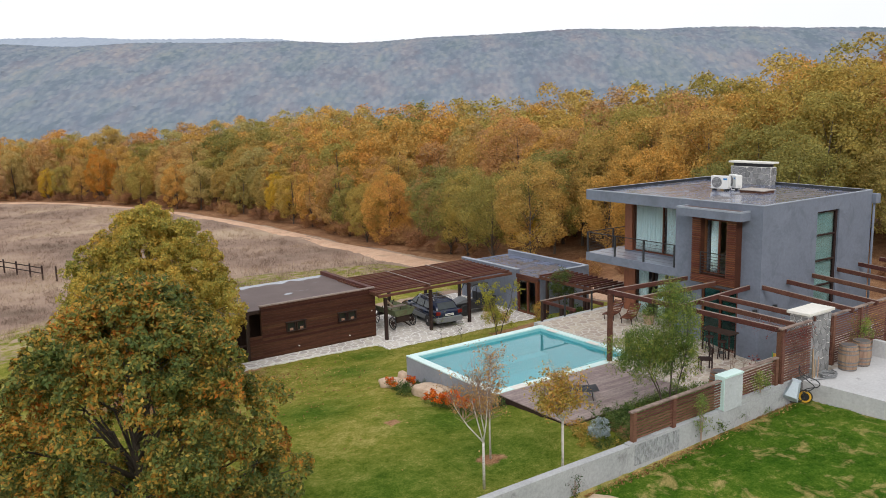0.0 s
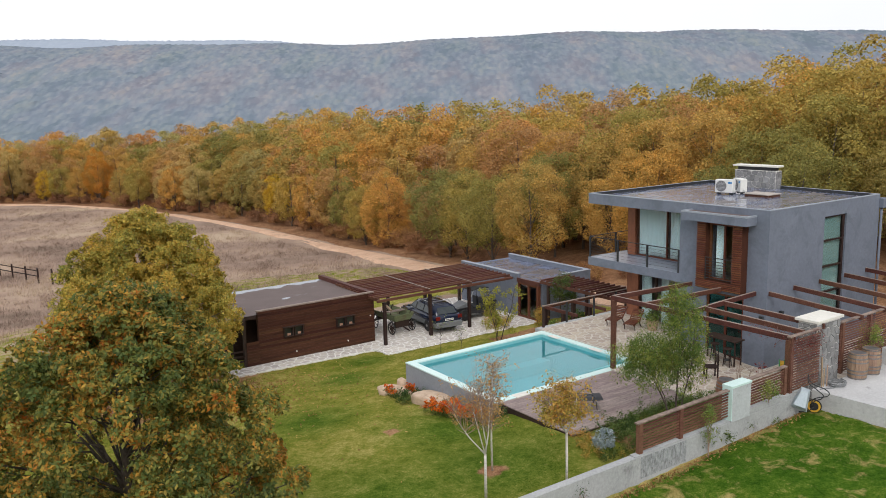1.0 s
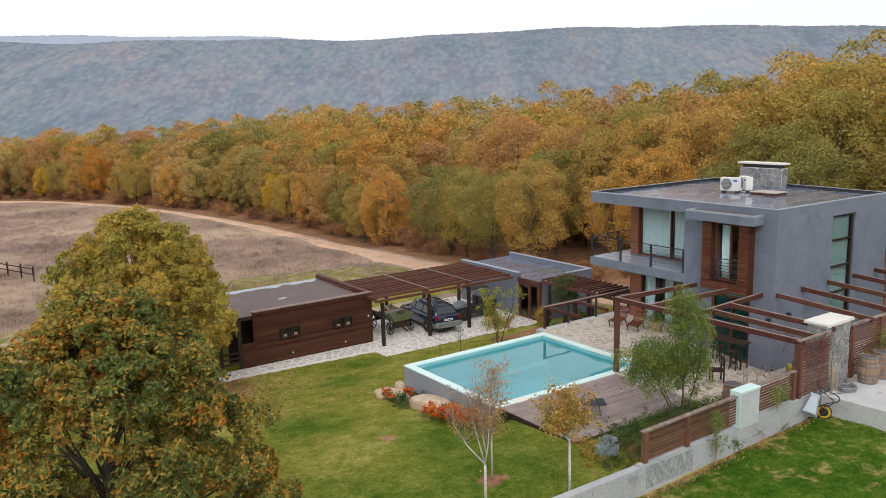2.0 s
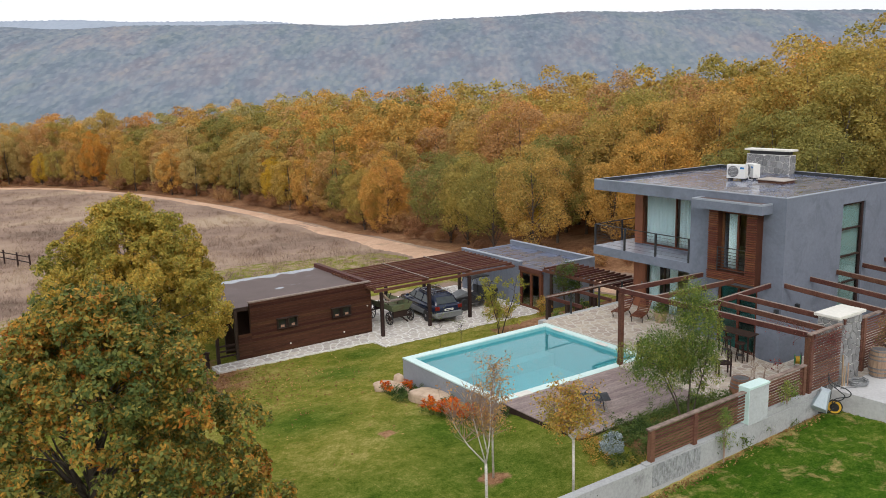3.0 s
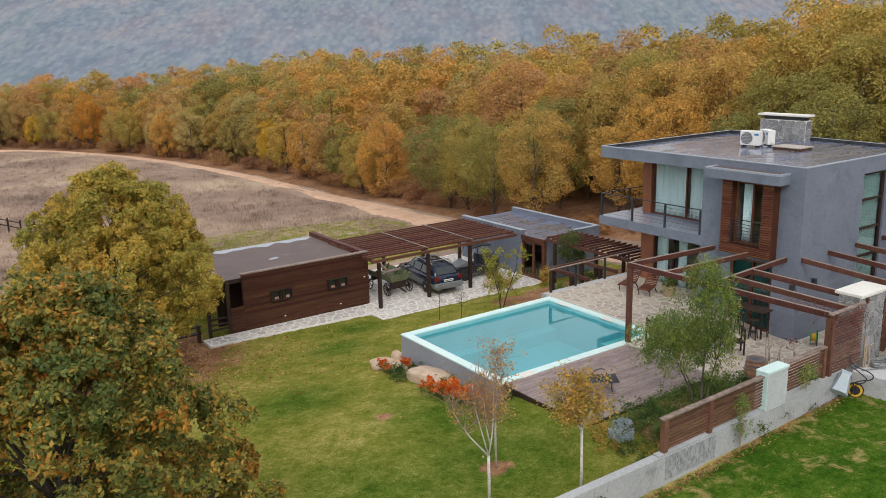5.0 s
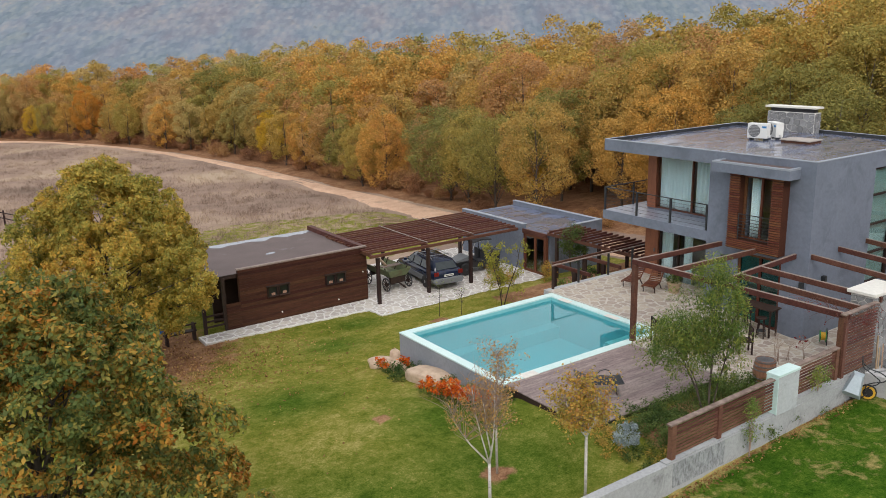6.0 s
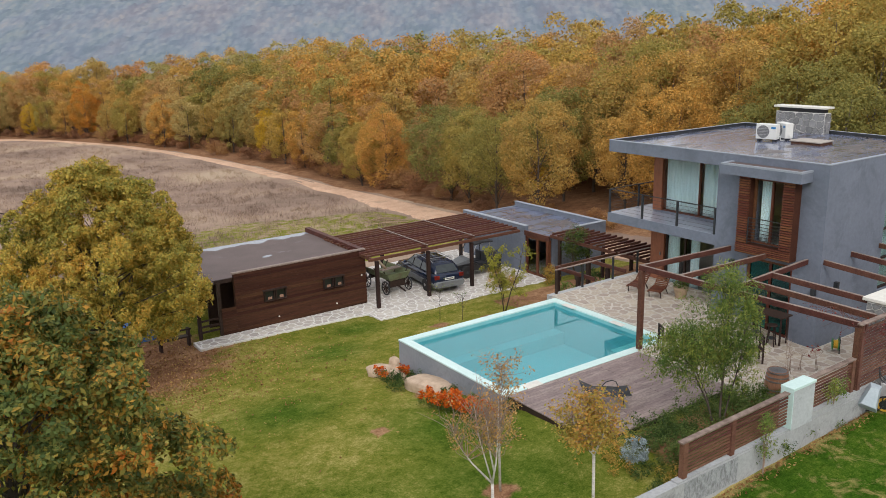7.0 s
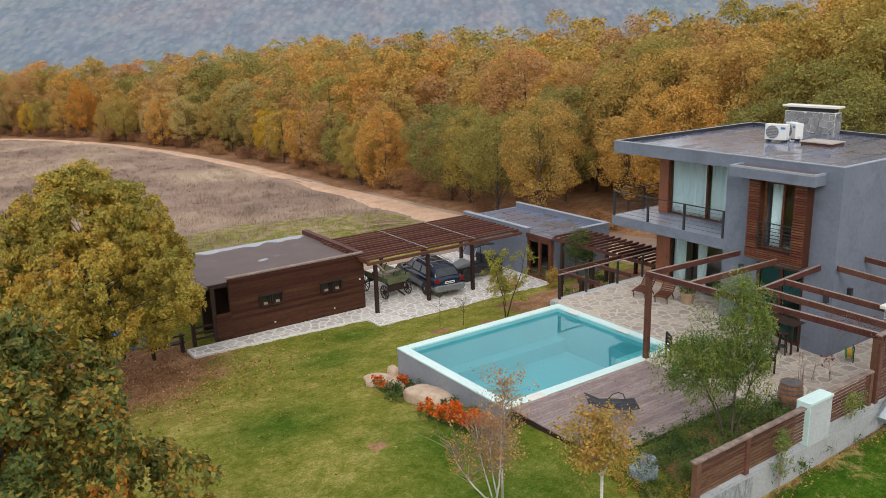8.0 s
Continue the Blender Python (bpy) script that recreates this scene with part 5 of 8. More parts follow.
# the two oaks on the lawn
def lawn_oak(seed, at, h, radii, cz, n_boughs, per, size, bough, label, shape=None, mat="leaf_oak"):
    """Boughs over the crown's skin, each a bunch of small leaf clusters; the trunk and limbs show in the gaps."""
    rng = np.random.RandomState(seed)
    boughs = crown_clumps(rng, n_boughs, (0, 0, cz), radii, -0.92, 0.4)
    if shape is not None:
        boughs = shape(boughs)
    mid = boughs.mean(0)
    cl, rad = [], []
    for b in boughs:
        away = b - mid
        away /= np.linalg.norm(away) + 1e-9
        r = bough * rng.uniform(0.7, 1.25)
        for _ in range(8):
            u = rng.randn(3) + away * 0.8 + np.array([0, 0, 0.35])
            u /= np.linalg.norm(u)
            cl.append(b + u * r * rng.uniform(0.55, 1.1))
            rad.append(r * rng.uniform(0.32, 0.5))
    tm = limb_mesh("trunk", rng, (0, 0, -0.3), 0.12, h * 0.86, boughs, 0.15, "bark", 5, 0.3)
    cm = bough_leaves("crown", cl, rad, per, size, rng, mat, 0.55, 0.16, 0.45, 0.6)
    return tree("oak_tree", label, at, tm, cm, "garden oaks")


def cone(c):
    """A full crown that is widest low down and rounds off at the top."""
    rng = np.random.RandomState(19)
    n = len(c)
    z = rng.uniform(-0.1, 6.6, n)
    a = rng.rand(n) * 2 * np.pi
    lobe = 1 + 0.1 * np.sin(3 * a + z) + 0.07 * np.sin(7 * a - 2 * z)
    r = np.interp(z, [0, 1.5, 3.0, 4.8, 5.9, 6.6], [3.1, 3.5, 3.2, 2.45, 1.55, 0.45]) * np.sqrt(rng.uniform(0.12, 1, n)) * lobe
    lean = 0.6 * np.clip(z / 7, 0, 1) ** 1.3
    x, y = r * np.cos(a), r * np.sin(a)
    u = 0.82 * x - 0.57 * y
    wide = np.where(u < 0, 0.3, -0.04) * u
    return np.stack([x + 0.82 * (lean + wide), y - 0.57 * (lean + wide), z], 1)


def dome(c):
    """A broad round crown, fullest at half its height."""
    rng = np.random.RandomState(29)
    n = len(c)
    z = rng.uniform(2.5, 7.9, n)
    a = rng.rand(n) * 2 * np.pi
    lobe = 1 + 0.09 * np.sin(4 * a + 1.3 * z) + 0.06 * np.sin(7 * a - 2 * z)
    r = np.interp(z, [2.5, 3.3, 4.6, 5.9, 7.1, 7.9], [2.2, 3.3, 3.75, 3.05, 1.9, 0.5]) * np.sqrt(rng.uniform(0.15, 1, n)) * lobe
    return np.stack([r * np.cos(a), r * np.sin(a), z], 1)


OAK_A, OAK_B = (-18.75, -3.45), (-13.65, 13.7)
za, zb = float(ground_height(*OAK_A)), float(ground_height(*OAK_B))
lawn_oak(11, (*OAK_A, za), 7.3, (3.4, 3.3, 3.9), 3.6, 520, 48, 0.1, 0.4, "tall oak turning from green to orange on the lawn", cone)
lawn_oak(23, (*OAK_B, zb), 8.2, (3.6, 3.6, 3.9), 4.4, 380, 62, 0.105, 0.5, "broad oak with olive and yellow leaves beside the hut", dome, "leaf_oak_yellow")

# the wood along the track
def lobed_crown(rng, lobes, centre, radii):
    """A domed crown of rounded boughs: their centres and radii."""
    cs, rs = [], []
    for k in range(lobes):
        z = 1 - 1.9 * (k + 0.5) / lobes
        a = 2.4 * k + rng.uniform(-0.5, 0.5)
        f = math.sqrt(max(0.0, 1 - z * z))
        full = rng.uniform(0.56, 0.94)
        cs.append(np.array(centre) + np.array([f * math.cos(a), f * math.sin(a), z]) * np.array(radii) * full)
        rs.append(radii[0] * rng.uniform(0.2, 0.36) * (1.0 if z > -0.5 else 0.8))
    return np.array(cs), np.array(rs)


def forest_kind(seed, mat, near, clear=0.1):
    """One kind of woodland tree: its trunk and crown meshes; clear is the bare part of the stem."""
    rng = np.random.RandomState(seed)
    h = 12.2 + 1.1 * rng.rand()
    wide = rng.uniform(3.0, 3.7) if clear < 0.15 else rng.uniform(3.7, 4.5)
    cs, rs = lobed_crown(rng, 54 if near else 40, (0, 0, h * (1 + clear) / 2), (wide, wide, h * (1 - clear) / 2))
    tm = limb_mesh("trunk", rng, (0, 0, -0.4), 0.18, h * 0.9, cs, 0.15, "bark_wood", 2 if near else 4, 0.35, 6)
    cm = bough_leaves("crown", cs, rs, 300 if near else 180, 0.17 if near else 0.235, rng, mat, 0.75, 0.24, 0.35, 0.7)
    return tm, cm, h


MIX = {"ochre": "leaf_wood", "green": "leaf_wood_green", "rust": "leaf_wood_rust", "tan": "leaf_wood_hazed"}
wood_near = {k: [forest_kind(100 + 10 * n + j, MIX[k], True) for j in range(4 if n < 2 else 3)] for n, k in enumerate(("ochre", "green", "rust"))}
wood_open = {k: [forest_kind(140 + 10 * n + j, MIX[k], True, 0.2) for j in range(3)] for n, k in enumerate(("ochre", "green", "rust"))}
wood_far = {k: [forest_kind(200 + 10 * n + j, MIX[k], False) for j in range(3)] for n, k in enumerate(("ochre", "green", "rust", "tan"))}
LABELS = {"ochre": "tall woodland tree in ochre and gold autumn leaf", "green": "tall woodland tree still olive green", "rust": "woodland tree with rusty brown leaves", "tan": "woodland tree far along the track with haze painted into its tan leaves"}


def forest_tree(kinds, kind, px, py, s, rng, label="", slim=1.0):
    tm, cm, h = kinds[kind][rng.randint(len(kinds[kind]))]
    t = tree("forest_tree", label or LABELS[kind], (0, 0, 0), tm, cm, "wood beside the track")
    t.matrix_world = pose(px, py, float(ground_height(px, py)) - 0.09 * h * s, 0, 0, rng.uniform(0, 360)) @ Matrix.Diagonal((s * slim * rng.uniform(0.98, 1.22), s * slim * rng.uniform(0.98, 1.22), s, 1))


# single trees that stand out at the wood's edge: place, height, leaf colour
EDGE = [(4.8, 155.5, 7.0, "gold", 0.85), (12.1, 143.0, 11.0, "flame", 0.75), (26.0, 116.0, 7.0, "gold", 0.9), (24.2, 87.7, 7.6, "gold", 0.9), (25.6, 53.0, 7.2, "rust", 1.0), (25.0, 41.5, 5.6, "lime", 1.0), (26.5, 47.0, 8.2, "rust", 0.9), (27.0, 36.0, 7.5, "gold", 1.0)]
MIX.update(gold="leaf_gold", flame="leaf_flame", lime="leaf_lime")
EDGE_LABEL = {"gold": "small bright golden tree at the wood's edge", "flame": "slim flame-orange tree at the wood's edge", "rust": "brown-leaved tree at the wood's edge", "lime": "bushy yellow-green tree at the wood's edge"}
wood_edge = {k: [forest_kind(260 + n, MIX[k], True)] for n, k in enumerate(("gold", "flame", "rust", "lime"))}
rng = np.random.RandomState(71)
for x, y, h, k, slim in EDGE:
    forest_tree(wood_edge, k, x, y, h / 12.6, rng, EDGE_LABEL[k], slim)

line = road_line(900)
seg = np.linalg.norm(np.diff(line, axis=0), axis=1)
run = np.r_[0, np.cumsum(seg)]
rng = np.random.RandomState(7)
for row in range(7):
    at = 2.0 + 2.4 * (row % 2)
    while at < run[-1]:
        x, y = np.interp(at, run, line[:, 0]), np.interp(at, run, line[:, 1])
        x2, y2 = np.interp(at + 1, run, line[:, 0]), np.interp(at + 1, run, line[:, 1])
        nx, ny = -(y2 - y), x2 - x
        n = math.hypot(nx, ny) or 1
        off = 5.2 + 4.7 * row + rng.uniform(-1.3, 1.3)
        if y < 26:
            off += 1.5
        px, py = x + nx / n * off + rng.uniform(-1, 1), y + ny / n * off + rng.uniform(-1, 1)
        far = math.hypot(px + 21, py + 19)
        near = far < 88 and row < 4 or far < 66
        # greener towards the house, gold and rust along the bend, haze-paled tan far off
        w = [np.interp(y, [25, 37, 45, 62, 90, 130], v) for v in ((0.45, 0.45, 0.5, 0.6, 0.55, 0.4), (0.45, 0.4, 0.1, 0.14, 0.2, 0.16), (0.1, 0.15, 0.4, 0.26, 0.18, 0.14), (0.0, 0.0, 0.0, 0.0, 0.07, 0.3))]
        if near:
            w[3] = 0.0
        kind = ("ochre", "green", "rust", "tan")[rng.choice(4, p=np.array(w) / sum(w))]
        s = rng.uniform(0.88, 1.12) * (0.6, 0.8, 0.93, 1.02, 1.08, 1.13, 1.17)[row] * float(np.interp(y, [-10, 20, 40, 60, 100, 125, 150], [1.0, 1.04, 1.08, 1.14, 1.15, 1.07, 1.0]))
        if all(math.hypot(px - e[0], py - e[1]) > 3.2 for e in EDGE):
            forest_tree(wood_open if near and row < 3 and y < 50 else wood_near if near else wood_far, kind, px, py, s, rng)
        at += rng.uniform(4.5, 6.2) if near else rng.uniform(4.8, 6.8)

# low bushes along the wood's edge
bushes = []
for k in range(4):
    rng2 = np.random.RandomState(300 + k)
    cl = crown_clumps(rng2, 26, (0, 0, 0.9), (1.2, 1.2, 1.0), -0.4, 0.4)
    bushes.append(leaves_mesh("bush", cl, 0.5 + 0.2 * rng2.rand(len(cl)), 70, 0.15, rng2, "leaf_under", 0.1, 0.7, 0.7, three=True))
at = 30.0
while at < run[-1]:
    x, y = np.interp(at, run, line[:, 0]), np.interp(at, run, line[:, 1])
    x2, y2 = np.interp(at + 1, run, line[:, 0]), np.interp(at + 1, run, line[:, 1])
    n = math.hypot(x2 - x, y2 - y) or 1
    off = rng.uniform(3.2, 6.5)
    px, py = x - (y2 - y) / n * off, y + (x2 - x) / n * off
    s = rng.uniform(0.5, 1.3) * (0.55 if y < 48 else 1.0)
    b = new("bush", bushes[rng.randint(4)])
    b.matrix_world = pose(px, py, float(ground_height(px, py)) - 0.1, 0, 0, rng.uniform(0, 360)) @ Matrix.Diagonal((s, s, s, 1))
    tagged(b, "low russet bush at the wood's edge", "bush", "bushes at the wood's edge")
    at += rng.uniform(1.2, 2.6)


# ---------------------------------------------------------------- the wooded ridge across the valley
def far_hill_material():
    m, nt, b = bare_material("haze_tinted_slope")
    pos = nt.nodes.new("ShaderNodeNewGeometry").outputs["Position"]
    xyz = nt.nodes.new("ShaderNodeCombineXYZ")
    for k, (d, f) in enumerate((((0.575, 0.818, 0), 0.42), ((0.818, -0.575, 0), 1.0))):
        n = nt.nodes.new("ShaderNodeVectorMath")
        n.operation = "DOT_PRODUCT"
        nt.links.new(pos, n.inputs[0])
        n.inputs[1].default_value = d
        nt.links.new(maths(nt, "MULTIPLY", n.outputs["Value"], f), xyz.inputs[k])
    v = xyz.outputs["Vector"]
    big, mid, tiny = noise_node(nt, v, 0.0045, 5, 0.6, 0.6), noise_node(nt, v, 0.022, 5, 0.62), noise_node(nt, v, 0.16, 3, 0.6)
    cell = nt.nodes.new("ShaderNodeTexVoronoi")
    cell.feature = "SMOOTH_F1"
    cell.inputs["Scale"].default_value, cell.inputs["Smoothness"].default_value = 0.125, 0.6
    nt.links.new(v, cell.inputs["Vector"])
    # tree shading put into the colour: crown middles lighter, gaps between them darker
    dome = maths(nt, "SUBTRACT", 0.62, cell.outputs["Distance"])
    k = maths(nt, "MULTIPLY_ADD", tiny, 0.24, maths(nt, "MULTIPLY_ADD", mid, 0.4, maths(nt, "MULTIPLY", big, 0.36)))
    k = maths(nt, "MULTIPLY_ADD", dome, 0.27, maths(nt, "ADD", k, -0.055))
    # both ramps carry the valley's haze as blue-grey in the base colour
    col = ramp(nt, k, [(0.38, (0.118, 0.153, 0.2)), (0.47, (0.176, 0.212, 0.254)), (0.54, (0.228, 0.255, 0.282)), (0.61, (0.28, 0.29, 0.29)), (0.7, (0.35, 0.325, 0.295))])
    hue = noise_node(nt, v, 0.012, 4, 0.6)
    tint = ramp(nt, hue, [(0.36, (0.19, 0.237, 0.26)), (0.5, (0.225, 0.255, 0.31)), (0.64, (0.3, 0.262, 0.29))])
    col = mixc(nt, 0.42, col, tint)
    nt.links.new(col, b.inputs["Base Color"])
    b.inputs["Roughness"].default_value = 1.0
    b.inputs["Specular IOR Level"].default_value = 0.0
    return m


def build_ridge():
    rng = np.random.RandomState(12)
    s = np.linspace(420, 1560, 230)
    side = np.linspace(-1150, 1150, 470)
    S, D = np.meshgrid(s, side, indexing="ij")
    S = S + rng.uniform(-2, 2, S.shape)
    D = D + rng.uniform(-2, 2, D.shape)
    X = -21 + S * 0.575 + D * 0.818
    Y = -19 + S * 0.818 - D * 0.575
    Z = ground_height(X, Y) + 9 + 5.0 * rng.rand(*S.shape)
    n, w = S.shape
    verts = np.stack([X.ravel(), Y.ravel(), Z.ravel()], 1)
    i = np.arange((n - 1) * (w - 1))
    a = (i // (w - 1)) * w + i % (w - 1)
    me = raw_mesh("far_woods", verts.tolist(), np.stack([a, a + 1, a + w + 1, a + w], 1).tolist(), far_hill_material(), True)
    tagged(new("backdrop", me), "wooded ridge across the valley with haze painted into its blue-grey", "hills", kind="structure")


build_ridge()


def build_far_ridge():
    """A ridge farther off, above the first one, paler by haze painted into its colour."""
    rng = np.random.RandomState(14)
    side = np.linspace(-1900, 200, 420)
    verts, faces = [], []
    for k, d in enumerate(side):
        top = 205 + 0.045 * max(0, -d - 300) + 5 * math.sin(d / 330 + 1.0) + 3 * math.sin(d / 120) + 3.5 * rng.rand() - 0.07 * max(0, -d - 1050) - 0.1 * max(0, d + 480)
        for s, z in ((2150, -60), (2280, top * 0.75), (2400, top), (2600, top * 0.8)):
            verts.append((-21 + s * 0.575 + d * 0.818, -19 + s * 0.818 - d * 0.575, z))
    for k in range(len(side) - 1):
        for j in range(3):
            a = 4 * k + j
            faces.append((a, a + 1, a + 5, a + 4))
    # pale blue base colour holds the distance haze
    m = surface("haze_paled_far_ridge", (0.28, 0.33, 0.41), (0.34, 0.39, 0.47), fine=0.05, coarse=0.008, rough=(0.95, 1.0), bump=0)
    tagged(new("backdrop_far", raw_mesh("far_ridge", verts, faces, m, True)), "far ridge on the skyline with haze painted in as pale blue", "hills", kind="structure")


build_far_ridge()


# ---------------------------------------------------------------- on the roof
def ac_unit(at, turn):
    t = thing("air_conditioner", "white outdoor air-conditioning unit standing on the roof", "air conditioner", "roof air conditioners", at=(0, 0, 0))
    part("case", boxm(-0.42, 0.42, -0.16, 0.16, 0.08, 0.68, 0.02), "white_metal", t)
    for x in (-0.3, 0.3):
        part("foot", boxm(x - 0.03, x + 0.03, -0.18, 0.18, 0.0, 0.08), "steel_dark", t)
    g = part("fan_grille", lathe(bmesh.new(), (0, 0, 0), [(0.25, 0.0), (0.25, 0.012), (0.235, 0.018)], 28), "hoop", t, "round grey fan grille")
    g.matrix_basis = pose(-0.12, -0.162, 0.38, 90)
    for k in range(7):
        r = part("grille_bar", beam(bmesh.new(), (-0.12 - 0.22, -0.184, 0.2 + 0.06 * k), (-0.12 + 0.22, -0.184, 0.2 + 0.06 * k), 0.006, 0.006), "white_metal", t)
    M.setdefault("badge", surface("blue_badge", (0.02, 0.16, 0.42), (0.03, 0.22, 0.5), rough=(0.3, 0.4), bump=0))
    part("badge", boxm(0.2, 0.38, -0.166, -0.16, 0.5, 0.58), "badge", t, "blue maker's badge")
    part("pipe", tube(bmesh.new(), [(0.42, 0, 0.2), (0.5, 0, 0.2), (0.52, 0.05, 0.05), (0.52, 0.4, 0.02)], 0.02, 6), "white_metal", t)
    t.matrix_world = pose(*at, 0, 0, turn)
    return t


ac_unit((9.7, 2.27, 5.765), -80)
ac_unit((10.5, 2.05, 5.765), -122)

hatch = solid("roof_hatch", boxm(9.65, 10.5, 0.0, 1.2, 5.75, 5.85), "wood_beam", "low roof hatch with pale lid", "roof hatch")
part("lid", boxm(9.6, 10.55, -0.05, 1.25, 5.852, 5.9, 0.01), "pale_lid", hatch, "pale stone-coloured lid")

chim = thing("chimney", "broad chimney clad in grey stone under a pale slab", "chimney", at=(13.2, 2.8, 5.73))
part("core", boxm(12.99, 13.45, 1.85, 4.1, 5.73, 6.63), "mortar_white", chim)
# solid black block gives the shade in the gap under the cap
part("flue_gap", boxm(13.07, 13.37, 1.95, 4.0, 6.63, 6.8), "black", chim)
part("cap", boxm(12.9, 13.52, 1.76, 4.19, 6.8, 6.885, 0.012), "white_stone", chim, "pale stone cap slab")


# ---------------------------------------------------------------- crazy paving and stone cladding
def clip(poly, px, py, nx, ny):
    """Keeps the side of a convex polygon where (p - (px, py)) . n <= 0."""
    out = []
    for k in range(len(poly)):
        a, b = poly[k - 1], poly[k]
        da, db = (a[0] - px) * nx + (a[1] - py) * ny, (b[0] - px) * nx + (b[1] - py) * ny
        if (da <= 0) != (db <= 0):
            t = da / (da - db)
            out.append((a[0] + (b[0] - a[0]) * t, a[1] + (b[1] - a[1]) * t))
        if db <= 0:
            out.append(b)
    return out


def stones_of(region, size, rng, gap):
    """Irregular stones that fill a convex region, with joints of that gap between them."""
    xs, ys = [p[0] for p in region], [p[1] for p in region]
    pts = []
    y = min(ys) - size
    r = 0
    while y < max(ys) + size:
        x = min(xs) - size + (r % 2) * size * 0.5
        while x < max(xs) + size:
            pts.append((x + rng.uniform(-0.36, 0.36) * size, y + rng.uniform(-0.36, 0.36) * size))
            x += size
        y += size * 0.88
        r += 1
    P = np.array(pts)
    out = []
    n = len(region)
    area2 = sum(region[k - 1][0] * region[k][1] - region[k][0] * region[k - 1][1] for k in range(n))
    sgn = 1 if area2 > 0 else -1
    for i, (x, y) in enumerate(pts):
        poly = [(x - 2 * size, y - 2 * size), (x + 2 * size, y - 2 * size), (x + 2 * size, y + 2 * size), (x - 2 * size, y + 2 * size)]
        d = np.hypot(P[:, 0] - x, P[:, 1] - y)
        for j in np.argsort(d)[1:14]:
            dx, dy = P[j, 0] - x, P[j, 1] - y
            L = math.hypot(dx, dy)
            poly = clip(poly, x + dx / 2 - dx / L * gap / 2, y + dy / 2 - dy / L * gap / 2, dx, dy)
        for k in range(n):
            a, b = region[k - 1], region[k]
            ex, ey = b[0] - a[0], b[1] - a[1]
            L = math.hypot(ex, ey)
            poly = clip(poly, a[0] - ey / L * sgn * gap / 2, a[1] + ex / L * sgn * gap / 2, ey * sgn, -ex * sgn)
            if len(poly) < 3:
                break
        if len(poly) < 3:
            continue
        ar = abs(sum(poly[k - 1][0] * poly[k][1] - poly[k][0] * poly[k - 1][1] for k in range(len(poly)))) / 2
        if ar > 0.004:
            out.append(poly)
    return out


def stone_mesh(poly, z0, z1, rng, lift=0.004, bev=0.012):
    cx, cy = sum(p[0] for p in poly) / len(poly), sum(p[1] for p in poly) / len(poly)
    n = len(poly)
    up = z1 + rng.uniform(-lift, lift)
    ins = [(p[0] + (cx - p[0]) * 0.06, p[1] + (cy - p[1]) * 0.06) for p in poly]
    verts = [(x, y, z0) for x, y in poly] + [(x, y, up - bev) for x, y in poly] + [(x, y, up) for x, y in ins]
    faces = [tuple(range(2 * n, 3 * n))]
    for k in range(n):
        j = (k + 1) % n
        faces += [(k, j, n + j, n + k), (n + k, n + j, 2 * n + j, 2 * n + k)]
    return verts, faces


def pave(parent, regions, size, z0, z1, seed, mat, rest, limit=300, gap=0.045, near=None, fall=None):
    rng = np.random.RandomState(seed)
    polys = [p for r in regions for p in stones_of(r, size, rng, gap)]
    if near:
        polys.sort(key=lambda p: math.hypot(p[0][0] - near[0], p[0][1] - near[1]))
    V, F = [], []
    for k, p in enumerate(polys):
        v, f = stone_mesh(p, z0, z1, rng)
        if fall:
            v = [(x, y, z + float(fall(x, y))) for x, y, z in v]
        if k < limit:
            o = new("stone", raw_mesh("stone", v, f, mat))
            o.parent = parent
        else:
            F += [tuple(i + len(V) for i in q) for q in f]
            V += v
    if V:
        o = new("stones", raw_mesh("stones", V, F, rest))
        o.parent = parent
        tagged(o, "further flagstones of the same paving", kind="stuff")


def rect(x0, x1, y0, y1):
    return [(x0, y0), (x1, y0), (x1, y1), (x0, y1)]


def clad(parent, origin, u, v, w, h, size, seed, mat="masonry", thick=0.03):
    """Field stones on an upright face: origin, the two directions along it, and its size."""
    rng = np.random.RandomState(seed)
    u, v = np.array(u, float), np.array(v, float)
    nrm = np.cross(u, v)
    for poly in stones_of(rect(0, w, 0, h), size, rng, 0.022):
        vs, fs = stone_mesh(poly, 0, thick * rng.uniform(0.6, 1.3), rng, 0.005, 0.01)
        vs = [tuple(np.array(origin) + u * a + v * b + nrm * c) for a, b, c in vs]
        o = new("stone", raw_mesh("stone", vs, fs, mat))
        o.parent = parent
        o.matrix_parent_inverse = parent.matrix_basis.inverted()


clad(pillar, (2.48, -6.68, 0.0), (1, 0, 0), (0, 0, 1), 1.38, 2.62, 0.27, 31)
clad(pillar, (2.48, -6.02, 0.0), (0, -1, 0), (0, 0, 1), 0.66, 2.62, 0.27, 32)
clad(chim, (12.99, 4.1, 5.74), (0, -1, 0), (0, 0, 1), 2.25, 0.88, 0.27, 33)
clad(chim, (12.99, 1.85, 5.74), (1, 0, 0), (0, 0, 1), 0.46, 0.88, 0.24, 34)


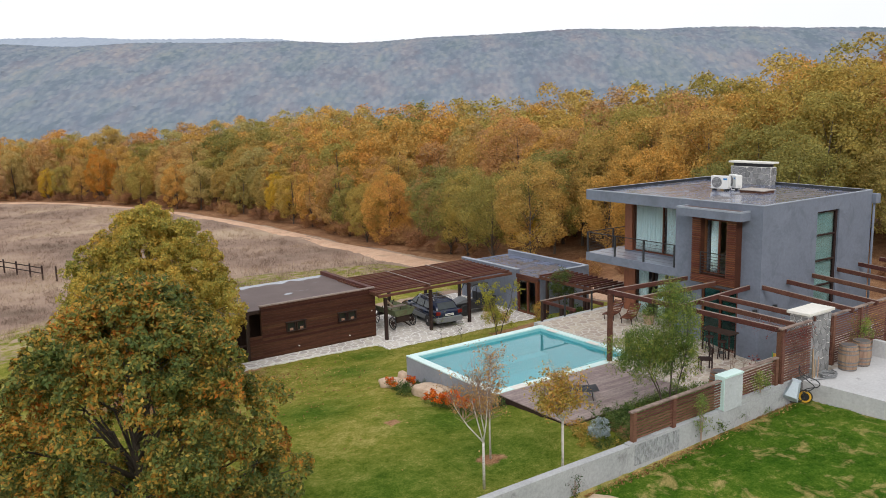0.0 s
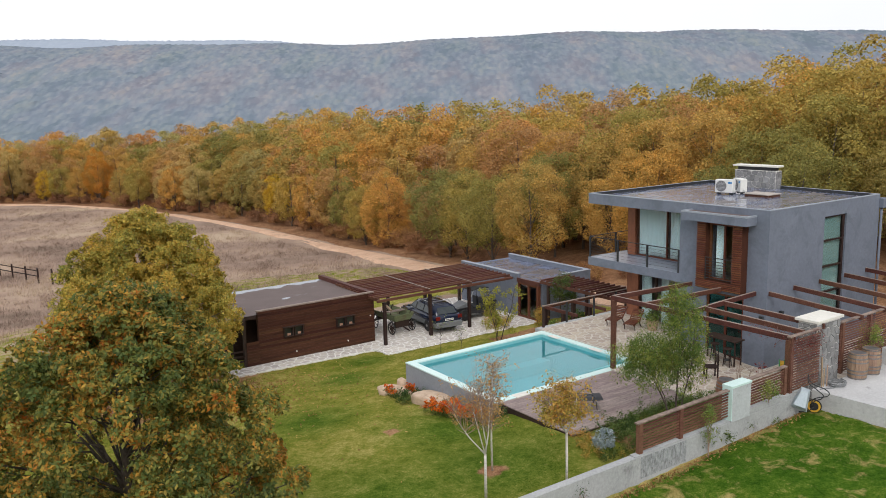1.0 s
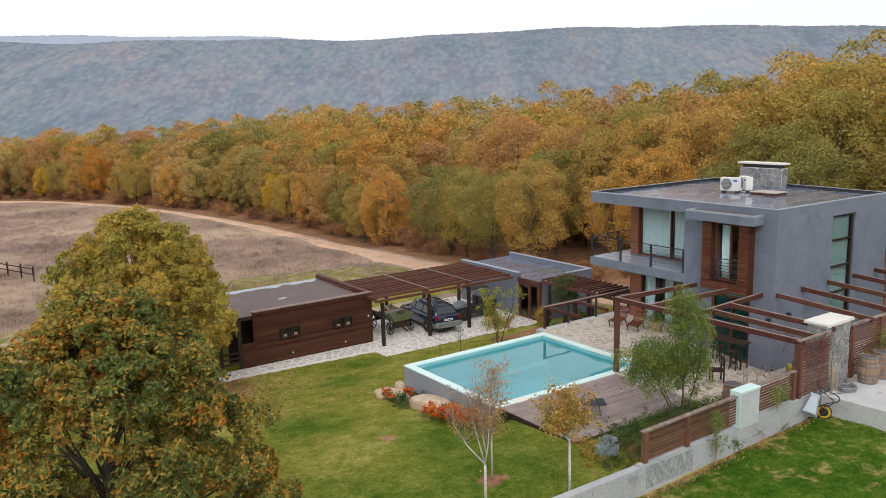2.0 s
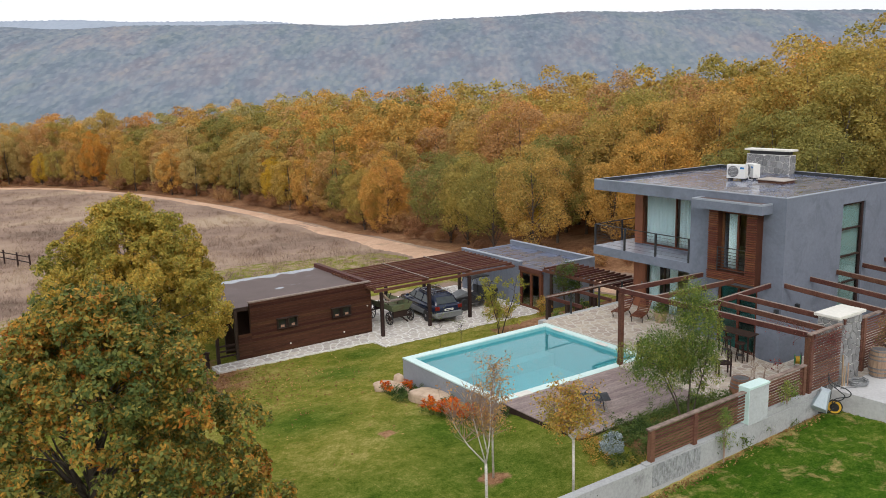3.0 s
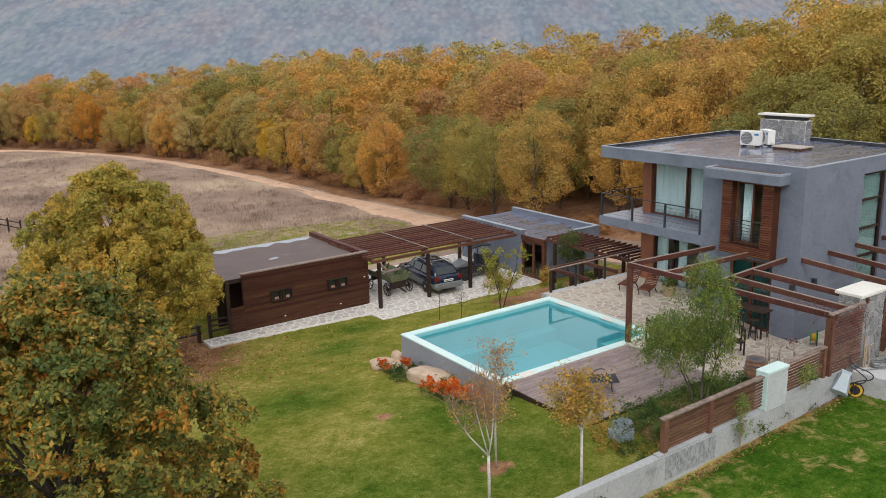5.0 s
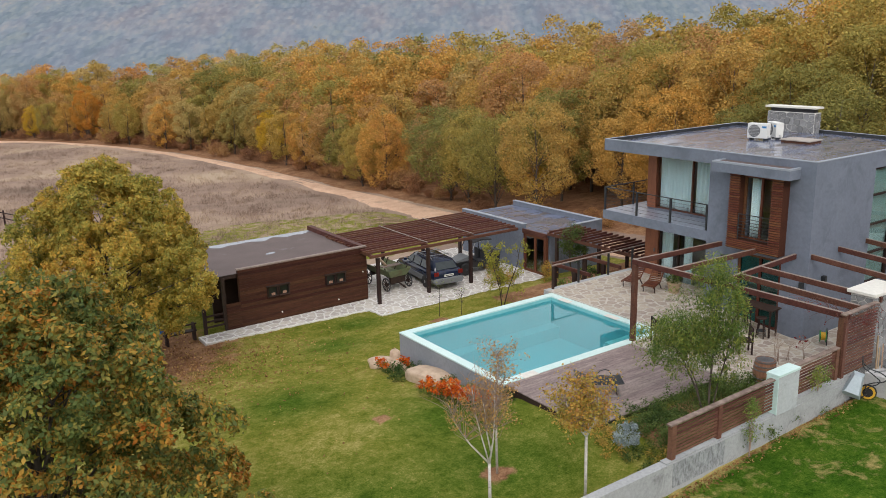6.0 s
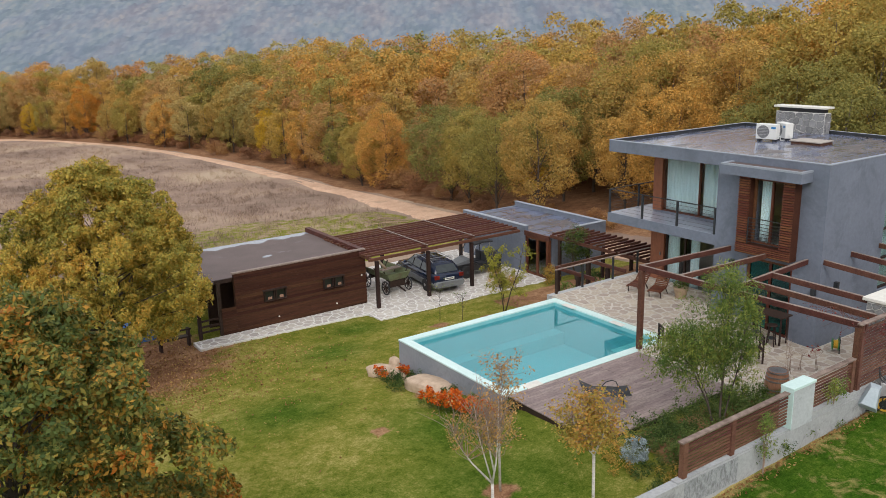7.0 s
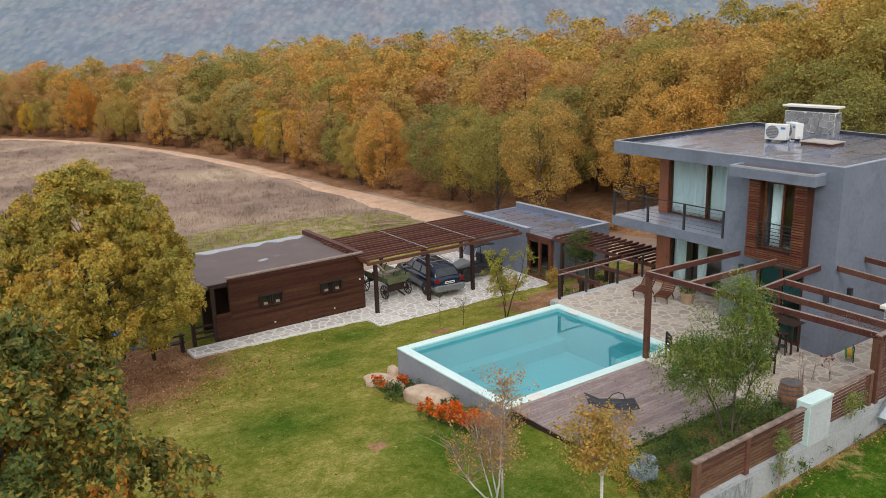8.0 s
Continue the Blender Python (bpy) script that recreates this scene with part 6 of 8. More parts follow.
# ---------------------------------------------------------------- barrels, tables, seats
def barrel(at, r, h, mat, label, group="", dark=False):
    t = thing("barrel", label, "barrel", group, at=(0, 0, 0))
    n = 16
    prof = [(0.84, 0), (0.95, 0.25), (1.0, 0.5), (0.95, 0.75), (0.84, 1.0)]
    for k in range(n):
        bm = bmesh.new()
        a0, a1 = 2 * math.pi * k / n + 0.012, 2 * math.pi * (k + 1) / n - 0.012
        o = [[bm.verts.new((r * q * math.cos(a), r * q * math.sin(a), h * z)) for a in (a0, a1)] for q, z in prof]
        i = [[bm.verts.new((r * q * 0.92 * math.cos(a), r * q * 0.92 * math.sin(a), h * z)) for a in (a0, a1)] for q, z in prof]
        for A, B in zip(o, o[1:]):
            bm.faces.new((A[0], A[1], B[1], B[0]))
        for A, B in zip(i, i[1:]):
            bm.faces.new((A[1], A[0], B[0], B[1]))
        bm.faces.new((o[-1][0], o[-1][1], i[-1][1], i[-1][0]))
        part("stave", bm, mat, t)
    for z in (0.04, 0.2, 0.34, 0.66, 0.8, 0.96):
        q = np.interp(z, [p[1] for p in prof], [p[0] for p in prof]) * r + 0.006
        part("hoop", lathe(bmesh.new(), (0, 0, h * z - 0.02), [(q, 0), (q + 0.003, 0.02), (q, 0.04)], 24), "hoop", t, "dull steel hoop")
    part("head", lathe(bmesh.new(), (0, 0, h - 0.06), [(r * 0.78, 0), (r * 0.78, 0.02)], 20), "wood_top", t, "flat barrel head")
    part("bottom", lathe(bmesh.new(), (0, 0, 0.03), [(r * 0.78, 0), (r * 0.78, 0.02)], 20), mat, t)
    t.matrix_world = pose(*at, 0, 0, 17)
    return t


barrel((4.2, -7.2, 0.6), 0.34, 0.9, "barrel", "oak wine barrel with steel hoops on the platform", "barrels")
barrel((5.02, -7.22, 0.6), 0.34, 0.9, "barrel", "second oak wine barrel against the fence", "barrels")
barrel((0.2, -4.9, 0.0), 0.33, 0.8, "barrel_dark", "dark wooden barrel on the terrace paving", "barrels", True)

tab = thing("bar_table", "long dark wooden bar table by the house wall", "table", at=(4.5, -2.0, 0))
part("tabletop", boxm(4.1, 4.7, -2.5, -1.05, 0.98, 1.03, 0.008), "wood_dark", tab)
for x, y in ((4.2, -2.4), (4.2, -1.15), (4.6, -2.4), (4.6, -1.15)):
    part("leg", boxm(x - 0.025, x + 0.025, y - 0.025, y + 0.025, 0, 0.98), "wood_dark", tab)
stool = thing("bar_stool", "dark slim bar stool with round seat", "stool", "bar stools", at=(0, 0, 0))
part("seat", lathe(bmesh.new(), (0, 0, 0.7), [(0.17, 0), (0.18, 0.02), (0.17, 0.04)], 16), "wood_dark", stool)
for k in range(4):
    c, s = math.cos(k * math.pi / 2 + 0.78), math.sin(k * math.pi / 2 + 0.78)
    part("leg", beam(bmesh.new(), (0.1 * c, 0.1 * s, 0.7), (0.18 * c, 0.18 * s, 0), 0.03, 0.03), "wood_dark", stool)
part("foot_ring", lathe(bmesh.new(), (0, 0, 0.25), [(0.15, 0), (0.165, 0.01), (0.15, 0.02)], 16), "steel_dark", stool)
stool.matrix_world = pose(4.05, -1.6, 0)
copy_thing(stool, pose(4.1, -2.15, 0, 0, 0, 20))


def dining_chair():
    t = thing("garden_chair", "dark wooden garden chair on the terrace", "chair", "terrace chairs", at=(0, 0, 0))
    part("seat", boxm(-0.23, 0.23, -0.23, 0.23, 0.42, 0.46, 0.008), "wood_dark", t)
    for x in (-0.2, 0.2):
        for y in (-0.2, 0.2):
            part("leg", boxm(x - 0.025, x + 0.025, y - 0.025, y + 0.025, 0, 0.42 if y < 0 else 0.9), "wood_dark", t)
    for z in (0.6, 0.72, 0.84):
        part("back_slat", boxm(-0.2, 0.2, 0.185, 0.215, z, z + 0.07), "wood_dark", t)
    return t


ch = dining_chair()
ch.matrix_world = pose(0.45, -0.75, 0, 0, 0, 60)
copy_thing(ch, pose(2.15, -2.85, 0, 0, 0, -130))
copy_thing(ch, pose(0.75, -1.5, 0, 0, 0, 100))

def recliner():
    t = thing("folding_lounger", "slatted reddish wooden folding lounge chair", "lounge chair", "wooden loungers", at=(0, 0, 0))
    for x in (-0.27, 0.27):
        part("side_rail", beam(bmesh.new(), (x, -0.65, 0.3), (x, 0.2, 0.36), 0.035, 0.05), "wood_red", t)
        part("back_rail", beam(bmesh.new(), (x, 0.2, 0.36), (x, 0.75, 0.85), 0.035, 0.05), "wood_red", t)
        part("leg", beam(bmesh.new(), (x, -0.5, 0.31), (x, -0.45, 0), 0.03, 0.04), "wood_dark", t)
        part("leg", beam(bmesh.new(), (x, 0.1, 0.35), (x, 0.4, 0), 0.03, 0.04), "wood_dark", t)
    for k in range(9):
        part("slat", boxm(-0.29, 0.29, -0.65 + 0.095 * k, -0.59 + 0.095 * k, 0.33 + 0.0067 * k, 0.35 + 0.0067 * k), "wood_red", t)
    for k in range(7):
        q = part("slat", boxm(-0.29, 0.29, -0.03, 0.03, -0.01, 0.01), "wood_red", t)
        q.matrix_basis = pose(0, 0.25 + 0.075 * k, 0.43 + 0.067 * k, 42)
    return t


rc = recliner()
rc.matrix_world = pose(4.75, 4.3, 0, 0, 0, -75) @ Matrix.Diagonal((0.88, 0.88, 0.88, 1))
copy_thing(rc, pose(4.85, 3.35, 0, 0, 0, -70))
tubp = thing("flower_tub", "terracotta tub with green plant by the window", "plant pot", at=(5.25, 2.6, 0))
part("tub", lathe(bmesh.new(), (5.25, 2.6, 0), [(0.2, 0), (0.27, 0.35), (0.29, 0.36), (0.29, 0.42)], 18), "barrel", tubp, "terracotta tub")
part("plant", bmesh.new(), "leaf_shrub", tubp).data = leaves_mesh("plant", [(5.25, 2.6, 0.65)], [0.35], 260, 0.11, np.random.RandomState(5), "leaf_shrub")

# recliner of dark cloth on the deck
lg = thing("sun_lounger", "black cloth sun lounger with pale tubular frame on the deck", "sun lounger", at=(-3.9, -2.1, -0.05))
M["cloth_black"] = surface("black_mesh_cloth", (0.018, 0.02, 0.026), (0.04, 0.043, 0.052), fine=60, coarse=3, rough=(0.6, 0.8), bump=0.2)
M["alu"] = surface("pale_aluminium", (0.36, 0.36, 0.37), (0.5, 0.5, 0.5), fine=30, coarse=3, rough=(0.25, 0.4), metal=0.7, bump=0.03)
bm = bmesh.new()
prof = [(-0.72, 0.4), (-0.4, 0.37), (-0.08, 0.4), (0.25, 0.4), (0.65, 0.6)]
lo = [[bm.verts.new((x, y, z)) for x in (-0.29, 0.29)] for y, z in prof]
hi = [[bm.verts.new((x, y, z + 0.02)) for x in (-0.29, 0.29)] for y, z in prof]
for a, b in zip(lo, lo[1:]):
    bm.faces.new((a[1], a[0], b[0], b[1]))
for a, b in zip(hi, hi[1:]):
    bm.faces.new((a[0], a[1], b[1], b[0]))
for k in (0, 1):
    for a, b, c, d in zip(lo, lo[1:], hi, hi[1:]):
        bm.faces.new((a[k], b[k], d[k], c[k]))
bm.faces.new((lo[0][0], lo[0][1], hi[0][1], hi[0][0]))
bm.faces.new((lo[-1][0], lo[-1][1], hi[-1][1], hi[-1][0]))
sling = part("sling", bm, "cloth_black", None, "black mesh sling", True)
bits = [sling]
for x in (-0.31, 0.31):
    bits.append(part("side_tube", tube(bmesh.new(), [(x, y, z + 0.01) for y, z in prof], 0.018, 8), "steel_dark", None))
    bits.append(part("leg", tube(bmesh.new(), [(x, -0.5, 0.36), (x, -0.62, 0.02), (x, -0.4, 0.02)], 0.016, 8), "alu", None))
    bits.append(part("leg", tube(bmesh.new(), [(x, 0.2, 0.38), (x, 0.32, 0.02), (x, 0.52, 0.02)], 0.016, 8), "alu", None))
    bits.append(part("armrest", tube(bmesh.new(), [(x, -0.52, 0.05), (x, -0.47, 0.4), (x, -0.4, 0.55), (x, -0.28, 0.6), (x, -0.12, 0.55), (x, 0.0, 0.42)], 0.014, 8), "steel_dark", None))
for b in bits:
    b.parent = lg
lg.matrix_world = pose(-3.96, -2.24, -0.045, 0, 0, 55)

for ob in list(scene.objects):
    if ob.parent is None and ob.name.split(".")[0] in ("bar_table", "bar_stool", "garden_chair"):
        c = ob.matrix_world.translation if ob.name.startswith("bar_table") else ob.matrix_basis.translation
        ob.matrix_basis = Matrix.Translation((0, 0, float(terrace_height(c.x, c.y)))) @ ob.matrix_basis

# ---------------------------------------------------------------- hoses and barrow
M["green_plastic"] = surface("green_plastic", (0.02, 0.2, 0.05), (0.03, 0.28, 0.08), rough=(0.35, 0.5), bump=0.02)
M["yellow_plastic"] = surface("yellow_plastic", (0.6, 0.34, 0.03), (0.7, 0.42, 0.05), rough=(0.35, 0.5), bump=0.02)


def ring(bm, c, r, t, axis, n=20):
    c = Vector(c)
    a = Vector(axis).normalized()
    u = a.orthogonal().normalized()
    v = a.cross(u)
    pts = [c + r * (math.cos(2 * math.pi * k / n) * u + math.sin(2 * math.pi * k / n) * v) for k in range(n + 1)]
    return tube(bm, pts, t, 6, False)


hr = thing("hose_reel", "green plastic hose reel with coiled hose on the paving", "hose reel", at=(0, 0, 0))
part("drum", lathe(bmesh.new(), (0, 0, 0), [(0.2, 0), (0.2, 0.02), (0.09, 0.03), (0.09, 0.17), (0.2, 0.18), (0.2, 0.2)], 20), "green_plastic", hr).matrix_basis = pose(4.75, -3.9, 0.27, 90)
for k in range(5):
    part("hose", ring(bmesh.new(), (4.75, -4.07 + 0.03 * k, 0.27), 0.13, 0.016, (0, 1, 0)), "yellow_plastic", hr, "yellow garden hose")
part("stand", beam(bmesh.new(), (4.6, -4.12, 0), (4.6, -4.12, 0.5), 0.03, 0.03), "steel_dark", hr)
part("stand", beam(bmesh.new(), (4.9, -4.12, 0), (4.9, -4.12, 0.5), 0.03, 0.03), "steel_dark", hr)
part("handle", beam(bmesh.new(), (4.6, -4.12, 0.5), (4.9, -4.12, 0.5), 0.03, 0.03), "steel_dark", hr)
hr.matrix_basis = Matrix.Translation((5.3, -3.72, float(terrace_height(5.3, -3.72)))) @ pose(0, 0, 0, 0, 0, 35) @ Matrix.Translation((-4.75, 4.0, 0))

M["hose_grey"] = surface("grey_hose", (0.16, 0.17, 0.18), (0.26, 0.27, 0.28), rough=(0.5, 0.7), bump=0.02)
M["tyre_black"] = surface("black_rubber", (0.014, 0.014, 0.015), (0.03, 0.03, 0.03), fine=20, coarse=3, rough=(0.7, 0.9), bump=0.2)
M["galv"] = surface("galvanised_steel", (0.36, 0.43, 0.48), (0.5, 0.57, 0.62), fine=14, coarse=3, rough=(0.35, 0.55), metal=0.3, bump=0.05)


def bent(pts, n=6):
    """A smooth run through a few points, for bent tube."""
    pts = [Vector(q) for q in pts]
    pts = [2 * pts[0] - pts[1]] + pts + [2 * pts[-1] - pts[-2]]
    out = []
    for k in range(1, len(pts) - 2):
        a, b, c, d = pts[k - 1:k + 3]
        for i in range(n):
            t = i / n
            out.append(0.5 * (2 * b + (c - a) * t + (2 * a - 5 * b + 4 * c - d) * t * t + (3 * b - a - 3 * c + d) * t ** 3))
    return out + [pts[-2]]


def wheelbarrow():
    """Tipped on end against the wall: tray's underside outwards, wheel down, tubular legs and grips looping out beside it."""
    wb = thing("wheelbarrow", "tipped-up galvanised wheelbarrow leaning on the wall", "wheelbarrow", at=(0, 0, 0))
    side, out = Vector((0.461, -0.887, 0)), Vector((-0.887, -0.461, 0))

    def at(r, u, d=0.0):
        return side * r + out * d + Vector((0, 0, u))
    bm = bmesh.new()
    floor_w, rim_w = ((-0.26, -0.3), (0.26, -0.3), (0.14, 0.32), (-0.14, 0.32)), ((-0.36, -0.42), (0.36, -0.42), (0.2, 0.46), (-0.2, 0.46))
    lo = [bm.verts.new((x, y, 0)) for x, y in floor_w]
    hi = [bm.verts.new((x, y, 0.24)) for x, y in rim_w]
    li = [bm.verts.new((x * 0.94, y * 0.94, 0.014)) for x, y in floor_w]
    for a, b in ((0, 1), (1, 2), (2, 3), (3, 0)):
        bm.faces.new((lo[a], lo[b], hi[b], hi[a]))
        bm.faces.new((li[b], li[a], hi[a], hi[b]))
    bm.faces.new(lo[::-1])
    bm.faces.new(li)
    tray = part("tray", bm, "galv", wb, "pale galvanised tray")
    n = Vector((-0.8, -0.5, 0.32)).normalized()
    up = Vector((0.2, -0.2, 1.0))
    up = (up - n * up.dot(n)).normalized()
    across = up.cross(-n)
    tray.matrix_basis = Matrix.Translation((-0.62, 0.06, 0.58)) @ Matrix((across, up, -n)).transposed().to_4x4() @ Matrix.Diagonal((0.72, 0.82, 0.66, 1))
    for lift, reach, d in ((0.0, 0.0, 0.12), (-0.08, -0.16, 0.2)):
        part("leg", tube(bmesh.new(), bent([at(-0.22, 1.32 + lift, d), at(-0.17, 1.1 + lift, d), at(0.02, 0.96 + lift, d), at(0.28 + reach, 0.88 + lift, d), at(0.42 + reach, 0.76 + lift, d), at(0.36 + reach, 0.64 + lift, d), at(0.1 + reach / 3, 0.56 + lift, d), at(-0.05, 0.46 + lift, d), at(-0.06, 0.3, d)]), 0.017, 8), "steel_dark", wb, "bent black tube leg", True)
    part("grip", tube(bmesh.new(), bent([at(-0.62, 0.5, 0.05), at(-0.6, 0.2, 0.1), at(-0.5, 0.03, 0.12), at(-0.2, 0.05, 0.12), at(-0.02, 0.2, 0.1)]), 0.017, 8), "steel_dark", wb, "", True)
    axle = Matrix.Translation(at(0.0, 0.23)) @ Matrix((side, Vector((0, 0, 1)), -out)).transposed().to_4x4()
    wh = part("wheel", lathe(bmesh.new(), (0, 0, -0.05), [(0.12, 0), (0.2, 0.005), (0.23, 0.05), (0.2, 0.095), (0.12, 0.1)], 24), "tyre_black", wb, "black tyre")
    wh.matrix_basis = axle
    part("rim", lathe(bmesh.new(), (0, 0, -0.06), [(0.125, 0), (0.195, 0), (0.2, 0.06), (0.195, 0.12), (0.125, 0.12), (0.12, 0.06), (0.125, 0)], 24), "yellow_plastic", wh, "yellow wheel rim")
    part("hub", lathe(bmesh.new(), (0, 0, -0.05), [(0.0, -0.02), (0.1, -0.02), (0.135, -0.014), (0.135, 0.114), (0.1, 0.12), (0.0, 0.12)], 16), "tyre_black", wh)
    return wb


wheelbarrow().matrix_world = pose(1.6, -7.23, float(ground_height(1.6, -7.23)))
for a, b in (((2.42, -6.98, 0.6), (2.44, -6.93, 1.6)), ((2.6, -7.05, 0.6), (2.86, -6.9, 1.25)), ((2.5, -7.0, 0.6), (2.62, -6.93, 1.2))):
    solid("wooden_stake", beam(bmesh.new(), a, b, 0.035, 0.035), "barrel", "pale wooden stake leaning on the pillar", "stake", "stakes by the fence")
rng = np.random.RandomState(90)
coil = [(2.95 + (0.34 + 0.05 * math.sin(2.3 * k)) * math.cos(0.42 * k) + 0.02 * rng.randn(), -7.22 + (0.24 + 0.04 * math.cos(1.7 * k)) * math.sin(0.42 * k) + 0.02 * rng.randn(), 0.62 + 0.0022 * k) for k in range(62)]
solid("garden_hose", tube(bmesh.new(), coil + [(2.6, -7.3, 0.62), (2.3, -7.15, 0.62), (2.12, -7.1, 0.62)], 0.018, 6), "hose_grey", "grey garden hose in a loose coil on the platform", "hose", smooth=True)

# ---------------------------------------------------------------- pool fittings
for x, y, a, b in ((1.24, 4.65, 0.12, 0.3), (1.24, 2.14, 0.12, 0.3), (-4.65, 0.0, 0.3, 0.16)):
    part("skimmer_lid", boxm(x - a, x + a, y - b, y + b, PZ - 0.01, PZ + 0.012, 0.004), "white_stone", pool, "white skimmer lid")

def wall_lamp(x, y, z, turn):
    t = thing("wall_lamp", "small black box-shaped outdoor wall lamp", "wall lamp", "wall lamps", at=(0, 0, 0))
    part("case", boxm(-0.07, 0.07, -0.14, 0.0, -0.13, 0.13, 0.01), "steel_dark", t)
    part("lens", boxm(-0.05, 0.05, -0.12, -0.02, -0.145, -0.132), "lamp_lens", t, "pale lens")
    t.matrix_world = pose(x, y, z, 0, 0, turn)


M["lamp_lens"] = surface("frosted_lens", (0.5, 0.5, 0.48), (0.6, 0.6, 0.58), rough=(0.3, 0.5), bump=0)
wall_lamp(5.92, YR - 0.002, 1.75, 0)
wall_lamp(FX - 0.002, -3.0, 1.66, -90)
wall_lamp(FX - 0.002, 0.17, 2.0, -90)

# ---------------------------------------------------------------- hut details
for k in range(18):
    shared("board", board, hut, Matrix.Translation((-4.575 + 4.5, HY + 0.018 - 19, -2.2 + 0.148 * k - GZ)))
sb = mesh_of("board", boxm(-0.33, 0.33, -0.012, 0.012, -0.072, 0.072, 0.004), "wood_brown")
for k in range(8):
    shared("board", sb, hut, Matrix.Translation((-8.18 + 4.5, HY + 0.018 - 19, -2.2 + 0.148 * k - GZ)))
for x in (-9.5, -8.55):
    part("porch_post", boxm(x - 0.07, x + 0.07, HY + 0.05, HY + 0.19, GZ - 0.03, 0.1), "wood_dark", hut)
part("porch_roof", boxm(-9.7, -8.75, HY + 0.0, 20.5, 0.08, 0.18), "membrane_dry", hut)
for z in (-2.0, -1.75, -1.5):
    part("porch_rail", beam(bmesh.new(), (-9.5, HY + 0.12, z), (-8.6, HY + 0.12, z), 0.04, 0.08), "wood_dark", hut)
M["lamp_white"] = surface("white_lamp_glass", (0.75, 0.75, 0.73), (0.85, 0.85, 0.83), rough=(0.3, 0.4), bump=0)
for x, z in ((-1.55, -0.85), (-5.9, -1.98), (-2.95, -1.98)):
    part("wall_light", lathe(bmesh.new(), (0, 0, 0), [(0.035, 0), (0.035, 0.04), (0.02, 0.05)], 12), "lamp_white", hut, "small white wall light").matrix_basis = pose(x, HY + 0.005, z, 90)
kb = thing("garden_bench", "dark timber bench under the porch trees", "bench", at=(-10.6, 16.2, 0))
gz = float(ground_height(-10.6, 16.2))
for z in (0.42, 0.75):
    part("plank", boxm(-11.3, -9.9, 16.1, 16.4 if z < 0.5 else 16.16, gz + z, gz + z + 0.06), "wood_dark", kb)
for x in (-11.2, -10.0):
    part("leg", boxm(x - 0.05, x + 0.05, 16.1, 16.38, gz - 0.05, gz + 0.8), "wood_dark", kb)
M["blue"] = surface("blue_tarpaulin", (0.01, 0.09, 0.3), (0.02, 0.16, 0.45), fine=5, coarse=2, rough=(0.35, 0.6), bump=0.4, depth=0.05)
gz = float(ground_height(-11.8, 18.8))
bm = bmesh.new()
bmesh.ops.create_grid(bm, x_segments=14, y_segments=10, size=0.5)
rr = np.random.RandomState(3)
for v in bm.verts:
    e = max(abs(v.co.x), abs(v.co.y)) * 2
    v.co.z = 0.75 * (1 - e ** 3) + 0.05 * rr.randn()
    v.co.x *= 2.0
    v.co.y *= 1.5
for v in bm.verts:
    v.co += Vector((-11.7, 18.9, gz))
solid("tarpaulin", bm, "blue", "crumpled blue tarpaulin over a heap under the tree", "tarpaulin", smooth=True)
bm = bmesh.new()
tube(bm, [(0, -1.5, 0.42), (0, -1.2, 0.3), (0, -0.5, 0.25), (0, 0.5, 0.25), (0, 1.2, 0.3), (0, 1.5, 0.42)], [0.03, 0.2, 0.31, 0.31, 0.2, 0.03], 12)
kay = solid("kayak", bm, "galv", "pale grey kayak lying in the fallen leaves", "kayak", smooth=True)
kay.matrix_world = pose(-12.6, 17.6, gz, 0, 0, -40)

# ---------------------------------------------------------------- under the carport
M["car_blue"] = surface("dark_blue_car_paint", (0.008, 0.014, 0.035), (0.012, 0.02, 0.05), fine=4, coarse=0.6, rough=(0.12, 0.2), bump=0)
M["car_grey"] = surface("grey_car_cladding", (0.13, 0.14, 0.15), (0.18, 0.19, 0.2), fine=8, coarse=1, rough=(0.35, 0.5), bump=0.02)
M["tyre"] = surface("tyre_rubber", (0.014, 0.014, 0.015), (0.03, 0.03, 0.03), fine=20, coarse=3, rough=(0.75, 0.9), bump=0.2)
M["tail"] = surface("red_lamp_plastic", (0.12, 0.008, 0.008), (0.18, 0.012, 0.012), rough=(0.15, 0.25), bump=0)


def loft(sections):
    """A closed hull through rings of points."""
    bm = bmesh.new()
    rings = [[bm.verts.new(p) for p in s] for s in sections]
    n = len(rings[0])
    for a, b in zip(rings, rings[1:]):
        for j in range(n):
            bm.faces.new((a[j], a[(j + 1) % n], b[(j + 1) % n], b[j]))
    bm.faces.new(rings[0][::-1])
    bm.faces.new(rings[-1])
    return bm


def hull(y, hw, z0, z1, tuck=0.1, crown=0.03):
    """A car's cross-section at y: half width, bottom, top."""
    zs = z0 + (z1 - z0) * 0.55
    return [(-hw + tuck, y, z0), (hw - tuck, y, z0), (hw, y, z0 + 0.14), (hw + 0.015, y, zs), (hw - 0.05, y, z1 - 0.03), (hw - 0.12, y, z1), (0, y, z1 + crown), (-hw + 0.12, y, z1), (-hw + 0.05, y, z1 - 0.03), (-hw - 0.015, y, zs), (-hw, y, z0 + 0.14)]


car = thing("estate_car", "dark blue estate car with grey lower cladding and roof rails", "car", at=(0, 0, 0))
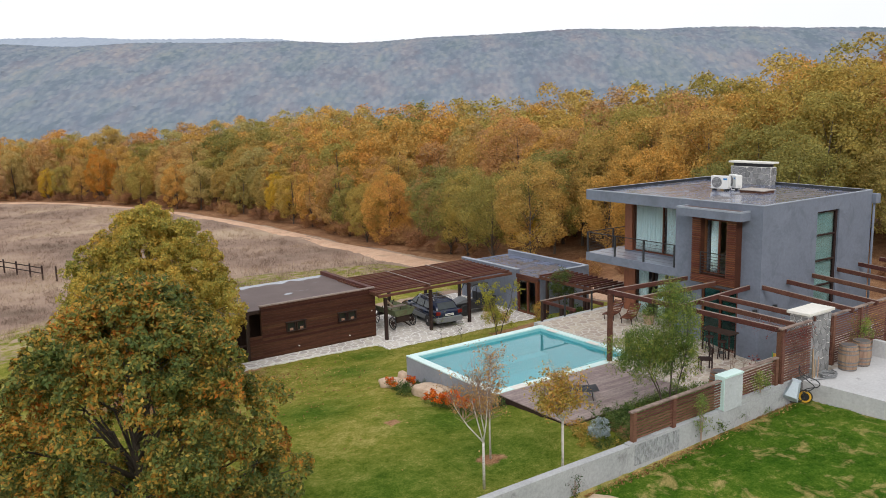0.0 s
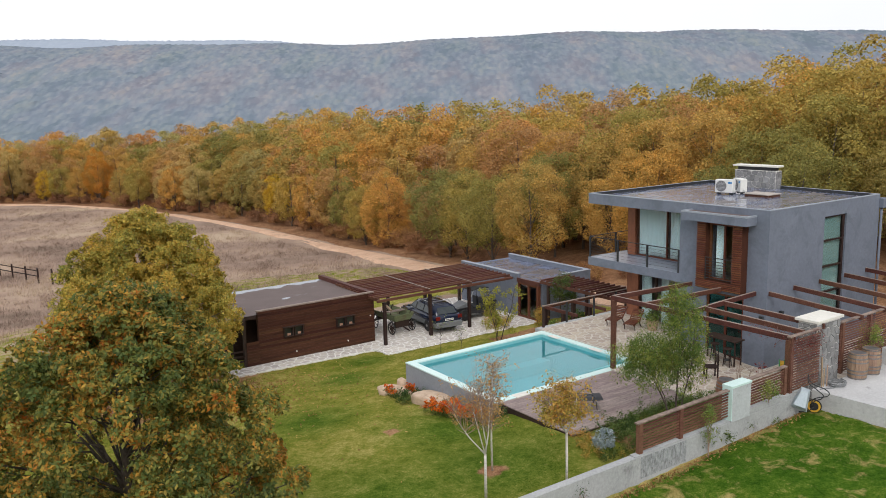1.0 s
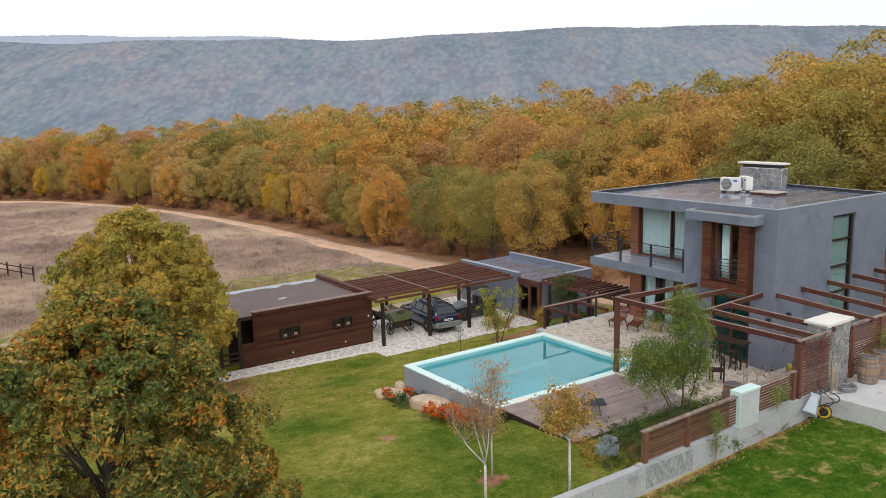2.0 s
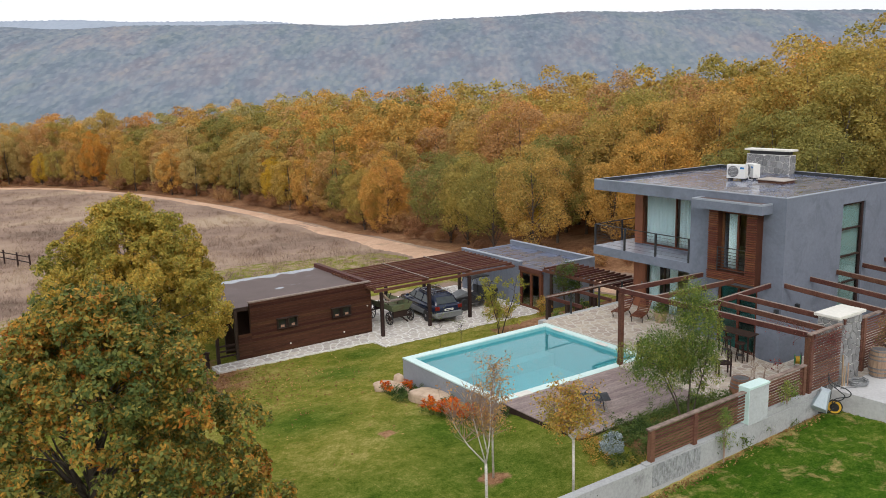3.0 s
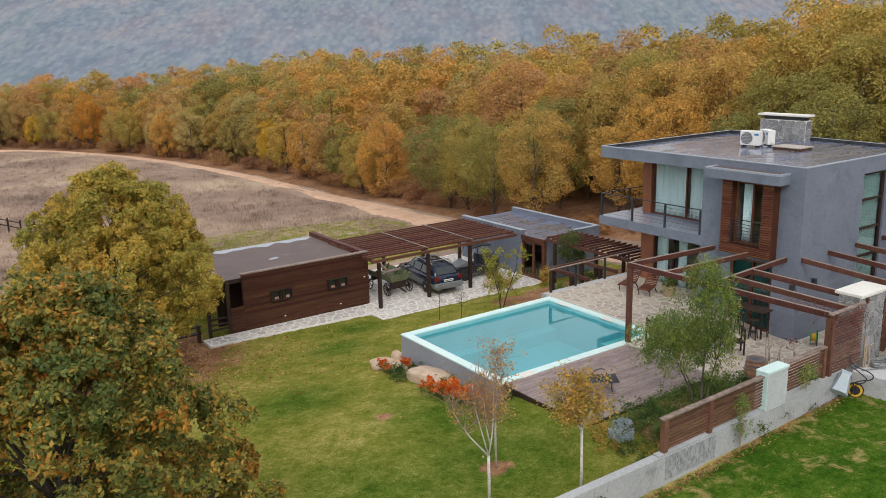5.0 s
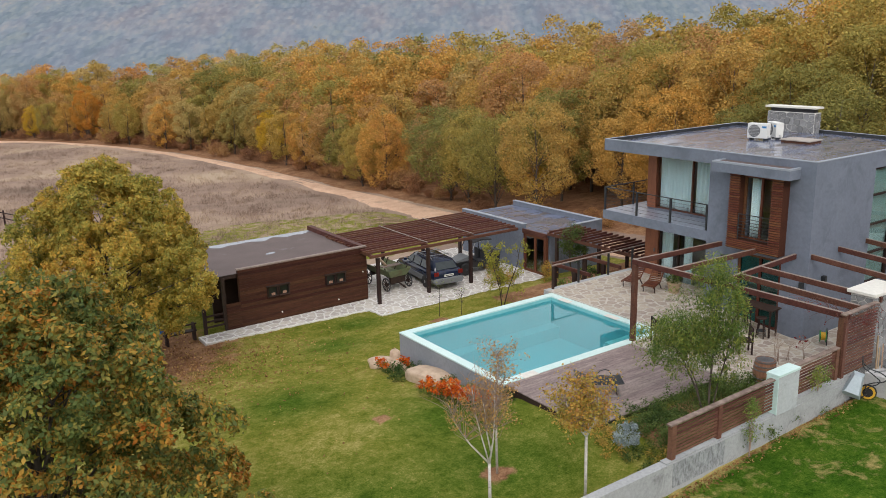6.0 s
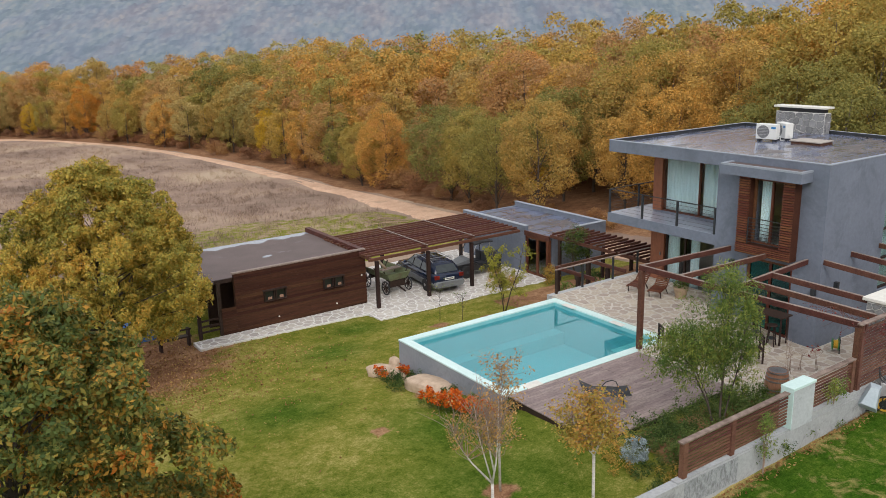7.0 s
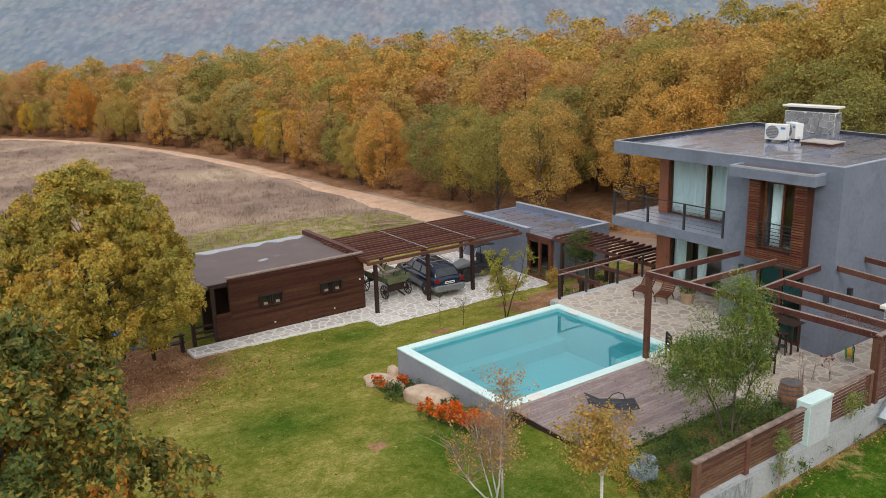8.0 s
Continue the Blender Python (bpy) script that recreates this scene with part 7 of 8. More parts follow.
# tail at y = -2.35, bonnet at +2.35
part("body", loft([hull(-2.33, 0.74, 0.5, 0.93), hull(-2.2, 0.84, 0.42, 1.0), hull(-1.4, 0.87, 0.4, 1.0), hull(0, 0.87, 0.4, 0.98), hull(0.9, 0.86, 0.4, 0.96), hull(1.1, 0.86, 0.4, 0.93), hull(2.1, 0.8, 0.42, 0.78), hull(2.33, 0.66, 0.46, 0.68)]), "car_blue", car, "dark blue painted body", True)


def cabin(y, hw0, hw1, z0, z1):
    return [(-hw0, y, z0), (hw0, y, z0), (hw1 + 0.02, y, z1 - 0.08), (hw1 - 0.1, y, z1), (-hw1 + 0.1, y, z1), (-hw1 - 0.02, y, z1 - 0.08)]


cab = part("cabin", loft([cabin(-2.12, 0.72, 0.66, 0.96, 1.02), cabin(-1.75, 0.76, 0.6, 0.97, 1.42), cabin(-1.2, 0.78, 0.6, 0.98, 1.48), cabin(0.0, 0.78, 0.6, 0.96, 1.5), cabin(0.45, 0.78, 0.58, 0.94, 1.46), cabin(1.25, 0.76, 0.7, 0.9, 0.95)]), "car_blue", car, "dark blue roof and pillars", True)
M["car_glass"] = surface("dark_car_glass", (0.02, 0.028, 0.03), (0.04, 0.05, 0.055), fine=3, coarse=0.5, rough=(0.04, 0.07), bump=0)


def quad(pts, depth=0.012):
    bm = bmesh.new()
    p = [Vector(q) for q in pts]
    nrm = (p[1] - p[0]).cross(p[2] - p[0]).normalized()
    a = [bm.verts.new(q) for q in p]
    b = [bm.verts.new(q + nrm * depth) for q in p]
    bm.faces.new(b)
    bm.faces.new(a[::-1])
    for k in range(len(p)):
        j = (k + 1) % len(p)
        bm.faces.new((a[k], a[j], b[j], b[k]))
    return bm


for s in (-1, 1):
    for y0, y1, t0, t1 in ((-1.55, -0.75, -1.5, -0.75), (-0.65, 0.15, -0.65, 0.12), (0.25, 0.95, 0.22, 0.45)):
        pts = [(s * 0.795, y0, 1.03), (s * 0.795, y1, 1.02), (s * 0.66, t1, 1.38), (s * 0.66, t0, 1.36)]
        part("side_window", quad(pts if s > 0 else pts[::-1]), "car_glass", cab, "dark side window")
part("rear_window", quad([(-0.58, -2.125, 1.05), (0.58, -2.125, 1.05), (0.5, -1.82, 1.36), (-0.5, -1.82, 1.36)]), "car_glass", cab, "dark rear window")
part("windscreen", quad([(0.64, 1.18, 1.0), (-0.64, 1.18, 1.0), (-0.52, 0.56, 1.41), (0.52, 0.56, 1.41)]), "car_glass", cab, "windscreen")
part("rear_bumper", loft([hull(-2.42, 0.72, 0.36, 0.62, 0.08, 0), hull(-2.36, 0.83, 0.34, 0.66, 0.08, 0), hull(-2.05, 0.885, 0.34, 0.66, 0.08, 0)]), "car_grey", car, "grey bumper")
for s in (-1, 1):
    part("sill_cladding", boxm(s * 0.86 - 0.035, s * 0.86 + 0.035, -1.95, 1.95, 0.34, 0.62, 0.02), "car_grey", car, "grey lower cladding")
    part("tail_light", boxm(s * 0.68 - 0.13, s * 0.68 + 0.13, -2.345, -2.25, 0.78, 0.98, 0.02), "tail", car, "red tail light")
    part("roof_rail", tube(bmesh.new(), [(s * 0.56, -1.6, 1.46), (s * 0.56, -1.5, 1.54), (s * 0.56, 0.2, 1.56), (s * 0.56, 0.3, 1.5)], 0.018, 8), "alu", car, "silver roof rail")
    part("mirror", boxm(s * 0.93 - 0.09, s * 0.93 + 0.09, 0.82, 0.92, 0.98, 1.1, 0.02), "car_blue", car)
for y in (-1.2, -0.2):
    part("roof_bar", boxm(-0.62, 0.62, y - 0.03, y + 0.03, 1.57, 1.6, 0.008), "alu", car, "silver roof bar")
pl = part("number_plate", boxm(-0.26, 0.26, -2.36, -2.33, 0.72, 0.83), "white_metal", car, "pale plate with dark bars")
part("plate_bar", boxm(-0.2, 0.2, -2.366, -2.36, 0.755, 0.795), "black", pl)


def wheel(r, w, spokes, parent, at, tyre="tyre", rim="alu", rim_label="silver alloy rim"):
    tyre_ob = part("wheel", lathe(bmesh.new(), (0, 0, -w / 2), [(r * 0.66, 0), (r * 0.95, 0.0), (r, w * 0.2), (r, w * 0.8), (r * 0.95, w), (r * 0.66, w)], 22), tyre, None, "black tyre", False)
    tyre_ob.parent = parent
    tyre_ob.matrix_basis = Matrix.Translation(at) @ pose(0, 0, 0, 0, 90, 0)
    q = part("rim", lathe(bmesh.new(), (0, 0, -w / 2 - 0.004), [(0.06, 0), (r * 0.66, 0.03), (r * 0.66, w - 0.03), (0.06, w + 0.008)], 18), rim, None, rim_label)
    q.parent = tyre_ob
    return tyre_ob


for s in (-0.8, 0.8):
    for y in (-1.35, 1.3):
        wheel(0.33, 0.21, 5, car, (s, y, 0.33))
car.matrix_world = pose(2.95, 17.0, GZ, 0, 0, -7)

# horse cart
M["cart_green"] = surface("faded_green_paint", (0.1, 0.13, 0.06), (0.2, 0.23, 0.12), fine=10, coarse=1.5, rough=(0.6, 0.85), bump=0.2, stain=(0.15, 0.1, 0.06), stain_at=0.58, stain_scale=2)
cart = thing("horse_cart", "old wooden horse cart with faded green body", "cart", at=(0, 0, 0))
body = part("bed", boxm(-0.5, 0.5, -1.0, 1.2, 0.72, 0.78), "cart_green", cart)
for s in (-1, 1):
    part("side_board", quad([(s * 0.5, -1.0, 0.76), (s * 0.5, 1.2, 0.76), (s * 0.68, 1.35, 1.12), (s * 0.68, -1.1, 1.12)], 0.03 * s), "cart_green", cart, "flared green side board")
    for y in (-0.8, 0.1, 1.0):
        part("stake", beam(bmesh.new(), (s * 0.47, y, 0.7), (s * 0.72, y, 1.2), 0.04, 0.05), "wood_dark", cart)
part("end_board", quad([(-0.5, -1.0, 0.76), (0.5, -1.0, 0.76), (0.66, -1.12, 1.1), (-0.66, -1.12, 1.1)], 0.03), "cart_green", cart)
part("seat_board", boxm(-0.55, 0.55, -0.45, -0.1, 1.12, 1.16), "wood_top", cart, "weathered seat board")
for y, r in ((-0.85, 0.36), (0.95, 0.48)):
    part("axle", beam(bmesh.new(), (-0.72, y, r), (0.72, y, r), 0.07, 0.07), "wood_dark", cart)
    part("bolster", boxm(-0.45, 0.45, y - 0.08, y + 0.08, r, 0.72), "wood_dark", cart)
    for s in (-0.68, 0.68):
        bm = ring(bmesh.new(), (0, 0, 0), r - 0.03, 0.03, (1, 0, 0), 20)
        w = part("wheel", bm, "steel_dark", None, "iron-tyred spoked wheel")
        w.parent = cart
        w.matrix_basis = Matrix.Translation((s, y, r))
        for k in range(10):
            a = 2 * math.pi * k / 10
            sp = part("spoke", beam(bmesh.new(), (0, 0, 0), (0, (r - 0.03) * math.cos(a), (r - 0.03) * math.sin(a)), 0.03, 0.03), "wood_dark", None)
            sp.parent = w
        hb = part("hub", tube(bmesh.new(), [(-0.08, 0, 0), (0.08, 0, 0)], 0.07, 10), "wood_dark", None)
        hb.parent = w
part("shaft", beam(bmesh.new(), (0, -0.9, 0.4), (0, -1.6, 0.25), 0.06, 0.06), "wood_dark", cart)
part("log", tube(bmesh.new(), [(-0.3, -0.3, 1.2), (0.1, 0.9, 1.25)], 0.07, 8), "barrel", cart)
cart.matrix_world = pose(0.62, 17.3, GZ, 0, 0, 3)

# off-road buggy
bug = thing("utility_buggy", "black off-road utility buggy with canopy roof", "buggy", at=(0, 0, 0))
part("chassis", loft([[(-1.3, y, z) for y, z in ((-0.45, 0.4), (0.45, 0.4), (0.5, 0.7), (-0.5, 0.7))], [(-0.4, y, z) for y, z in ((-0.6, 0.35), (0.6, 0.35), (0.62, 0.78), (-0.62, 0.78))], [(0.2, y, z) for y, z in ((-0.62, 0.32), (0.62, 0.32), (0.62, 0.5), (-0.62, 0.5))], [(1.35, y, z) for y, z in ((-0.6, 0.45), (0.6, 0.45), (0.62, 0.8), (-0.62, 0.8))]]), "black", bug)
part("bonnet", loft([[(-1.28, y, z) for y, z in ((-0.4, 0.65), (0.4, 0.65), (0.36, 0.76), (-0.36, 0.76))], [(-0.5, y, z) for y, z in ((-0.55, 0.75), (0.55, 0.75), (0.5, 0.98), (-0.5, 0.98))]]), "car_grey", bug, "dull green-grey bonnet")
for y in (-0.3, 0.3):
    part("seat", boxm(0.0, 0.45, y - 0.24, y + 0.24, 0.55, 0.68, 0.03), "cloth_black", bug)
    part("seat_back", boxm(0.4, 0.52, y - 0.24, y + 0.24, 0.62, 1.15, 0.03), "cloth_black", bug)
for y in (-0.58, 0.58):
    part("roll_bar", tube(bmesh.new(), [(-0.62, y, 0.8), (-0.15, y * 0.92, 1.72), (0.65, y * 0.92, 1.76), (0.75, y, 0.6)], 0.025, 8), "alu" if y < 0 else "steel_dark", bug)
part("canopy", loft([[(-0.3, y, z) for y, z in ((-0.62, 1.7), (0.62, 1.7), (0.58, 1.76), (-0.58, 1.76))], [(0.2, y, z) for y, z in ((-0.64, 1.78), (0.64, 1.78), (0.58, 1.86), (-0.58, 1.86))], [(0.85, y, z) for y, z in ((-0.62, 1.74), (0.62, 1.74), (0.58, 1.8), (-0.58, 1.8))]]), "black", bug, "black canopy roof")
part("cargo_bed", boxm(0.62, 1.4, -0.62, 0.62, 0.78, 0.98, 0.03), "black", bug)
for x in (-0.85, 0.95):
    for y in (-0.62, 0.62):
        w = wheel(0.33, 0.26, 4, bug, (x, y, 0.33), rim="steel_dark", rim_label="dark steel rim")
        w.matrix_basis = Matrix.Translation((x, y, 0.33)) @ pose(0, 0, 0, 90, 0, 0)
bug.matrix_world = pose(5.75, 16.75, GZ, 0, 0, -6)


# ---------------------------------------------------------------- garden plants
def gz_at(x, y):
    return float(ground_height(x, y))


def twig_tree(seed, stems, twigs, leaves, material, label, category="tree", bark="birch", name="young_tree", group="", leaf=0.06, aspect=0.6, droop=0.5, at=(0, 0, 0), spread=0.16, skip=0, reach=(0.25, 0.7), bare_top=99.0):
    """A slim tree: stems as point lists with radii, thin twigs off them, small leaves at the twigs."""
    rng = np.random.RandomState(seed)
    t = thing(name, label, category, group, at=at)
    bm = bmesh.new()
    ends = []
    for pts, r0, r1 in stems:
        n = len(pts)
        tube(bm, pts, [r0 + (r1 - r0) * k / (n - 1) for k in range(n)], 8)
    o = part("trunk", bm, bark, None, "", True)
    o.parent = t
    bm = bmesh.new()
    for k in range(twigs):
        pts, r0, r1 = stems[rng.randint(skip, len(stems))]
        if len(pts) < 3:
            continue
        u = rng.uniform(0.35, 1.0) * (len(pts) - 1)
        j = min(int(u), len(pts) - 2)
        a = np.array(pts[j]) + (np.array(pts[j + 1]) - np.array(pts[j])) * (u - j)
        d = rng.randn(3) * np.array([1, 1, 0.35]) + np.array([0, 0, 0.9 - droop])
        d /= np.linalg.norm(d)
        L = rng.uniform(*reach)
        b = a + d * L * 0.5 + rng.randn(3) * 0.04
        c = a + d * L + np.array([0, 0, -droop * 0.15]) + rng.randn(3) * 0.06
        tube(bm, [a, b, c], [0.008, 0.005, 0.002], 4, False)
        ends += [b * 0.4 + c * 0.6, c]
    o = part("twig", bm, "bark" if bark == "bark" else "twig", None, "", True)
    o.parent = t
    tagged(o, "fine reddish twigs", kind="stuff")
    ends = [e for e in ends if e[2] < bare_top or rng.rand() < 0.3]
    if leaves:
        o = new("crown", leaves_mesh("crown", ends, [spread] * len(ends), leaves, leaf, rng, material, droop * 2, 1.0, aspect))
        o.parent = t
    return t


M["vine_stem"] = surface("dark_red_vine_bark", (0.1, 0.045, 0.04), (0.19, 0.09, 0.08), fine=10, coarse=3, rough=(0.6, 0.8), bump=0.1)
M["twig"] = surface("reddish_twig_bark", (0.22, 0.14, 0.105), (0.38, 0.28, 0.225), fine=10, coarse=3, rough=(0.6, 0.8), bump=0.1)

z = gz_at(-10.15, -5.05)
twig_tree(41, [([(0, 0, -0.1), (0.0, 0.0, 0.7), (0.02, 0.03, 1.0 - z)], 0.04, 0.034),
               ([(0.02, 0.03, 1.0 - z), (-0.34, 0.25, 1.5 - z), (-0.6, 0.42, 2.0 - z), (-0.7, 0.5, 2.45 - z)], 0.024, 0.006),
               ([(0.02, 0.03, 1.0 - z), (-0.1, 0.12, 1.6 - z), (-0.22, 0.2, 2.2 - z), (-0.26, 0.24, 2.8 - z)], 0.02, 0.005),
               ([(0.02, 0.03, 1.0 - z), (0.12, 0.02, 1.5 - z), (0.2, 0.05, 2.1 - z), (0.24, 0.08, 2.8 - z)], 0.024, 0.006),
               ([(0.06, 0.03, 1.3 - z), (0.02, 0.1, 1.7 - z), (0.0, 0.14, 2.2 - z), (-0.05, 0.2, 2.7 - z)], 0.02, 0.006)],
          190, 6, "leaf_brown", "young birch with forked white trunk and few withered leaves", group="lawn saplings", name="birch_tree", droop=-0.55, leaf=0.06, skip=1, reach=(0.3, 0.8), spread=0.11, bare_top=2.35 - z, at=(-10.15, -5.05, z))
z = gz_at(-8.75, -3.55)
twig_tree(42, [([(0, 0, -0.1), (0.0, 0.02, 0.9), (0.02, 0.03, 1.6), (0.06, 0.0, 2.2), (0.05, 0.02, 3.2)], 0.034, 0.006)], 130, 6, "leaf_brown", "slender birch with thinning brown leaves", group="lawn saplings", name="birch_tree", droop=0.0, leaf=0.06, at=(-8.75, -3.55, z))
z = gz_at(-8.05, -5.9)
fk = 1.36 - z
twig_tree(43, [([(0, 0, -0.1), (0.01, 0, 0.5), (0.0, 0.0, fk)], 0.036, 0.032),
               ([(0, 0, fk), (-0.18, 0.1, fk + 0.25), (-0.34, 0.22, fk + 0.6), (-0.4, 0.25, fk + 0.9)], 0.03, 0.01),
               ([(0, 0, fk), (0.14, -0.06, fk + 0.3), (0.24, -0.12, fk + 0.7), (0.25, -0.12, fk + 1.0)], 0.03, 0.01),
               ([(0, 0, fk), (0.02, 0.12, fk + 0.35), (0.0, 0.2, fk + 0.8), (0.05, 0.22, fk + 1.15)], 0.03, 0.008),
               ([(-0.1, 0.05, fk + 0.15), (-0.35, -0.15, fk + 0.4), (-0.45, -0.2, fk + 0.7)], 0.02, 0.008)],
          200, 12, "leaf_yellow", "small round tree with pale trunk and yellowing leaves", group="lawn saplings", droop=0.25, leaf=0.07, at=(-8.05, -5.9, z), spread=0.17, skip=1, reach=(0.22, 0.62))

# willow beside the deck
z = gz_at(-2.45, -4.75)
rng = np.random.RandomState(51)
cl = np.vstack([crown_clumps(rng, 70, (-0.72, 0.75, 2.25), (0.85, 0.85, 1.15), -0.95, 0.25), crown_clumps(rng, 105, (0.28, 0.05, 2.5), (0.8, 0.8, 1.6), -0.95, 0.25),
                np.stack([0.23 + 0.14 * rng.randn(8), 0.1 + 0.14 * rng.randn(8), rng.uniform(3.9, 4.5, 8)], 1)])
bm = bmesh.new()
STEMS = [[(0.03, -0.02, -0.15), (0.05, 0.0, 0.8), (0.16, 0.02, 1.8), (0.25, 0.06, 3.9)], [(-0.04, 0.03, -0.15), (-0.2, 0.22, 0.7), (-0.5, 0.5, 1.6), (-0.75, 0.8, 3.0)], [(-0.02, 0.08, -0.15), (-0.1, 0.35, 0.9), (-0.3, 0.7, 1.7), (-0.35, 0.9, 2.6)], [(0.08, -0.03, -0.15), (0.2, -0.15, 0.9), (0.4, -0.25, 1.8), (0.5, -0.3, 3.0)]]
for st, r in zip(STEMS, (0.036, 0.03, 0.02, 0.022)):
    tube(bm, st, [r, r * 0.85, r * 0.6, 0.006], 7)
for c in cl[::3]:
    a = min((Vector(st[k]).lerp(Vector(st[k + 1]), f) for st in STEMS for k in (1, 2) for f in (0.1, 0.4, 0.7)), key=lambda q: (q - Vector(c) + Vector((0, 0, 0.5))).length)
    tube(bm, [a, a.lerp(Vector(c), 0.5) + Vector((0, 0, 0.08)), c], [0.011, 0.007, 0.003], 5, False)
tm = mesh_of("trunk", bm, "bark_wood")
cm = leaves_mesh("crown", cl, 0.29 * (0.6 + 0.8 * rng.rand(len(cl))), 130, 0.09, rng, "leaf_willow_dark", 1.6, 1.25, 0.26)
tree("willow_tree", "feathery green willow-leaved tree with several thin stems beside the deck", (-2.5, -4.98, z), tm, cm, "garden trees")

# drooping peach saplings and thin whips on the lower lawn
z = gz_at(2.2, 9.8)
twig_tree(44, [([(0, 0, -0.1), (-0.1, 0.05, 0.9), (-0.35, 0.2, 2.0), (-0.45, 0.25, 3.0)], 0.03, 0.008), ([(0.05, 0, -0.1), (0.25, -0.15, 0.9), (0.6, -0.35, 2.0), (0.75, -0.45, 3.1)], 0.03, 0.008), ([(0, 0, 0.5), (0.1, 0.3, 1.3), (0.15, 0.5, 2.1)], 0.02, 0.008)],
          90, 9, "leaf_lime", "young fruit tree with long drooping yellow-green leaves", bark="bark", name="fruit_tree", droop=0.7, leaf=0.17, aspect=0.25, at=(2.2, 9.8, z), spread=0.17)
for x, y, h, s in ((-0.55, 10.9, 1.5, 45), (0.25, 10.3, 1.2, 46)):
    z = gz_at(x, y)
    twig_tree(s, [([(0, 0, -0.1), (0.02, 0.0, h * 0.4), (0.05, 0.03, h * 0.75), (0.06, 0.03, h)], 0.014, 0.005)], 14, 3, "leaf_willow", "thin newly planted sapling in a bare ring", bark="bark", name="sapling", group="lawn saplings", droop=0.0, leaf=0.05, at=(x, y, z), spread=0.08)
z = gz_at(8.0, 11.5)
rng = np.random.RandomState(52)
cl = crown_clumps(rng, 50, (0, 0, 1.75), (0.8, 0.8, 1.0), -0.9, 0.3)
tree("olive_tree", "small silvery olive-like tree beside the lower path", (8.3, 11.5, z), limb_mesh("trunk", rng, (0, 0, -0.15), 0.15, 2.2, cl, 0.05, "bark", 2, 0.1, 7), leaves_mesh("crown", cl, 0.26 * (0.7 + 0.6 * rng.rand(len(cl))), 70, 0.1, rng, "leaf_shrub", 0.3, 1.0, 0.35), "garden trees")


def shrub(seed, at, radii, n, per, leaf, mat, label, category="shrub", group="", spread=0.2, aspect=0.5, name="shrub"):
    rng = np.random.RandomState(seed)
    cl = crown_clumps(rng, n, (0, 0, radii[2] * 0.75), radii, -0.5, 0.35)
    t = new(name, leaves_mesh(name, cl, [spread] * n, per, leaf, rng, mat, 0.0, 0.9, aspect))
    t.matrix_world = Matrix.Translation(at)
    return tagged(t, label, category, group)


rng = np.random.RandomState(61)
k = 0
for x in np.arange(-4.7, 0.2, 0.52):
    for y in (-4.15, -4.7, -5.25, -5.8, -6.35):
        if y < -6 and x < -3.5 and rng.rand() < 0.5 or (abs(x + 2.45) < 0.3 and abs(y + 4.75) < 0.3):
            continue
        if x > -0.4 and y > -4.6:
            continue
        px, py = x + rng.uniform(-0.2, 0.2), y + rng.uniform(-0.2, 0.2)
        s = rng.uniform(0.75, 1.25)
        shrub(400 + k, (px, py, gz_at(px, py) - 0.05), (0.48 * s, 0.48 * s, 0.27 * s), 20, 46, 0.055, ("leaf_shrub", "leaf_shrub_pale", "leaf_shrub_pale")[k % 3], "low green shrub in the bed beside the deck", group="shrubs by the deck", spread=0.16)
        k += 1
shrub(480, (-5.45, -4.75, gz_at(-5.45, -4.75) - 0.02), (0.38, 0.38, 0.44), 40, 32, 0.09, "leaf_grey", "rounded silver-grey lavender bush", spread=0.11, aspect=0.2, name="lavender_bush")
shrub(481, (-0.2, -5.9, -0.1), (0.5, 0.5, 0.5), 22, 50, 0.12, "leaf_willow", "clump of yellow-green grass-like leaves", spread=0.22, aspect=0.12, name="grass_clump")

for k, (x, y) in enumerate(((-5.7, -4.0), (-5.0, -3.95), (-5.6, -5.2), (-5.2, -5.9), (-4.9, -5.2), (-5.9, -6.1), (-6.0, -4.6), (-4.6, -6.3))):
    shrub(700 + k, (x, y, gz_at(x, y) - 0.06), (0.42, 0.42, 0.17), 14, 40, 0.055, "leaf_shrub" if k % 3 else "leaf_yellow", "low straggling ground cover at the edge of the bed", group="ground cover by the deck", spread=0.15)

# creepers on fence and wall
for s, x, y, z0, h, w, mat in ((71, -3.5, -7.02, -0.25, 1.65, 0.34, "leaf_willow"), (72, -0.55, -6.98, 0.75, 0.75, 0.4, "leaf_willow"), (73, 5.7, -6.95, 1.1, 1.0, 0.4, "leaf_willow"), (74, -8.6, -6.97, -0.4, 0.8, 0.3, "leaf_shrub")):
    rng = np.random.RandomState(s)
    cl = np.stack([x + w * rng.randn(26) * 0.5, y + 0.05 * rng.randn(26) - 0.04, z0 + h * (0.3 + 0.7 * rng.rand(26))], 1)
    t = thing("climbing_plant", "leafy climber growing up the concrete wall and fence", "climber", "climbers", at=(x, y, z0))
    bm = bmesh.new()
    for c in cl[::3]:
        tube(bm, [(x, y, z0), (x + (c[0] - x) * 0.3, y, z0 + h * 0.4), tuple(c)], [0.012, 0.008, 0.003], 5, False)
    tagged(part("stem", bm, "twig", t), kind="stuff")
    part("foliage", bmesh.new(), mat, t).data = leaves_mesh("leaves", cl, [0.14] * 26, 26 if s != 74 else 4, 0.075, rng, mat, 0.8, 1.3, 0.3)
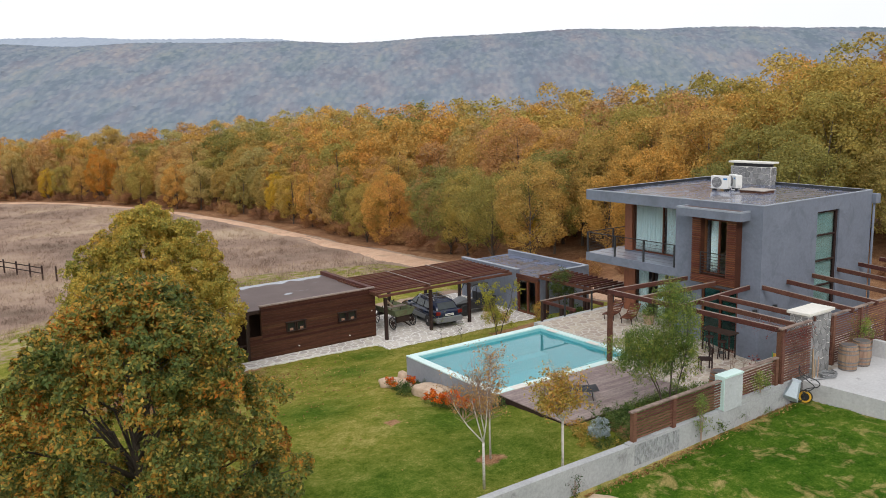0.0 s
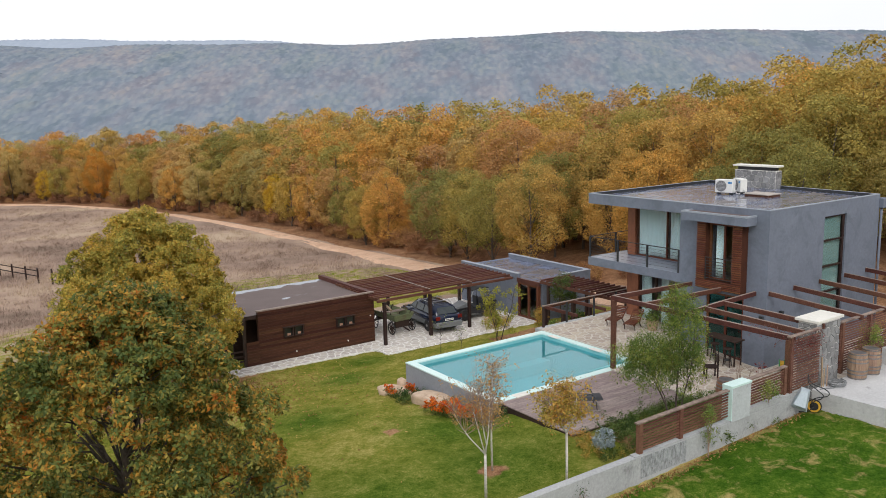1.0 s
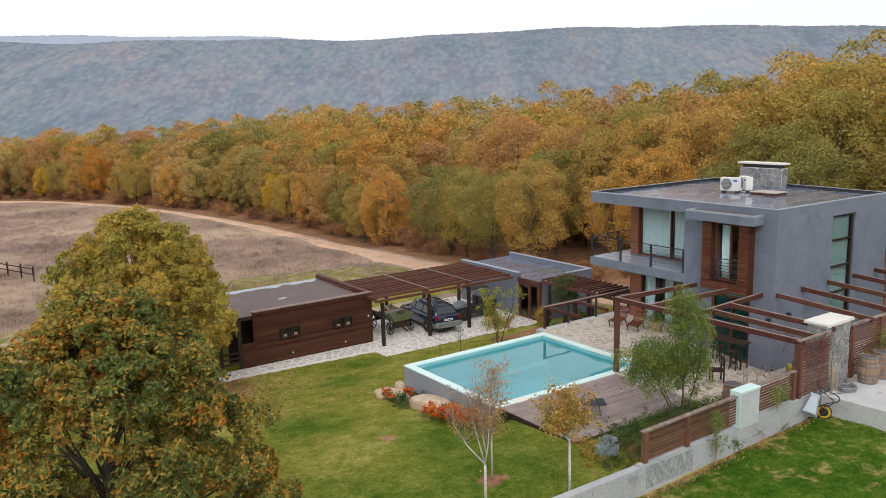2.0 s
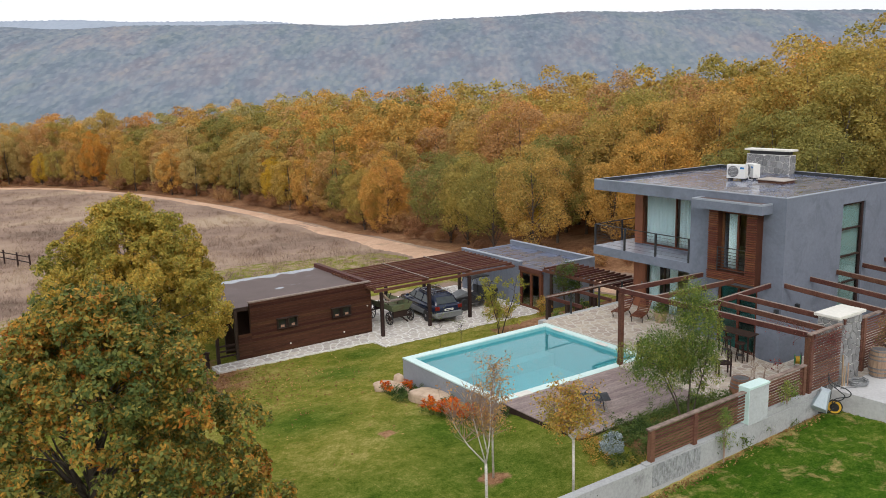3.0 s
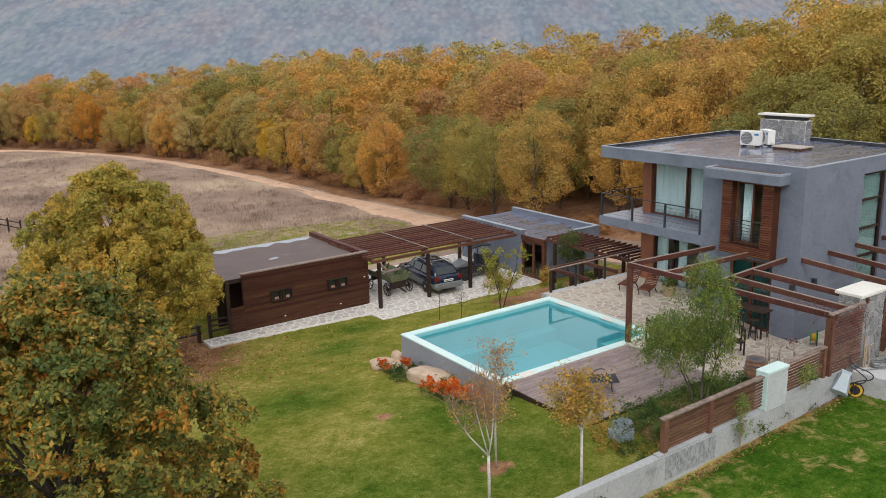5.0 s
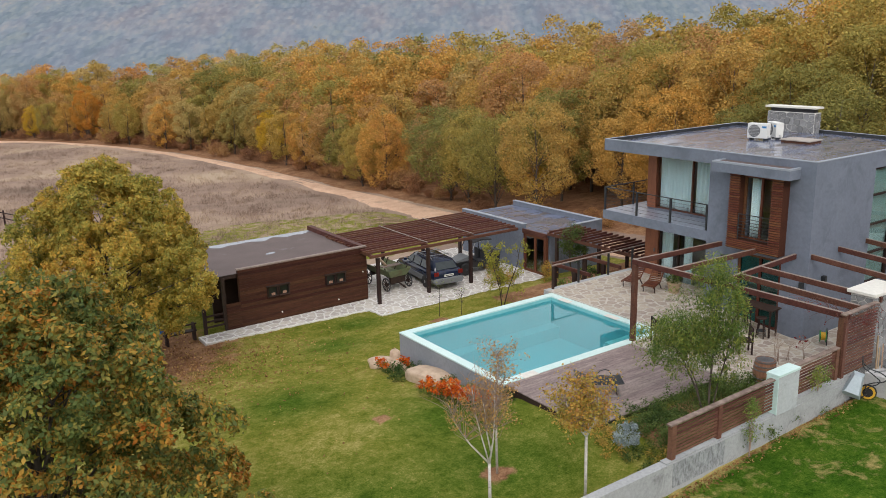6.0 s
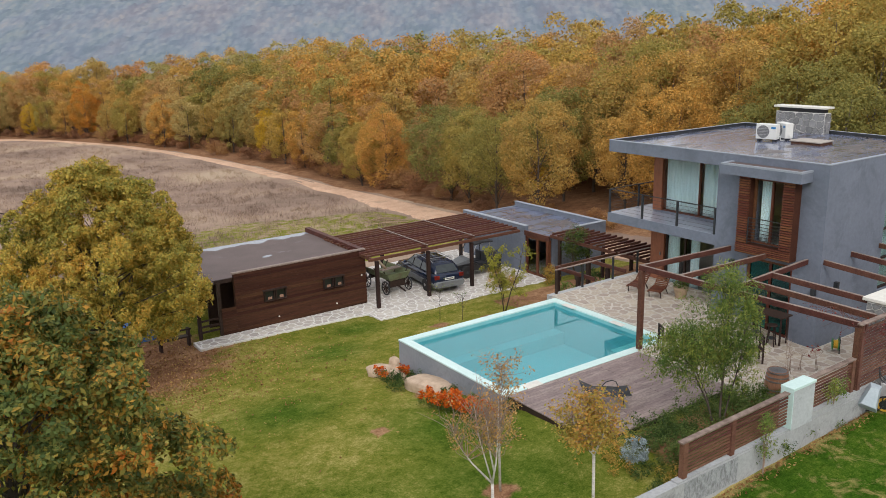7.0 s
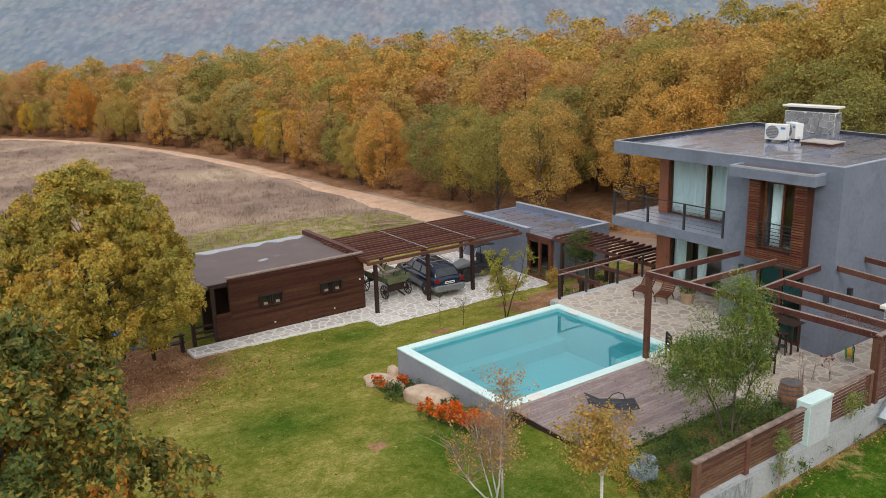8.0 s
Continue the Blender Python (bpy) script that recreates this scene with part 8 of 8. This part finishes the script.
# red-stemmed canes on the terrace and creeper over the pergola beams
for s, x, y, h, n in ((75, 2.1, -4.1, 0.9, 0), (76, 2.35, -3.9, 1.1, 0), (77, 2.85, -4.05, 0.9, 0), (78, 3.3, -4.25, 0.8, 3)):
    rng = np.random.RandomState(s)
    stems = [([(0.05 * rng.randn(), 0.05 * rng.randn(), 0), (0.06 * rng.randn(), 0.06 * rng.randn(), h * 0.5), (0.13 * rng.randn(), 0.13 * rng.randn(), h * rng.uniform(0.7, 1))], 0.008, 0.003) for k in range(3)]
    twig_tree(s, stems, 5, n, "leaf_red", "cane with a tuft of dark red leaves" if n else "bare upright canes on the terrace", "shrub", bark="twig", name="cane_shrub", group="canes on the terrace", droop=0.0, leaf=0.08, at=(x, y, float(terrace_height(x, y))), spread=0.09, reach=(0.1, 0.25))
rng = np.random.RandomState(79)
vine = thing("vine", "bare reddish vine trained over the pergola beams", "vine", at=(1.9, -5.2, 2.6))
bm = bmesh.new()
ends = []
for k in range(110):
    if k < 60:
        a = np.array([rng.uniform(0.75, 2.3), -6.93 - 0.05 * rng.rand(), rng.uniform(2.2, 2.62)])
        d = np.array([rng.uniform(-0.35, 0.35), rng.uniform(-0.06, 0.0), rng.uniform(-0.6, 0.1)])
    else:
        a = np.array([rng.uniform(0.75, 1.7), rng.uniform(-6.8, -5.1), 2.55])
        d = np.array([rng.uniform(-0.4, 0.6), rng.uniform(-0.5, 0.5), rng.uniform(-0.4, 0.05)])
    b, c = a + d * 0.5 + rng.randn(3) * 0.025, a + d
    tube(bm, [tuple(a), tuple(b), tuple(c)], [0.007, 0.005, 0.003], 5, False)
    ends += [b, c]
tagged(part("stem", bm, "vine_stem", vine), kind="stuff")
part("foliage", bmesh.new(), "leaf_red", vine).data = leaves_mesh("leaves", ends, [0.07] * len(ends), 2, 0.045, rng, "leaf_red", 0.3)
for k, (x, y) in enumerate(((8.2, -5.6), (9.6, -5.0), (10.6, -5.8), (11.8, -5.2), (13.0, -5.6), (14.2, -4.6))):
    shrub(500 + k, (x, y, -0.32), (0.6, 0.6, 0.95), 24, 40, 0.11, "leaf_yellow" if k % 2 else "leaf_willow", "leafy yellow-green shrub on the side terrace", group="side terrace shrubs", spread=0.26)
for k, (x, y) in enumerate(((2.9, 7.2), (4.2, 7.0), (5.6, 7.3), (6.6, 7.6), (6.9, 9.0), (5.0, 8.6))):
    shrub(520 + k, (x, y, gz_at(x, y)), (0.5, 0.5, 0.5), 18, 40, 0.09, "leaf_willow" if k % 2 else "leaf_shrub", "green shrub below the terrace railing", group="shrubs below the terrace", spread=0.2)
shrub(530, (7.1, 12.1, GZ), (0.35, 0.35, 0.75), 26, 36, 0.09, "leaf_yellow", "orange-leaved shrub beside the glass doors", spread=0.18)
for k, (x, y, r) in enumerate(((5.0, 14.0, 0.55), (5.6, 13.7, 0.45))):
    shrub(540 + k, (x, y, GZ), (r, r, r * 0.9), 18, 40, 0.16, "leaf_yellow", "clump of arching yellow-green leaves by the drive", spread=0.3, aspect=0.15, name="grass_clump", group="clumps by the drive")


# rocks and flowers at the pool's corner
def boulder(seed, at, size, turn, label):
    rng = np.random.RandomState(seed)
    bm = bmesh.new()
    bmesh.ops.create_icosphere(bm, subdivisions=4, radius=1)
    noise.seed_set(seed)
    for v in bm.verts:
        p = v.co.copy()
        q = Vector((math.copysign(abs(p.x) ** 0.75, p.x), math.copysign(abs(p.y) ** 0.75, p.y), math.copysign(abs(p.z) ** 0.6, p.z)))
        q *= 1 + 0.16 * noise.noise(p * 1.3 + Vector((seed, 0, 0))) + 0.06 * noise.noise(p * 4) + 0.025 * noise.noise(p * 11)
        v.co = Vector((q.x * size[0], q.y * size[1], q.z * size[2]))
    o = solid("boulder", bm, "rock", label, "boulder", "boulders by the pool", smooth=True)
    o.matrix_world = pose(*at, 0, 0, turn)
    return o


boulder(1, (-6.2, 3.05, -0.84), (0.5, 1.0, 0.3), 14, "large flat honey-coloured boulder beside the pool wall")
boulder(2, (-6.42, 6.0, -1.2), (0.38, 0.5, 0.26), 40, "rounded pale boulder at the pool's corner")
boulder(3, (-6.15, 5.15, -1.1), (0.33, 0.42, 0.24), 10, "smaller pale boulder among flowers")
boulder(4, (-5.88, 5.95, -1.12), (0.2, 0.24, 0.36), 0, "upright pale boulder against the pool")
boulder(5, (-6.15, 0.45, -0.62), (0.32, 0.5, 0.26), -12, "pale boulder behind the birch")
boulder(6, (-8.25, -7.75, -0.42), (0.42, 0.55, 0.3), 25, "pinkish boulder outside the boundary wall")


def marigolds(seed, at, w, d, n):
    rng = np.random.RandomState(seed)
    t = thing("marigolds", "dense clump of bright orange marigolds with green leaves", "flowers", "flower bed", at=at)
    cl = np.stack([rng.uniform(-w, w, n), rng.uniform(-d, d, n), rng.uniform(0.12, 0.46, n)], 1)
    o = new("foliage", leaves_mesh("foliage", cl - np.array([0, 0, 0.1]), [0.12] * n, 14, 0.08, rng, "leaf_shrub", 0, 1, 0.4))
    o.parent = t
    o = new("blossoms", leaves_mesh("blossoms", cl + np.array([0, 0, 0.06]), [0.1] * n, 24, 0.06, rng, "flower", 0, 0.8, 0.9))
    o.parent = t
    t.rotation_euler = (0, 0, radians(15))
    return t


marigolds(81, (-7.0, 1.75, gz_at(-7.0, 1.75)), 0.2, 0.5, 44)
marigolds(82, (-6.75, 0.85, gz_at(-6.75, 0.85)), 0.3, 0.6, 90)
marigolds(85, (-6.45, -0.15, gz_at(-6.45, -0.15)), 0.2, 0.4, 44)
marigolds(83, (-6.75, 5.45, gz_at(-6.75, 5.5)), 0.16, 0.22, 12)
marigolds(84, (-6.1, 4.9, gz_at(-6.2, 4.9)), 0.12, 0.2, 14)
for k, (x, y) in enumerate(((-6.75, 4.5), (-6.6, 4.85), (-6.9, 4.0), (-6.15, 2.2), (-6.1, 4.3), (-6.2, 0.9), (-6.0, -0.5))):
    shrub(560 + k, (x, y, gz_at(x, y) - 0.03), (0.3, 0.3, 0.24), 12, 40, 0.06, "leaf_shrub", "low green cushion plant among the boulders", group="cushion plants by the pool", spread=0.13)


# ---------------------------------------------------------------- grass, weeds and fallen leaves
def blades(name, n, where, height, width, mat, seed, label, lean=0.35):
    """Single grass blades as thin triangles, scattered where the function says."""
    rng = np.random.RandomState(seed)
    p = where(rng, n)
    n = len(p)
    zz = ground_height(p[:, 0], p[:, 1])
    h = height * (0.6 + 0.8 * rng.rand(n))
    a = rng.rand(n) * 2 * np.pi
    side = np.stack([np.cos(a), np.sin(a), np.zeros(n)], 1) * (width * (0.7 + 0.6 * rng.rand(n)))[:, None]
    base = np.stack([p[:, 0], p[:, 1], zz - 0.01], 1)
    tip = base + np.stack([rng.randn(n) * lean * h, rng.randn(n) * lean * h, h], 1)
    verts = np.stack([base - side, base + side, tip], 1).reshape(-1, 3)
    me = bpy.data.meshes.new(name)
    me.vertices.add(3 * n)
    me.vertices.foreach_set("co", verts.astype(np.float32).ravel())
    me.loops.add(3 * n)
    me.polygons.add(n)
    me.loops.foreach_set("vertex_index", np.arange(3 * n, dtype=np.int32))
    me.polygons.foreach_set("loop_start", np.arange(0, 3 * n, 3, dtype=np.int32))
    me.polygons.foreach_set("loop_total", np.full(n, 3, np.int32))
    me.update(calc_edges=True)
    if mat == "turf_blade":
        lush, straw = turf_masks(p[:, 0], p[:, 1])
        for nm, val in (("lush", lush), ("straw", straw), ("field", lush * 0), ("litter", lush * 0)):
            me.attributes.new(nm, "FLOAT", "POINT").data.foreach_set("value", np.repeat(val, 3).astype(np.float32))
    me.materials.append(M[mat])
    return tagged(new(name, me), label, "grass", kind="stuff")


M["turf_blade"] = ground_material("turf_blades", True)
M["blade_dry"] = leaf_material("dry_field_grass", [(0.2, (0.19, 0.135, 0.11)), (0.5, (0.36, 0.26, 0.2)), (0.8, (0.5, 0.39, 0.275))], 0.02, 0.07, 0.8, 0.2, 1.8, 0.4)
M["leaf_fallen"] = leaf_material("fallen_leaves", [(0.2, (0.22, 0.11, 0.05)), (0.5, (0.38, 0.21, 0.09)), (0.8, (0.5, 0.34, 0.13))], 0.02, 1.0, 0.8, 0.3)


def on_lawn(rng, n):
    p = np.stack([rng.uniform(-21, 4.2, n), rng.uniform(-6.6, 14.4, n)], 1)
    x, y = p[:, 0], p[:, 1]
    bad = ((x > PX0 - 0.05) & (y > -3.8) & (y < PY1)) | ((x > -0.3) & (y < 6.3)) | ((x > -5.0) & (y < -3.7)) | ((y > 13.35) & (x > -2.2)) | (np.exp(-(((x + 12.6) / 3.6) ** 2 + ((y - 15.0) / 4.0) ** 2)) > 0.5)
    for cx, cy, r in ((-9.2, 1.35, 0.6), (-8.75, -3.55, 0.5), (-0.9, 10.4, 0.5), (1.15, 9.7, 0.5), (2.6, 9.2, 0.55)):
        bad |= (x - cx) ** 2 + (y - cy) ** 2 < r * r
    return p[~bad]


def on_outer(rng, n):
    return np.stack([rng.uniform(-14, 1.9, n), -7.25 - 9 * rng.rand(n) ** 1.2], 1)


def on_field(rng, n):
    c = np.stack([rng.uniform(-34, 16, n // 14), 34 + 112 * rng.rand(n // 14) ** 1.35], 1)
    p = np.repeat(c, 14, 0) + rng.randn(14 * len(c), 2) * 0.28
    lx = np.interp(p[:, 1], road_line(200)[::-1, 1], road_line(200)[::-1, 0])
    keep = (p[:, 0] < lx - 2.2) & (p[:, 1] > np.interp(p[:, 0], [-16, -6, 4, 12], [31, 37, 39, 36]) + 4 * rng.randn(len(p)))
    return p[keep]


blades("lawn_grass", 80000, on_lawn, 0.04, 0.011, "turf_blade", 91, "short mown autumn lawn grass", 1.0)
blades("lush_grass", 36000, on_outer, 0.042, 0.011, "turf_blade", 92, "lush green grass outside the wall", 1.0)
blades("dry_grass", 90000, on_field, 0.36, 0.016, "blade_dry", 93, "tall dry weeds and grass of the field", 0.4)


def scatter_leaves(name, n, centre, spread, seed, label, size=0.09):
    rng = np.random.RandomState(seed)
    p = np.array(centre) + rng.randn(n, 2) * np.array(spread)
    ok = ((p[:, 1] < 15.0) | (p[:, 0] < -10)) & (p[:, 1] > -6.6) & ~((p[:, 0] > -6.0) & (p[:, 1] < 6))
    p = p[ok]
    c = np.stack([p[:, 0], p[:, 1], ground_height(p[:, 0], p[:, 1]) + 0.035], 1)
    me = leaves_mesh(name, c, np.full(len(c), 0.02), 1, size, rng, "leaf_fallen", 0, 0.3, 0.6)
    tagged(new(name, me), label, "fallen leaves", kind="stuff")


scatter_leaves("fallen_leaves", 4600, (-12.2, 13.0), (2.7, 2.6), 95, "brown fallen leaves under the oak")
scatter_leaves("lawn_leaves", 600, (-9.5, 8.0), (3.5, 4.5), 96, "scattered yellow leaves on the lawn", 0.07)

rng = np.random.RandomState(98)
p = np.stack([rng.uniform(-12, 1.2, 900), -6.97 - 0.32 * rng.rand(900) ** 2], 1)
c = np.stack([p[:, 0], p[:, 1], ground_height(p[:, 0], p[:, 1]) + 0.03], 1)
tagged(new("wall_leaves", leaves_mesh("wall_leaves", c, np.full(len(c), 0.02), 1, 0.075, rng, "leaf_fallen", 0, 0.3, 0.6)), "tan leaves blown along the foot of the wall", "fallen leaves", kind="stuff")

# field fence, far off on the left
ff = thing("field_fence", "weathered post-and-rail fence in the dry field", "fence", at=(-12, 64, -5))
pts = [(-17.0, 74.0), (-14.6, 71.0), (-13.5, 68.4), (-12.7, 65.8), (-11.9, 63.2), (-11.2, 60.8), (-10.3, 59.0), (-9.0, 58.2), (-7.6, 57.6)]
for k, (x, y) in enumerate(pts):
    part("post", boxm(x - 0.07, x + 0.07, y - 0.07, y + 0.07, gz_at(x, y) - 0.3, gz_at(x, y) + 1.35), "wood_dark", ff)
for a, b in zip(pts[:5], pts[1:6]):
    for h in (0.6, 1.1):
        part("rail", beam(bmesh.new(), (a[0], a[1], gz_at(*a) + h), (b[0], b[1], gz_at(*b) + h), 0.05, 0.09), "wood_dark", ff)
rng = np.random.RandomState(97)
for k in range(16):
    x, y = rng.uniform(-24, 4), rng.uniform(34, 110)
    shrub(600 + k, (x, y, gz_at(x, y)), (0.7, 0.7, 0.8), 16, 22, 0.16, "blade_dry", "dry brown weed bush in the field", group="field weeds", spread=0.4, aspect=0.15, name="weed_bush")
for k in range(5):
    x, y = 11.2 + rng.uniform(-0.9, 0.9), 35.5 + rng.uniform(-1.5, 1.5)
    ux, uy = rng.uniform(0.7, 1.3), rng.uniform(-0.9, 0.3)
    solid("cut_branch", tube(bmesh.new(), [(x - ux, y - uy, gz_at(x, y) + 0.08), (x, y + 0.15, gz_at(x, y) + 0.14), (x + ux, y + uy, gz_at(x, y) + 0.08)], [0.03, 0.05, 0.025], 6), "barrel", "pale cut branch lying beside the track", "branch", "cut branches")


# ---------------------------------------------------------------- many small pieces: decking and paving
plank = mesh_of("plank", boxm(-1.8, 1.8, -0.066, 0.066, -0.014, 0.014, 0.003), "deck")
short_plank = mesh_of("plank", boxm(-0.93, 0.93, -0.066, 0.066, -0.014, 0.014, 0.003), "deck")
for k in range(26):
    y = -0.19 - 0.138 * k
    at = (-3.9, -1.153) if k % 2 else (-2.02, -4.77)
    shared("plank", plank, deck, Matrix.Translation((at[0] + 3, y + 2, -0.05 + 0.3 - 0.014)))
    shared("plank", short_plank, deck, Matrix.Translation((at[1] + 3, y + 2, -0.05 + 0.3 - 0.014)))

pave(patio, [rect(-0.19, 4.98, -6.65, -0.14), rect(1.56, 4.98, -0.14, 5.93), rect(4.98, 6.58, 1.02, 5.93)], 0.42, -0.06, 0.0, 3, "stone_beige", "stone_beige_rest", 300, 0.065, (-1, -1), terrace_height)
pave(side_terrace, [rect(5.02, 9.5, -6.65, YR - 0.03)], 0.46, -0.06, 0.0, 4, "stone_beige", "stone_beige_rest", 120, 0.065, (5, -5), terrace_height)
pave(drive, [rect(-1.24, 7.95, 14.6, 21.4), [(-2.05, 13.45), (4.28, 13.1), (7.95, 13.3), (7.95, 14.6), (-2.05, 14.6)], [(-9.85, 15.05), (-2.1, 14.56), (-1.3, 14.62), (-1.3, 15.98), (-9.85, 15.98)], [(4.35, 13.05), (7.2, 10.65), (9.55, 10.65), (9.55, 13.05), (7.9, 13.25)]], 0.44, GZ - 0.06, GZ, 5, "stone_grey", "stone_grey_rest", 300, 0.062, (2, 13))
